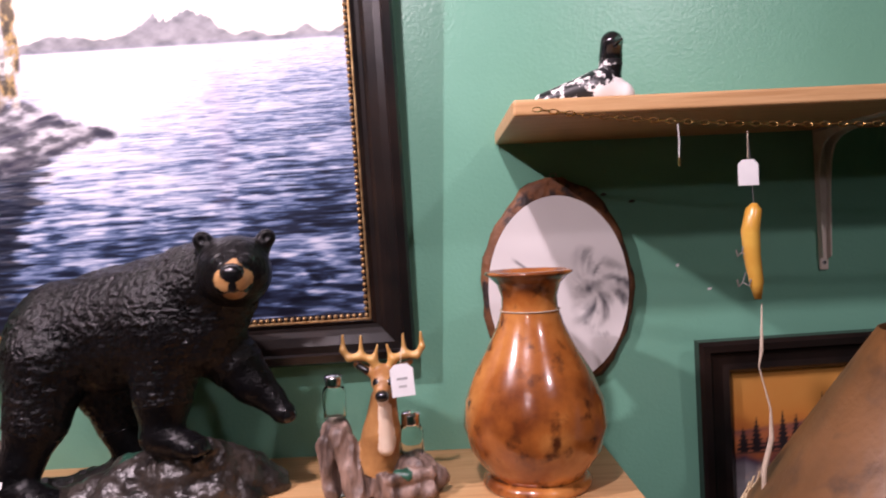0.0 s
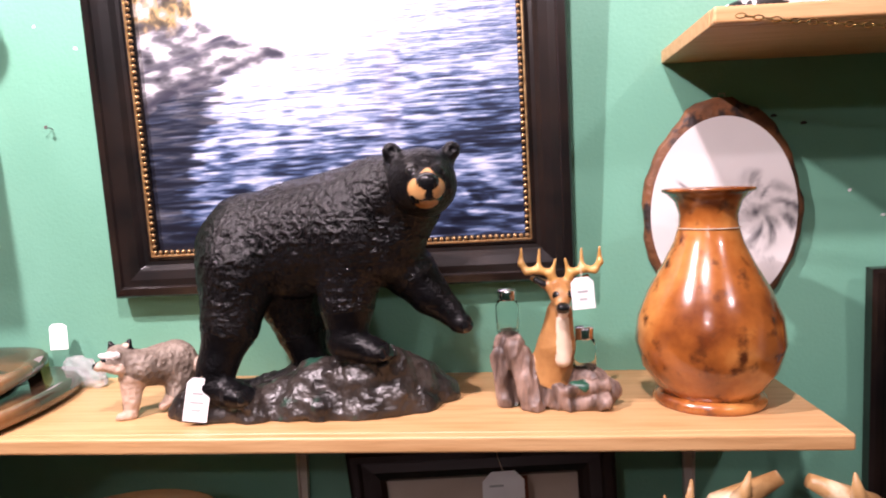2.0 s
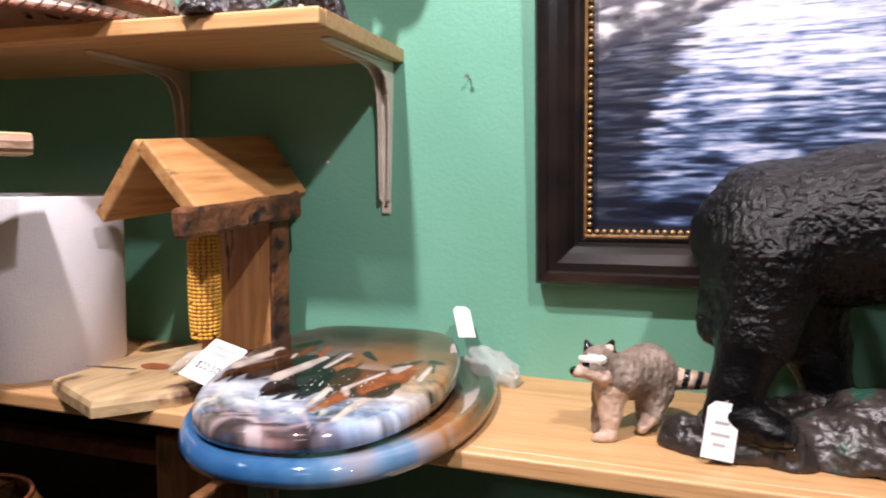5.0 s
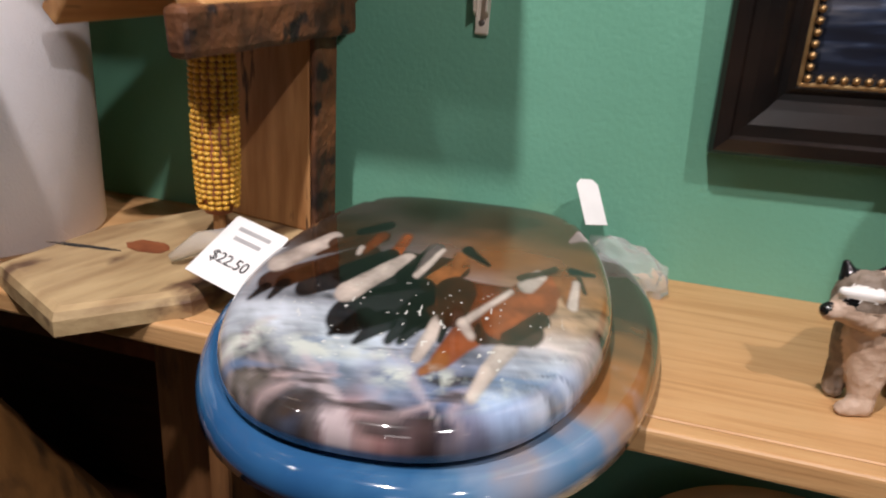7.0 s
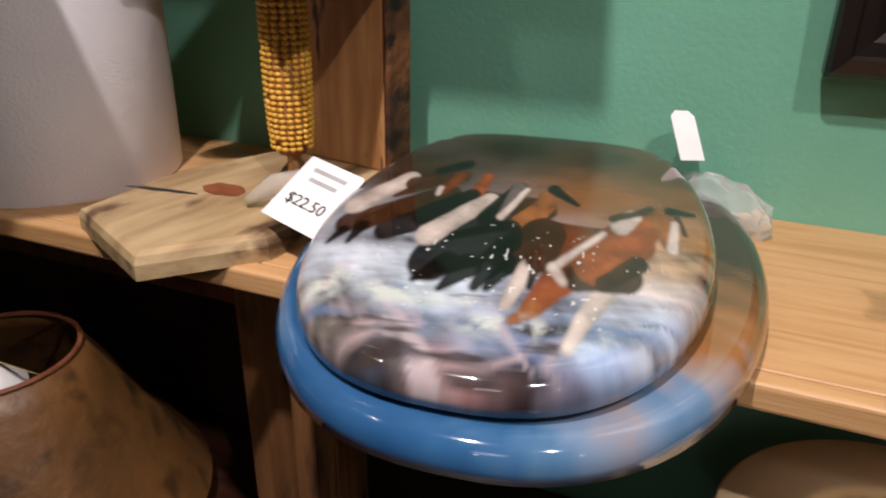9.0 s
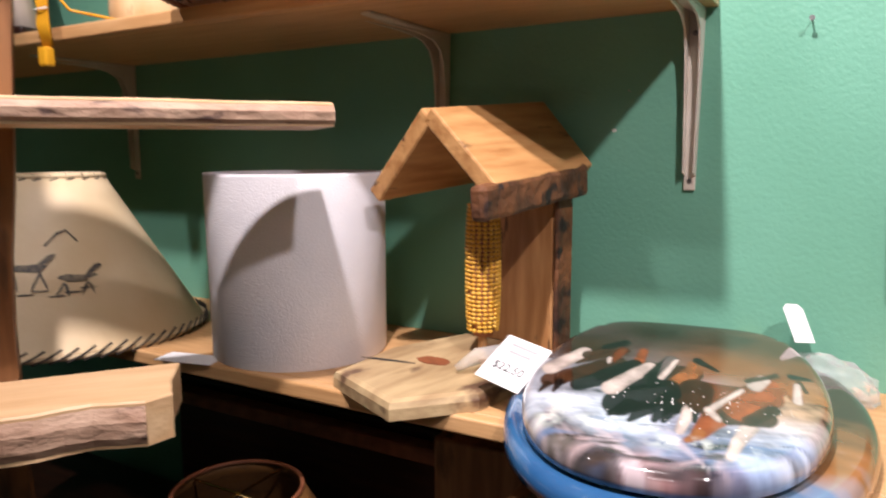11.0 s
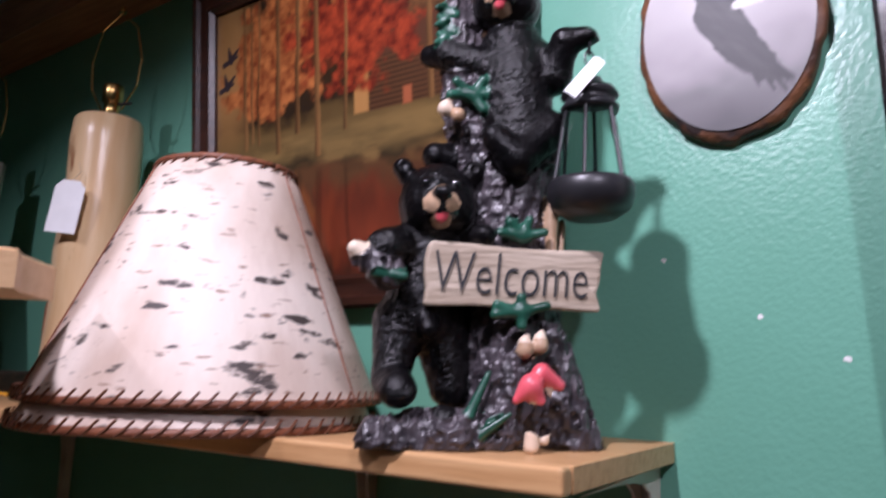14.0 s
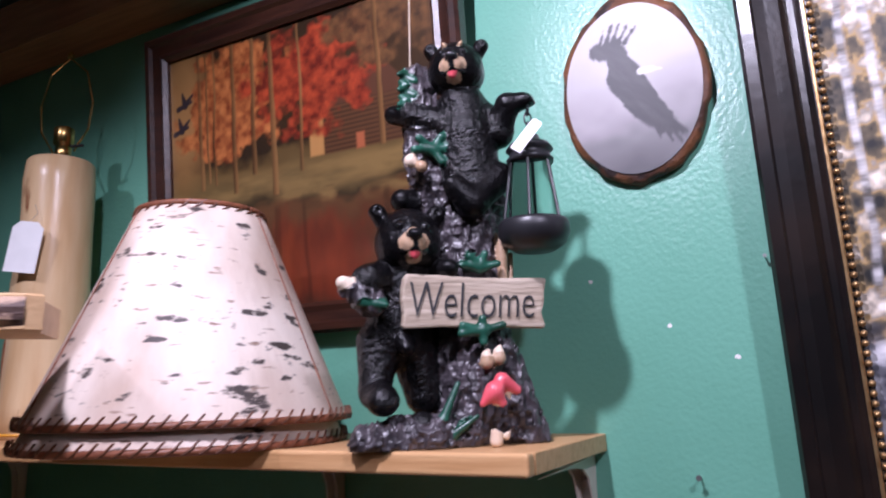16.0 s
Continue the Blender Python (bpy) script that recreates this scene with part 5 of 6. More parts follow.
lid.matrix_local = pose(-0.007, -0.16, 0, 2.0, 0, 0) @ pose(0, 0.16, 0)
for x, y in ((-0.12, -0.05), (0.12, -0.05), (-0.1, 0.15), (0.1, 0.15)):
    part("bumper", lathe([(0.0, 0.0), (0.009, 0.0), (0.009, 0.006), (0.0, 0.006)], 12), M_CHALK, seat).location = (x, y, 0)
for x in (-0.06, 0.06):
    part("hinge", box(x - 0.014, x + 0.014, 0.225, 0.255, 0.0, 0.05, 0.004), M_BRASS, seat)


tag(pose(-0.285, 1.125, 1.182, 50, 5, 40), 0.026, 0.05, [], "blank white tag on a plastic bag behind the seat")
bag = bmesh.new()
bmesh.ops.create_icosphere(bag, subdivisions=3, radius=0.041)
for v in bag.verts:
    v.co *= 1 + 0.26 * noise.noise(v.co * 75)
bmesh.ops.transform(bag, matrix=Matrix.Diagonal((1.1, 0.5, 0.62, 1)), verts=bag.verts)
solid("plastic_bag", bag, M_PLASTIC, pose(-0.24, 1.12, 1.142, 0, 20, -15), "small crumpled clear plastic bag of fittings", "bag")
bpy.data.objects["plastic_bag"].location.z = 1.12

# ---- squirrel feeder ----
feeder = thing("squirrel_feeder", pose(-0.645, 1.0, SHELF, 0, 0, -11), "rough pine squirrel feeder with a gabled roof and corn cob", "feeder")
part("base", slab_bm([(-0.10, -0.15), (0.03, -0.185), (0.085, -0.1), (0.075, 0.15), (-0.075, 0.15), (-0.12, -0.03)], 0.0, 0.022, 0.009, 2), M_PINE_PALE, feeder, "bevelled pine base with a red knot")
part("back_board", box(-0.068, 0.062, 0.085, 0.118, 0.022, 0.262, 0.003), M_PINE_UP, feeder)
part("bark_edge", box(0.0625, 0.07, 0.083, 0.12, 0.022, 0.25, 0.003), M_BARK, feeder, "strip of dark bark")
for s, nm in ((-1, "left_roof_board"), (1, "right_roof_board")):
    bm = box(0, 0.14 if s < 0 else 0.124, -0.075, 0.14, -0.011, 0.011, 0.003)
    bmesh.ops.transform(bm, matrix=pose(-0.012, -0.075, 0.326, 5, 0, 0) @ pose(0, 0.075, 0, 0, 45 if s > 0 else 135, 0), verts=bm.verts)
    for v in bm.verts:
        if v.co.y > 0.05 and v.co.z > 0.29:
            v.co.y += 0.022
    roof = part(nm, bm, M_PINE, feeder)
    if s > 0:
        bm = box(0.064, 0.085, -0.072, 0.152, 0.207, 0.247, 0.006, 2)
        bmesh.ops.subdivide_edges(bm, edges=[e for e in bm.edges if abs(e.verts[0].co.y - e.verts[1].co.y) > 0.1], cuts=9)
        for v in bm.verts:
            v.co.z += 0.004 * noise.noise(Vector((0, v.co.y * 45, 1.0 if v.co.z > 0.23 else 4.0)))
            v.co.x += 0.003 * noise.noise(Vector((3, v.co.y * 60, v.co.z * 40)))
        bmesh.ops.transform(bm, matrix=pose(0, -0.075, 0, 5, 0, 0) @ pose(0, 0.075, 0), verts=bm.verts)
        part("eave_bark", bm, M_BARK, roof, "dark bark strip")
part("peg", tube([(-0.002, 0.02, 0.022), (-0.002, 0.02, 0.06)], 0.006, 8), M_PINE_UP, feeder)
cob = part("corn_cob", lathe([(0.0, 0.045), (0.013, 0.048), (0.019, 0.07), (0.0205, 0.13), (0.0195, 0.19), (0.014, 0.222), (0.0, 0.228)], 20), M_COB, feeder, "dried reddish cob", True)
bm = bmesh.new()
for i in range(16):
    for j in range(30):
        z = 0.056 + j * 0.0055
        r = 0.0205 * (1 - 0.16 * abs((z - 0.135) / 0.085) ** 3)
        a = i / 16 * math.tau + 0.03 * math.sin(j * 1.7 + i)
        if (i * 7 + j * 13) % 97 == 0:
            continue
        bmesh.ops.create_icosphere(bm, subdivisions=1, radius=1.0, matrix=pose(r * math.cos(a), r * math.sin(a), z, 0, 0, math.degrees(a)) @ Matrix.Diagonal((0.0036, 0.0040, 0.0030, 1)))
k = part("kernel", bm, M_CORN, cob, "rows of yellow kernels", True)
tagged(k, kind="stuff")
for o in (cob,):
    o.location = (-0.002, 0.02, 0.0)
M_KNOT = mat("red_knot", (0.20, 0.06, 0.025), (0.30, 0.10, 0.04), 0.5, scale=60)
part("knot", slab_bm(blob(-0.03, -0.045, 0.024, 0.015, 18, 0.1, 3), 0.0222, 0.0226), M_KNOT, feeder)
part("crack", slab_bm(blob(-0.075, -0.08, 0.035, 0.003, 14, 0.3, 5, 0.3), 0.0222, 0.0226), M_INK, feeder)
sleeve = bmesh.new()
tube_into(sleeve, [(-0.055, 0, 0.0), (-0.03, 0.004, 0.014), (0.0, 0.002, 0.018), (0.03, 0.0, 0.012), (0.06, 0, 0.001)], [0.004, 0.010, 0.012, 0.010, 0.004], 10)
solid("plastic_sleeve", sleeve, M_PLASTIC, pose(-0.585, 0.955, SHELF + 0.028, 0, 0, 25), "curled clear plastic sleeve lying on the feeder base", "sleeve", smooth=True)
tag(pose(-0.552, 0.912, SHELF + 0.052, 32, 8, -14), 0.06, 0.066, [(0.036, 0, 0.022, 0.004), (0.03, 0, 0.012, 0.004), ("$22.50", 0, -0.01, 0.015)], "white card price tag on the squirrel feeder", None, 0.03)

# ---- shades on the lower shelf ----
drum = thing("drum_lampshade", (-0.925, 0.99, SHELF), "white linen drum lampshade standing on the oak shelf", "lampshade")
part("fabric", lathe([(0.122, 0.0), (0.124, 0.003), (0.126, 0.252), (0.1255, 0.256), (0.1235, 0.256), (0.1215, 0.003), (0.122, 0.0)], 72), M_DRUM, drum, smooth=True)
part("spider", tube_into(tube([(-0.123, 0, 0.236), (0.123, 0, 0.236)], 0.0016, 6), [(0, -0.123, 0.236), (0, 0.123, 0.236)], 0.0016, 6), M_NAIL, drum)


M_CORDTAN = mat("dark_leather_lace", (0.09, 0.03, 0.014), (0.14, 0.05, 0.022), 0.5, scale=60)


def lacing(r, z, n, m, parent, w=0.0013, span=0.006, tilt=0.5):
    d = tilt / n * math.tau
    one = mesh_of("stitch", tube([((r + 0.0028) * math.cos(d), -(r + 0.0028) * math.sin(d), z - span), (r + 0.0042, 0, z - 0.002), ((r + 0.002) * math.cos(d), (r + 0.002) * math.sin(d), z + span)], w, 5), m)
    for i in range(n):
        o = new("stitch", one)
        o.parent = parent
        o.rotation_euler = (0, 0, i / n * math.tau)


def cone_shade(name, at, r0, r1, h, skin, rim, lace, label, seams=2, n=70, tilt=0.5):
    ob = thing(name, at, label, "lampshade")
    t = 0.0015
    rows = 8
    prof = [(r0 + (r1 - r0) * i / rows, h * i / rows) for i in range(rows + 1)]
    part("skin", lathe(prof + [(r - t, z) for r, z in prof[::-1]] + [prof[0]], 72), skin, ob, smooth=True)
    for r, z, nm in ((r0, 0.003, "bottom_rim"), (r1, h - 0.002, "top_rim")):
        part(nm, tube(ring_pts(r, z, 60), 0.0042, 8), rim, ob, smooth=True)
    lacing(r0, 0.007, n, lace, ob, 0.0019 if tilt > 0.6 else 0.0014, 0.009 if tilt > 0.6 else 0.007, tilt)
    lacing(r1, h - 0.005, max(14, int(n * r1 / r0)), lace, ob, 0.0013, 0.006, tilt)
    for k in range(seams):
        a = -1.9 + k * 2.1
        part("seam", tube([((r + 0.0008) * math.cos(a), (r + 0.0008) * math.sin(a), z) for r, z in prof], 0.0011, 5), rim, ob)
    part("spider", tube_into(tube([(-r1, 0, h - 0.012), (r1, 0, h - 0.012)], 0.0014, 6), [(0, -r1, h - 0.012), (0, r1, h - 0.012)], 0.0014, 6), M_NAIL, ob)
    return ob


hide = cone_shade("rawhide_lampshade", (-1.34, 0.895, SHELF + 0.001), 0.212, 0.066, 0.25, M_HIDE, M_HIDE, M_LACE, "cream rawhide cone lampshade with black lacing and sketched horses", 0, 64, 0.9)


def on_cone(outlines, r0, r1, h, a0, lift):
    """Lays flat outlines (x, height) round a cone."""
    bm = bmesh.new()
    for o in outlines:
        vs = []
        for x, z in o:
            r = r0 + (r1 - r0) * z / h + lift
            a = a0 + x / r
            vs.append(bm.verts.new((r * math.cos(a), r * math.sin(a), z)))
        bm.faces.new(vs)
    bmesh.ops.triangulate(bm, faces=bm.faces)
    return bm


marks = []
for i, (x, z, k) in enumerate(((-0.075, 0.11, 1.0), (-0.02, 0.12, 1.15), (0.045, 0.105, 1.0))):
    marks += [blob(x, z, 0.022 * k, 0.005 * k, 12, 0.35, i), blob(x + 0.022 * k, z + 0.009 * k, 0.012 * k, 0.004 * k, 10, 0.3, i + 9, 0.6), *[blob(x + d * k, z - 0.014 * k, 0.002, 0.011 * k, 8, 0.3, i + 20, t) for d, t in ((-0.02, -0.6), (-0.012, 0.3), (0.012, -0.4), (0.02, 0.5))]]
marks += [[(0.0, 0.15), (0.016, 0.168), (0.028, 0.172), (0.045, 0.155), (0.043, 0.153), (0.028, 0.169), (0.017, 0.165), (0.003, 0.149)], *[blob(-0.1 + 0.02 * i, 0.082 + 0.004 * (i % 3), 0.012, 0.0012, 8, 0.4, 70 + i) for i in range(9)]]
M_SCORCH = mat("scorched_line", (0.06, 0.055, 0.05), (0.22, 0.18, 0.12), 0.6, scale=80, spread=(0.4, 0.6))
for o in marks:
    part("sketch_mark", on_cone([o], 0.212, 0.066, 0.25, -0.75, 0.0012), M_SCORCH, hide)
solid("paper_card", box(-0.045, 0.045, -0.02, 0.02, 0, 0.0008), M_TAG, pose(-1.02, 0.868, SHELF + 0.0006, 0, 0, 12), "white paper card lying on the oak shelf", "card")

# ---- rustic slab stand ----
STAND = pose(-0.70, 0.795, 0, 0, 0, 232.3)
stand = thing("rustic_stand", STAND, "tall stained plank stand with live-edge slab shelves", "stand")
plank = bmesh.new()
rr = random.Random(3)
edge = [(0.298 + 0.012 * math.sin(z * 7) + 0.006 * rr.random(), z) for z in (i * 0.075 for i in range(28))]
lo = [plank.verts.new((x, -0.115, z)) for x, z in edge] + [plank.verts.new((0.60, -0.115, z)) for _, z in edge[::-1]]
hi = [plank.verts.new((x + 0.004, -0.155, z)) for x, z in edge] + [plank.verts.new((0.60, -0.155, z)) for _, z in edge[::-1]]
plank.faces.new(lo), plank.faces.new(hi[::-1])
for i in range(len(lo)):
    j = (i + 1) % len(lo)
    plank.faces.new((lo[i], hi[i], hi[j], lo[j]))
bmesh.ops.recalc_face_normals(plank, faces=plank.faces)
part("back_plank", plank, M_PLANK, stand, "dark stained upright plank")


def slab(off, z, th, round_end, seed, seen=0.75):
    r = random.Random(seed)
    front = [(off + round_end + (seen - round_end - off) * i / 24, 0.0 + 0.004 * math.sin(i * 1.3 + seed) + 0.003 * r.random()) for i in range(25)]
    out = [(off + 0.01, -0.02 - round_end), (off + round_end * 0.3, -round_end * 0.25)] if round_end else [(off, -0.004)]
    pts = [(off, -0.114)] + out + front + [(seen, -0.114)]
    s = part("slab_shelf", slab_bm(pts, z - th, z, 0.002, 1), M_SLAB, stand, "pale live-edge slab shelf")
    bm = bmesh.new()
    rows = []
    for x, y in front:
        k = 0.003 * r.random()
        rows.append([bm.verts.new((x, y - 0.001, z - 0.002)), bm.verts.new((x, y + 0.004 + k, z - th * 0.4)), bm.verts.new((x, y + 0.003 + k, z - th * 0.75)), bm.verts.new((x, y - 0.001, z - th + 0.001))])
    for a, b in zip(rows, rows[1:]):
        for i in range(3):
            bm.faces.new((a[i], a[i + 1], b[i + 1], b[i]))
    bmesh.ops.recalc_face_normals(bm, faces=bm.faces)
    part("bark_edge", bm, M_LIVE_EDGE, s, "grey-brown live edge")


slab(0.0, 1.432, 0.024, 0.0, 1)
slab(0.155, 1.15, 0.045, 0.035, 2)
slab(0.11, 1.728, 0.032, 0.02, 3)
tag(STAND @ pose(0.345, 0.02, 1.505, 0, 0, 180) @ pose(0, 0, 0, 90, -16, 0), 0.115, 0.07, [(0.075, -0.005, 0.02, 0.005), (0.05, 0.0, 0.008, 0.005), ("$110.00", -0.005, -0.014, 0.018)], "white card price tag tied to the plank stand with twine", [(0.04, 0.03, 0.0), (0.05, 0.06, -0.002), (0.0, 0.09, -0.03), (-0.06, 0.13, -0.09)], 0.03)

# ---- upper shelf ----
TOP = 1.577
cone_shade("birch_lampshade", (-0.862, 0.962, TOP + 0.001), 0.190, 0.078, 0.255, M_BIRCH, M_LEATHER, M_CORDTAN, "birch bark lampshade with laced leather rim under another", 0, 76)
cone_shade("birch_lampshade", (-0.860, 0.966, TOP + 0.026), 0.191, 0.079, 0.265, M_BIRCH, M_LEATHER, M_CORDTAN, "white birch bark lampshade with laced brown leather rims", 3, 76)


def socket_and_harp(parent, z, harp=0.2):
    part("socket", lathe([(0.0, z), (0.014, z), (0.016, z + 0.006), (0.013, z + 0.012), (0.013, z + 0.03), (0.017, z + 0.034), (0.017, z + 0.06), (0.0155, z + 0.064), (0.0, z + 0.064)], 20), M_BRASS, parent, "brass lamp socket", True)
    part("switch", tube([(0.014, 0, z + 0.03), (0.038, 0, z + 0.03)], 0.003, 8), M_BLACK_METAL, parent)
    part("harp", tube([(0.02, 0, z + 0.02), (0.045, 0, z + 0.06), (0.05, 0, z + 0.11), (0.035, 0, z + harp * 0.85), (0.0, 0, z + harp), (-0.035, 0, z + harp * 0.85), (-0.05, 0, z + 0.11), (-0.045, 0, z + 0.06), (-0.02, 0, z + 0.02)], 0.0018, 6), M_BRASS, parent, "brass wire harp")
    part("finial", lathe([(0.0, z + harp), (0.006, z + harp), (0.006, z + harp + 0.006), (0.003, z + harp + 0.012), (0.0, z + harp + 0.014)], 10), M_BRASS, parent)


log = thing("log_lamp", pose(-1.30, 1.055, TOP, 0, 0, 20), "peeled pale log table lamp with brass socket and harp", "lamp")
bm = lathe([(0.0, 0.0), (0.066, 0.0), (0.064, 0.05), (0.058, 0.15), (0.06, 0.24), (0.056, 0.33), (0.057, 0.43), (0.054, 0.465), (0.05, 0.47), (0.0, 0.47)], 32)
for v in bm.verts:
    v.co.x *= 1 + 0.07 * noise.noise(v.co * 9)
    v.co.y *= 1 + 0.07 * noise.noise(v.co * 9 + Vector((5, 0, 0)))
part("log", bm, M_LOG, log, smooth=True)
for a, z, h in ((-2.6, 0.12, 0.07), (-2.5, 0.30, 0.03)):
    knot = lathe([(0.0, 0.006), (0.008, 0.005), (0.013, 0.0015), (0.017, -0.004)], 14)
    bmesh.ops.transform(knot, matrix=pose(0.057 * math.cos(a), 0.057 * math.sin(a), z) @ pose(0, 0, 0, 0, 0, math.degrees(a)) @ pose(0, 0, 0, 0, 90, 0) @ Matrix.Diagonal((h / 0.017, 0.8, 1, 1)), verts=knot.verts)
    part("knot", knot, M_KNOT, log, "red-brown knot", True)
socket_and_harp(log, 0.47)
tag(pose(-1.272, 0.985, 1.88, 88, 6, 30), 0.05, 0.085, [], "grey card tag hanging on the log lamp", [(0, 0.042, 0), (0.004, 0.06, -0.01), (-0.004, 0.075, -0.012)])
drift = thing("driftwood_lamp", pose(-1.74, 1.04, TOP, 0, 0, 15), "twisted pale branch lamp on a dark wooden base", "lamp")
part("base", box(-0.13, 0.13, -0.07, 0.07, 0.0, 0.045, 0.006), M_DARKWOOD, drift, "dark stained base block")
part("branch", tube([(0.075, 0, 0.045), (0.055, -0.005, 0.14), (0.02, 0.0, 0.25), (0.005, 0.0, 0.36), (0.005, 0.0, 0.46)], [0.026, 0.024, 0.028, 0.036, 0.04], 14), M_BLEACHED, drift, smooth=True)
part("side_branch", tube([(-0.07, 0, 0.045), (-0.06, -0.01, 0.15), (-0.055, -0.005, 0.25), (-0.03, 0.0, 0.36), (-0.01, 0.0, 0.44)], [0.026, 0.022, 0.02, 0.02, 0.022], 12), M_BLEACHED, drift, smooth=True)
part("heartwood", tube([(0.0, 0.012, 0.045), (0.0, 0.012, 0.14), (-0.02, 0.012, 0.24), (-0.012, 0.01, 0.36)], [0.05, 0.045, 0.03, 0.016], 10), M_BARK, drift, "dark heartwood hollow", True)
socket_and_harp(drift, 0.46)
tag(pose(-1.80, 0.96, 1.83, 88, -8, 20), 0.035, 0.12, [], "narrow grey tag hanging on the branch lamp", [(0, 0.06, 0), (0.01, 0.075, -0.01), (0.02, 0.09, -0.03)])
cord = thing("lamp_cord", (-1.32, 0.885, 1.60), "bundled amber lamp cord hanging over the shelf edge", "cord")
bm = bmesh.new()
for i in range(5):
    x = -0.010 + 0.005 * i
    tube_into(bm, [(x, 0.0, -0.055), (x * 1.3, -0.006, -0.02), (x, -0.004, 0.0), (x * 1.3, -0.006, 0.02), (x, 0.0, 0.04)], 0.0026, 6)
tube_into(bm, [(0.01, 0.0, 0.035), (0.03, 0.02, 0.0), (0.08, 0.06, -0.012), (0.14, 0.09, -0.014)], 0.0024, 6)
part("coil", bm, M_AMBER, cord, smooth=True)
part("plug", box(-0.011, 0.011, -0.012, 0.004, -0.085, -0.055, 0.004), M_AMBER, cord)
part("twist_tie", tube([(-0.016, -0.008, 0.0), (0.0, -0.011, 0.0), (0.017, -0.008, 0.001), (0.0, 0.004, 0.0), (-0.016, -0.008, 0.0)], 0.0014, 5), M_CHALK, cord)

# ---- welcome statue: two bears and a tree ----
trunk = [limb(0.01, 0.01, 0.03, 0.058, 0.005, 0.0, 0.13, 0.044, 1), limb(0.005, 0.0, 0.13, 0.044, 0.0, 0.0, 0.235, 0.043, 1), limb(-0.012, 0.0, 0.25, 0.036, -0.034, 0.0, 0.32, 0.029, 1), limb(-0.034, 0.0, 0.32, 0.027, -0.05, -0.005, 0.41, 0.0165, 1),
         limb(0.005, 0.0, 0.21, 0.034, 0.036, -0.012, 0.262, 0.015, 1), limb(-0.02, -0.032, 0.0, 0.03, 0.012, -0.034, 0.085, 0.022, 1), limb(0.055, -0.03, 0.0, 0.026, 0.03, -0.026, 0.09, 0.022, 1), limb(-0.115, -0.045, 0.008, 0.018, -0.05, -0.048, 0.01, 0.022, 1), ball(-0.062, -0.05, 0.022, 0.014, 0), limb(0.012, -0.07, 0.028, 0.016, 0.014, -0.06, 0.05, 0.012, -1), ball(-0.08, -0.035, 0.01, 0.022, 1)]
climber = bear_face((-0.004, -0.02, 0.416), -0.42, -0.9, 0.0345, 1.3, 7, 2, 3, 2, 4) + [
    limb(0.002, -0.018, 0.37, 0.03, 0.004, -0.022, 0.335, 0.033, 0), limb(0.004, -0.022, 0.335, 0.033, 0.006, -0.024, 0.285, 0.035, 0), limb(0.024, -0.026, 0.36, 0.019, 0.036, -0.04, 0.338, 0.017, 0), limb(0.036, -0.04, 0.338, 0.016, 0.043, -0.055, 0.366, 0.013, 7), limb(0.043, -0.055, 0.366, 0.013, 0.058, -0.063, 0.369, 0.0095, 7),
    limb(-0.018, -0.02, 0.35, 0.018, -0.06, -0.012, 0.362, 0.013, 0), limb(-0.06, -0.012, 0.362, 0.013, -0.075, 0.0, 0.366, 0.011, 7)] + paw(0.06, -0.064, 0.369, 0.8, -0.6, 0.0042, 7, 3)
climber_legs = [limb(0.01, -0.03, 0.28, 0.026, 0.03, -0.042, 0.284, 0.018, 0), limb(0.03, -0.042, 0.284, 0.018, -0.002, -0.05, 0.252, 0.0165, 7), limb(-0.002, -0.05, 0.252, 0.0165, -0.02, -0.05, 0.268, 0.0125, 7), limb(-0.055, 0.0, 0.262, 0.016, -0.068, -0.004, 0.264, 0.013, 7)] + paw(-0.024, -0.051, 0.274, -0.6, -0.3, 0.0038, 7, 4)
cub = bear_face((-0.069, -0.03, 0.210), -0.05, -1.0, 0.037, 1.25, 7, 2, 3, None, 4) + [
    limb(-0.072, -0.02, 0.178, 0.03, -0.08, -0.014, 0.112, 0.034, 0), limb(-0.095, -0.028, 0.172, 0.019, -0.114, -0.045, 0.166, 0.0175, 0), limb(-0.098, -0.018, 0.105, 0.024, -0.105, -0.03, 0.06, 0.016, 0), limb(-0.045, -0.03, 0.18, 0.014, -0.03, -0.052, 0.18, 0.01, 7)]
cub_low = [limb(-0.105, -0.03, 0.055, 0.0165, -0.101, -0.05, 0.048, 0.016, 7), limb(-0.062, -0.01, 0.11, 0.027, -0.052, -0.016, 0.05, 0.018, 0), limb(-0.112, -0.05, 0.144, 0.014, -0.134, -0.05, 0.157, 0.010, 1), limb(-0.136, -0.053, 0.16, 0.0075, -0.141, -0.055, 0.163, 0.0065, 6), limb(-0.12, -0.058, 0.143, 0.005, -0.1, -0.062, 0.14, 0.004, 5), limb(-0.078, -0.045, 0.105, 0.009, -0.076, -0.05, 0.098, 0.008, 7)] + paw(-0.1, -0.054, 0.047, -0.1, -1.0, 0.0055, 7, 3)
leaves = [limb(-0.066 + 0.004 * math.sin(k * 2.1), -0.016, 0.412 - 0.006 * k, 0.0035, -0.073 + 0.009 * ((k * 5) % 3), -0.021, 0.407 - 0.006 * k, 0.0028, 5) for k in range(7)]
leaves += [limb(-0.04, -0.034, 0.315, 0.004, -0.04 + 0.021 * math.cos(a), -0.038, 0.315 + 0.016 * math.sin(a), 0.0045, 5) for a in (0.2, 1.1, 2.4, 3.3, 5.2)] + [ball(-0.064, -0.032, 0.301, 0.0075, 6), ball(-0.053, -0.037, 0.294, 0.0065, 2)]
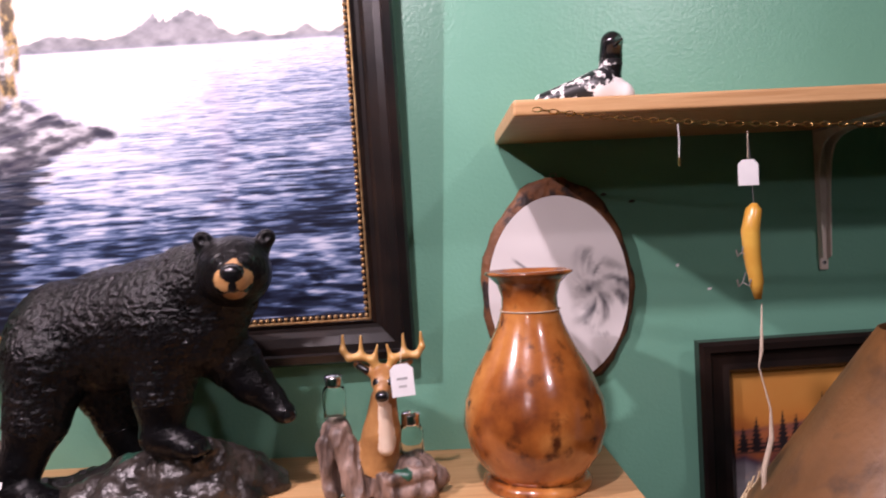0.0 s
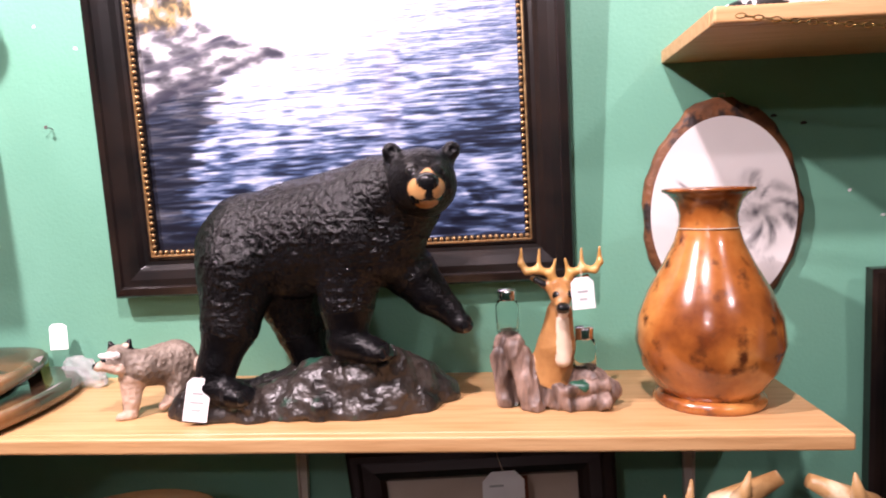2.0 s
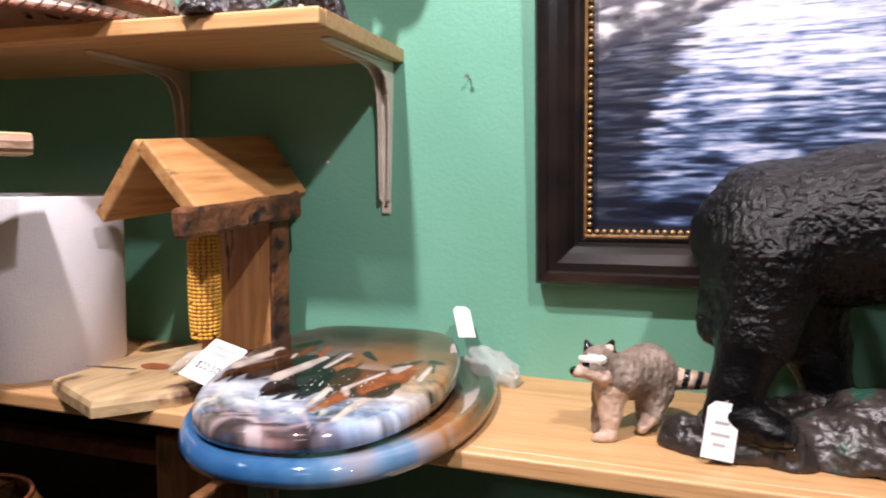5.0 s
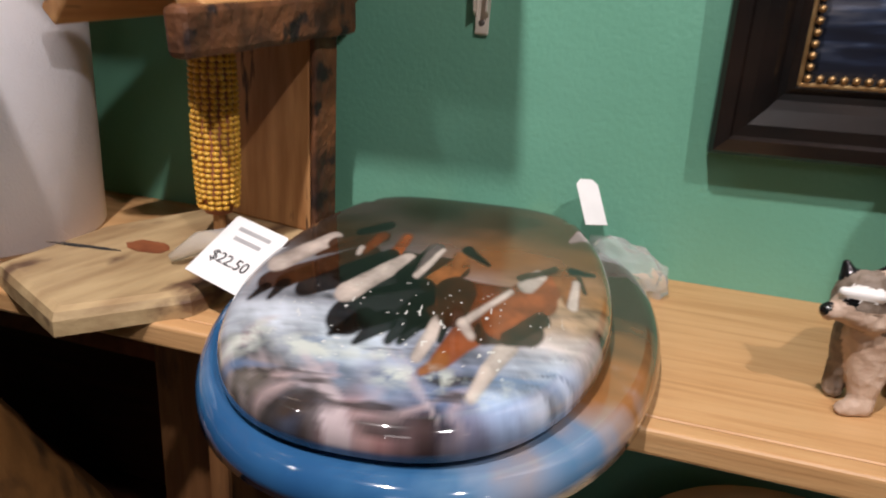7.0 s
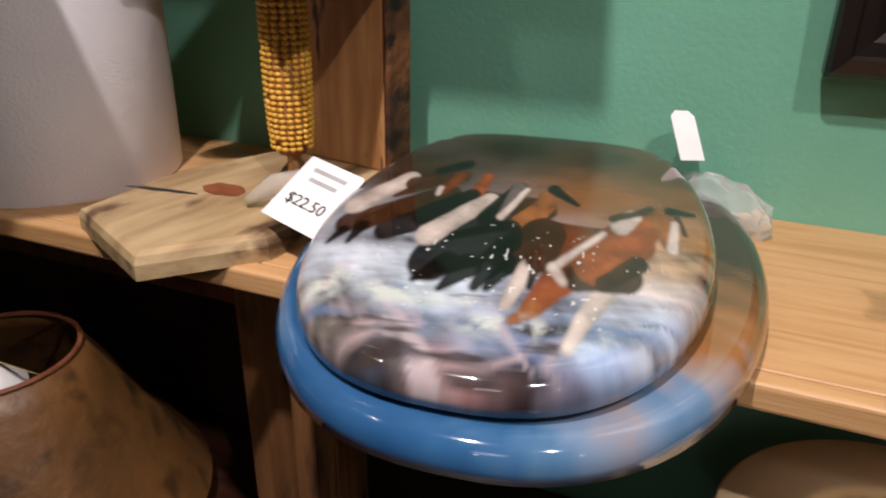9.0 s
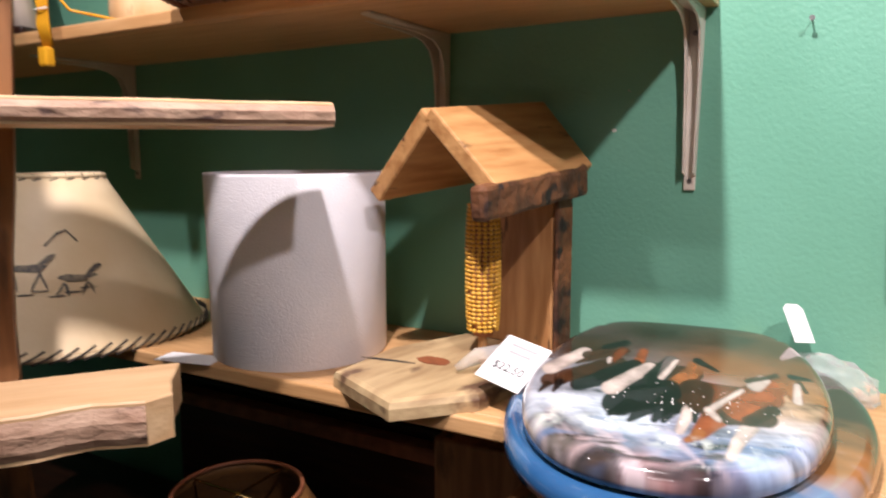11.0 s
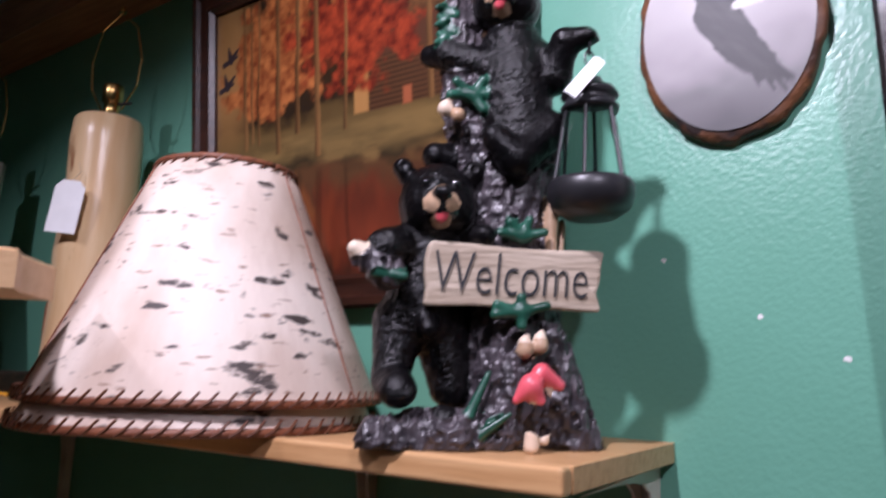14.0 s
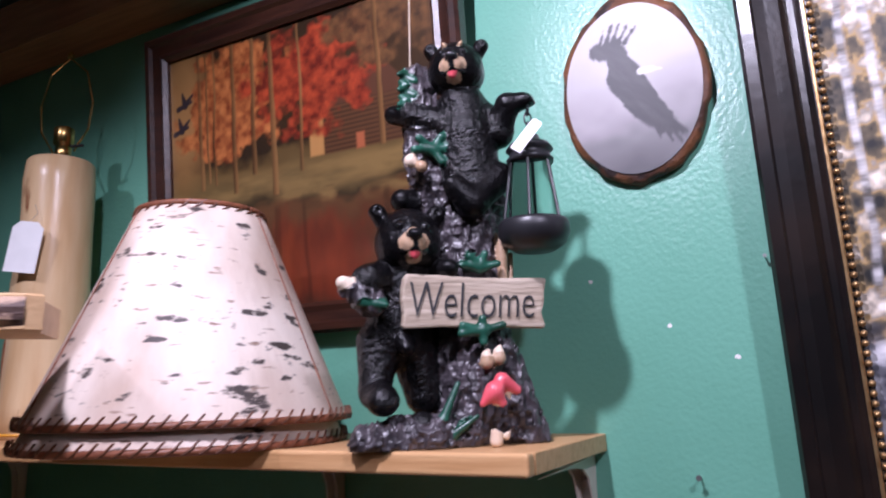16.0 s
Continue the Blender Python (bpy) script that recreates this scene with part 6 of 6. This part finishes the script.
leaves += [limb(0.005, -0.046, 0.182, 0.004, 0.005 + 0.02 * math.cos(a), -0.05, 0.182 + 0.015 * math.sin(a), 0.004, 5) for a in (0.3, 1.3, 2.2, 3.0)] + [limb(0.0, -0.064, 0.114, 0.004, 0.024 * math.cos(a), -0.066, 0.114 + 0.012 * math.sin(a), 0.0042, 5) for a in (0.5, 1.6, 2.7, 3.4, 4.7)]
low_bits = [ball(0.003, -0.064, 0.082, 0.0068, 2), ball(0.017, -0.062, 0.086, 0.0068, 2), limb(0.003, -0.064, 0.09, 0.0052, 0.004, -0.064, 0.093, 0.003, 6), limb(0.017, -0.062, 0.094, 0.0052, 0.018, -0.062, 0.097, 0.003, 6), limb(0.006, -0.074, 0.006, 0.0065, 0.008, -0.076, 0.04, 0.005, 6), limb(0.018, -0.07, 0.01, 0.004, 0.02, -0.072, 0.05, 0.0035, 6),
            limb(-0.008, -0.079, 0.042, 0.0035, 0.004, -0.079, 0.054, 0.009, 4), limb(0.004, -0.079, 0.052, 0.009, 0.012, -0.08, 0.042, 0.004, 4), limb(0.014, -0.075, 0.064, 0.008, 0.03, -0.074, 0.054, 0.0045, 4),
            limb(-0.05, -0.058, 0.012, 0.006, -0.026, -0.056, 0.062, 0.0025, 5), limb(-0.04, -0.06, 0.008, 0.005, -0.01, -0.066, 0.03, 0.002, 5), limb(0.034, -0.04, 0.172, 0.0045, 0.036, -0.034, 0.215, 0.0075, 2), limb(0.044, -0.036, 0.172, 0.003, 0.047, -0.032, 0.2, 0.003, 2)]
board = bmesh.new()
box_into(board, -0.081, 0.073, -0.058, -0.046, 0.118, 0.171, 0.003)
bmesh.ops.subdivide_edges(board, edges=list(board.edges), cuts=3, use_grid_fill=True)
for v in board.verts:
    v.co.z += 0.0022 * noise.noise(v.co * 60)
    v.co.x += (0.006 if abs(v.co.x + 0.004) > 0.07 else 0.001) * noise.noise(Vector((v.co.x * 20, 0, v.co.z * 150)))
word = letters("Welcome", 0.045, 0.0008, -0.0007)
bmesh.ops.transform(word, matrix=pose(-0.007, -0.0592, 0.144, 90, 0, 0) @ Matrix(((0.77, 0.1, 0, 0), (0, 1.2, 0, 0), (0, 0, 1, 0), (0, 0, 0, 1))), verts=word.verts)
WELCOME = pose(-0.505, 1.012, TOP, 0, 0, 43.3)
statue("welcome_bear_statue", sculpt("welcome_bear_statue", trunk + climber + climber_legs + cub + cub_low + leaves + low_bits, [M_FUR, M_BARKGREY, M_CUB_TAN, M_NOSE, M_RED, M_LEAF, M_CREAM, M_FUR_SMOOTH], 0.0014, 0.0018, [[(0.0007, (190, 190, 120), 1), (0.0005, (360, 360, 260))], [(0.0036, (120, 120, 80), 1), (0.0016, (260, 260, 190), 1)], [], [], [], [], [], [(0.0004, (300, 300, 220))]], 0.0004, [(board, 8), (word, 9)]), WELCOME, "resin statue of two black bears with a welcome sign", "statue")
bpy.data.objects["welcome_bear_statue"].data.materials.append(M_SIGN)
bpy.data.objects["welcome_bear_statue"].data.materials.append(M_INK)

lan = thing("hanging_lantern", WELCOME @ pose(0.0615, -0.066, 0.198), "small black lantern with glass sides hanging from the bear's paw", "lantern")
part("base", lathe([(0.0, 0.0), (0.022, 0.0), (0.034, 0.008), (0.0385, 0.018), (0.0385, 0.028), (0.036, 0.032), (0.0, 0.034)], 32), M_BLACK_METAL, lan, smooth=True)
part("glass", lathe([(0.031, 0.033), (0.0205, 0.098), (0.0195, 0.098), (0.030, 0.033)], 32), M_GLASS, lan, "clear glass sides", True)
for i in range(6):
    a = i / 6 * math.tau
    part("post", tube([(0.033 * math.cos(a), 0.033 * math.sin(a), 0.032), (0.022 * math.cos(a), 0.022 * math.sin(a), 0.1)], 0.0017, 6), M_BLACK_METAL, lan)
part("cap", lathe([(0.0, 0.097), (0.025, 0.097), (0.026, 0.101), (0.0225, 0.104), (0.0225, 0.110), (0.026, 0.112), (0.022, 0.118), (0.013, 0.122), (0.011, 0.128), (0.0, 0.13)], 32), M_BLACK_METAL, lan, smooth=True)
for i in range(3):
    part("chain_link", tube([(0.0045 * math.cos(a) * (1 if i % 2 else 0.2), 0.0045 * math.cos(a) * (0.2 if i % 2 else 1), 0.138 + 0.011 * i + 0.0075 * math.sin(a)) for a in (k / 12 * math.tau for k in range(13))], 0.0011, 5), M_BLACK_METAL, lan)
tag(WELCOME @ pose(0.047, -0.094, 0.316, 70, 35, -20), 0.012, 0.05, [], "narrow white tag hanging on the lantern")

# ---- right upper shelf ----
RTOP = 1.607
loon = [limb(0.80, 1.0, RTOP + 0.012, 0.014, 0.875, 1.0, RTOP + 0.03, 0.024, 0), limb(0.875, 1.0, RTOP + 0.025, 0.024, 0.905, 1.0, RTOP + 0.018, 0.02, 1), limb(0.893, 1.0, RTOP + 0.04, 0.014, 0.895, 1.0, RTOP + 0.068, 0.0125, 2), ball(0.894, 1.0, RTOP + 0.06, 0.0135, 0),
        limb(0.894, 0.998, RTOP + 0.075, 0.0145, 0.894, 0.99, RTOP + 0.088, 0.015, 2), limb(0.896, 0.98, RTOP + 0.086, 0.006, 0.898, 0.955, RTOP + 0.083, 0.002, 2)]
statue("loon_figurine", sculpt("loon_figurine", loon, [M_CHECK, M_CHALK, M_NOSE], 0.0016, 0.003, [], RTOP + 0.0004), (-0.032, 0, 0), "black and white checked loon figurine on the shelf", "figurine")
chain = thing("brass_chain", (0.742, 0.888, 1.592), "fine brass chain strung along the shelf front", "chain")
bm = tube([(0.006 * math.cos(a), 0, 0.0028 * math.sin(a)) for a in (k / 10 * math.tau for k in range(11))], 0.0009, 4)
link = part("link", bm, M_BRASS, chain)
for i in range(1, 80):
    o = link.copy()
    scene.collection.objects.link(o)
    o.parent = chain
    x = 0.0098 * i
    o.location = (x, -0.03 * min(1, x / 0.4), -0.052 * (1 - math.exp(-x / 0.28)))
    o.rotation_euler = (math.pi / 2 * (i % 2) + 0.4, 0.12, 0)
lure = thing("fishing_lure", (0.982, 0.858, 1.355), "yellow wooden fishing lure with treble hooks on a tagged line", "lure")
part("lure_body", tube([(0.004, 0, 0.0), (0.003, 0, 0.02), (-0.001, 0, 0.05), (-0.002, 0, 0.08), (0.003, 0, 0.105), (0.004, 0, 0.112)], [0.004, 0.008, 0.0095, 0.0105, 0.009, 0.003], 14), mat("yellow_lure", (0.62, 0.36, 0.06), (0.52, 0.24, 0.03), 0.25, scale=20), lure, smooth=True)
for z in (0.02, 0.055):
    bm = bmesh.new()
    for s in (-1, 1):
        tube_into(bm, [(-0.009, 0, z + 0.012), (-0.013, 0, z), (-0.013 + s * 0.006, -0.003, z - 0.004), (-0.013 + s * 0.008, -0.004, z + 0.004)], 0.0009, 5)
    part("treble_hook", bm, M_NAIL, lure)
part("line", tube([(0.003, 0, 0.112), (0.002, 0, 0.15), (-0.001, 0, 0.19)], 0.0005, 4), M_NAIL, lure)
tag(pose(0.980, 0.858, 1.503, 90, 0, 2), 0.024, 0.03, [], "small white tag on the lure line", [(0, 0.015, 0), (0, 0.03, 0.001), (0, 0.048, 0.002)])
spin = thing("lure_leader", (0.905, 0.872, 1.525), "thin leader with a tiny swivel hanging from the chain", "leader")
part("leader_line", tube([(0, 0, 0.0), (0.001, 0, 0.02), (0, 0, 0.04)], 0.0006, 4), M_CHALK, spin)
part("swivel", tube([(0, 0, -0.01), (0, 0, 0.0)], 0.0018, 6), M_BRASS, spin)
snake = thing("soft_lure", (0.985, 0.86, 1.115), "pale twisted soft bait hanging below the wooden lure", "lure")
part("cord", tube([(0.006, 0.0, 0.235), (0.004, 0, 0.18), (0.0, 0, 0.16), (0.012, 0, 0.11), (0.012, 0, 0.075), (0.002, 0, 0.04), (0.0, 0, 0.01), (0.004, 0, 0.0)], [0.0005, 0.0022, 0.0008, 0.0012, 0.003, 0.0032, 0.0028, 0.001], 8), M_STRING, snake, smooth=True)

# ---- lamp with a brown hide shade ----
low_table = thing("display_table", (0.0, 0.88, 0.0), "low dark wooden display table under the oak shelf", "table")
part("top", box(-1.9, 1.75, -0.26, 0.27, 0.66, 0.70, 0.004), M_DARKWOOD, low_table)
for x in (-1.8, -0.1, 1.65):
    for y in (-0.22, 0.22):
        part("leg", box(x - 0.03, x + 0.03, y - 0.03, y + 0.03, 0, 0.66, 0.003), M_DARKWOOD, low_table)
hl = thing("hide_lamp", (1.165, 0.80, 0.70), "table lamp with a brown mottled hide cone shade", "lamp")
prof = [(0.215 - 0.15 * i / 8, 0.395 + 0.225 * i / 8) for i in range(9)]
part("shade", lathe(prof + [(r - 0.0015, z) for r, z in prof[::-1]] + [prof[0]], 64), M_BROWNSHADE, hl, "mottled brown hide", True)
part("shade_rim", tube(ring_pts(0.215, 0.397, 60), 0.003, 8), M_HIDE, hl)
bm = bmesh.new()
for i in range(60):
    a = i / 60 * math.tau
    tube_into(bm, [(0.2165 * math.cos(a), 0.2165 * math.sin(a), 0.392), (0.207 * math.cos(a + 0.03), 0.207 * math.sin(a + 0.03), 0.418)], 0.0013, 5)
part("stitches", bm, M_HIDE, hl)
part("stem", lathe([(0.0, 0.0), (0.07, 0.0), (0.065, 0.02), (0.03, 0.04), (0.022, 0.2), (0.026, 0.36), (0.012, 0.4), (0.0, 0.6)], 24), M_PLANK, hl, smooth=True)

# ---- under the shelf ----
def antler(name, base, turn, flip):
    ob = thing(name, pose(*base, 0, 0, turn), "brown deer antler with pale tines", "antler", "antlers")
    s = -1 if flip else 1
    bm = bmesh.new()
    tube_into(bm, [(0, 0, 0), (s * 0.04, 0, 0.16), (s * 0.055, -0.005, 0.25), (s * 0.02, -0.01, 0.31), (-s * 0.05, -0.015, 0.345)], [0.02, 0.019, 0.021, 0.019, 0.009], 12)
    for a, b, c in (((s * 0.05, -0.005, 0.23), (s * 0.085, -0.02, 0.27), (s * 0.095, -0.025, 0.335)), ((s * 0.055, -0.01, 0.27), (s * 0.065, -0.02, 0.31), (s * 0.06, -0.02, 0.35)), ((s * 0.01, -0.015, 0.31), (s * 0.0, -0.03, 0.335), (-s * 0.005, -0.03, 0.36)), ((s * 0.03, 0, 0.15), (s * 0.08, -0.02, 0.18), (s * 0.1, -0.025, 0.23))):
        tube_into(bm, [a, b, c], [0.013, 0.008, 0.0015], 9)
    for v in bm.verts:
        v.co += Vector((noise.noise(v.co * 60), noise.noise(v.co * 60 + Vector((9, 0, 0))), 0)) * 0.002
    part("beam", bm, M_ANTLER_BROWN, ob, smooth=True)


antler("antler", (0.86, 0.875, 0.70), 0, False)
antler("antler", (0.73, 0.88, 0.70), 8, True)
under = thing("framed_picture", pose(0.43, 1.10, 0.70, 8, 0, 0) @ pose(0, 0, 0, 0, -3, 0), "dark framed cream mounted picture leaning under the shelf", "picture")
frame_sides(under, 0.40, 0.33, [(u * 1.2, v) for u, v in AUTUMN_PROFILE], M_FRAME)
part("print", flat([(-0.15, 0.05), (0.15, 0.05), (0.15, 0.28), (-0.15, 0.28)], 0.006), mat("cream_mount", (0.55, 0.48, 0.40), (0.46, 0.38, 0.3), 0.6, scale=9), under)
part("panel", flats([[(0.03, 0.19), (0.07, 0.19), (0.07, 0.27), (0.03, 0.27)]], 0.0068), M_LEATHER, under)
tag(pose(0.45, 0.985, 0.985, 85, 0, 10), 0.06, 0.04, [(0.02, -0.01, 0.0, 0.003)], "white card tag on the leaning picture", [(0.0, 0.02, 0), (-0.006, 0.04, -0.01), (0.0, 0.06, -0.03)])

amber = thing("glass_shade_lamp", (-0.93, 0.86, 0.70), "low lamp with a brown hide shade open at the top", "lamp")
prof = [(0.20 - 0.115 * i / 8, 0.03 + 0.205 * i / 8) for i in range(9)]
part("shade", lathe(prof + [(r - 0.0015, z) for r, z in prof[::-1]] + [prof[0]], 64), M_BROWNSHADE, amber, "brown hide shade", True)
part("shade_rim", tube(ring_pts(0.085, 0.235, 48), 0.003, 8), M_LEATHER, amber)
part("stem", lathe([(0.0, 0.0), (0.06, 0.0), (0.05, 0.02), (0.018, 0.03), (0.018, 0.13), (0.0, 0.13)], 20), M_PLANK, amber, smooth=True)
bm = lathe([(0.0, 0.14), (0.012, 0.14), (0.014, 0.16), (0.027, 0.185), (0.027, 0.2), (0.0, 0.222)], 20)
part("bulb", bm, M_CHALK, amber, "white glass bulb", True)
part("spider", tube_into(tube([(-0.085, 0, 0.228), (0.085, 0, 0.228)], 0.002, 6), [(0, -0.085, 0.228), (0, 0.085, 0.228)], 0.002, 6), M_BRASS, amber)
pot = thing("cream_pot", (-0.072, 0.905, 0.70), "cream wide-rimmed pot standing under the oak shelf", "pot")
part("body", lathe([(0.0, 0.0), (0.09, 0.0), (0.098, 0.08), (0.09, 0.225), (0.092, 0.238), (0.085, 0.238), (0.082, 0.03), (0.0, 0.02)], 56), M_HIDE, pot, smooth=True)
part("brim", lathe([(0.0925, 0.239), (0.14, 0.246), (0.144, 0.25), (0.14, 0.254), (0.092, 0.25), (0.087, 0.239), (0.0925, 0.239)], 56), M_HIDE, pot, "broad flat cream rim", True)
post = thing("wooden_post", (-0.61, 0.96, 0.70), "reddish pine board post standing under the shelf", "post")
part("board", box(-0.065, 0.065, -0.015, 0.015, 0.0, 0.33, 0.004), M_PLANK, post)
part("side_board", box(0.055, 0.075, -0.10, -0.016, 0.0, 0.30, 0.004), M_PLANK, post)
paddle = thing("wooden_paddle", pose(-1.0, 1.12, 0.70, 0, 0, 0), "long dark red wooden board leaning on the wall", "board")
part("blade", box(-0.35, 0.28, -0.015, 0.015, 0.0, 0.26, 0.006), M_DARKWOOD, paddle)
part("ledge", box(-0.35, 0.28, -0.05, -0.0155, 0.22, 0.245, 0.004), M_LEATHER, paddle)


# ---- nails and marks on the wall ----
def nail(x, z, size=1.0):
    ob = thing("nail", (x, WALL, z), "small steel nail in the green wall", "nail", "wall nails")
    part("shank", tube([(0, 0.0, 0), (0, -0.016 * size, 0.001)], 0.0013 * size, 6), M_NAIL, ob)
    part("head", tube([(0, -0.016 * size, 0.001), (0, -0.0175 * size, 0.001)], 0.0032 * size, 10), M_NAIL, ob)


nail(-0.292, 1.53)
nail(-0.2, 1.768, 0.7)
nail(-0.50, 1.46, 0.4)
for i, (x, z) in enumerate(((-0.52, 1.41), (1.0, 1.38), (1.05, 1.34), (-0.40, 1.76), (-0.31, 1.70), (-0.24, 1.66))):
    solid("wall_chip", slab_bm(blob(0, 0, 0.003, 0.0025, 9, 0.3, i), 0, 0.0006), M_CHALK, pose(x, WALL, z, 90, 0, 0), "tiny white chip in the green paint", "chip", "paint chips")
for x, z in ((0.885, 1.50), (0.93, 1.487)):
    solid("wall_hole", slab_bm(blob(0, 0, 0.006, 0.0025, 9, 0.3, 4), 0, 0.0006), M_INK, pose(x, WALL, z, 90, 0, 0), "small dark hole in the green wall", "hole", "wall holes")
hook = thing("hanging_string", (-0.545, 0.975, 2.0), "pale string hanging from the ceiling", "string")
part("string", tube([(0, 0, 0.0), (0.001, 0.0, 0.2), (0.0, 0.0, 0.5)], 0.0011, 5), M_STRING, hook)
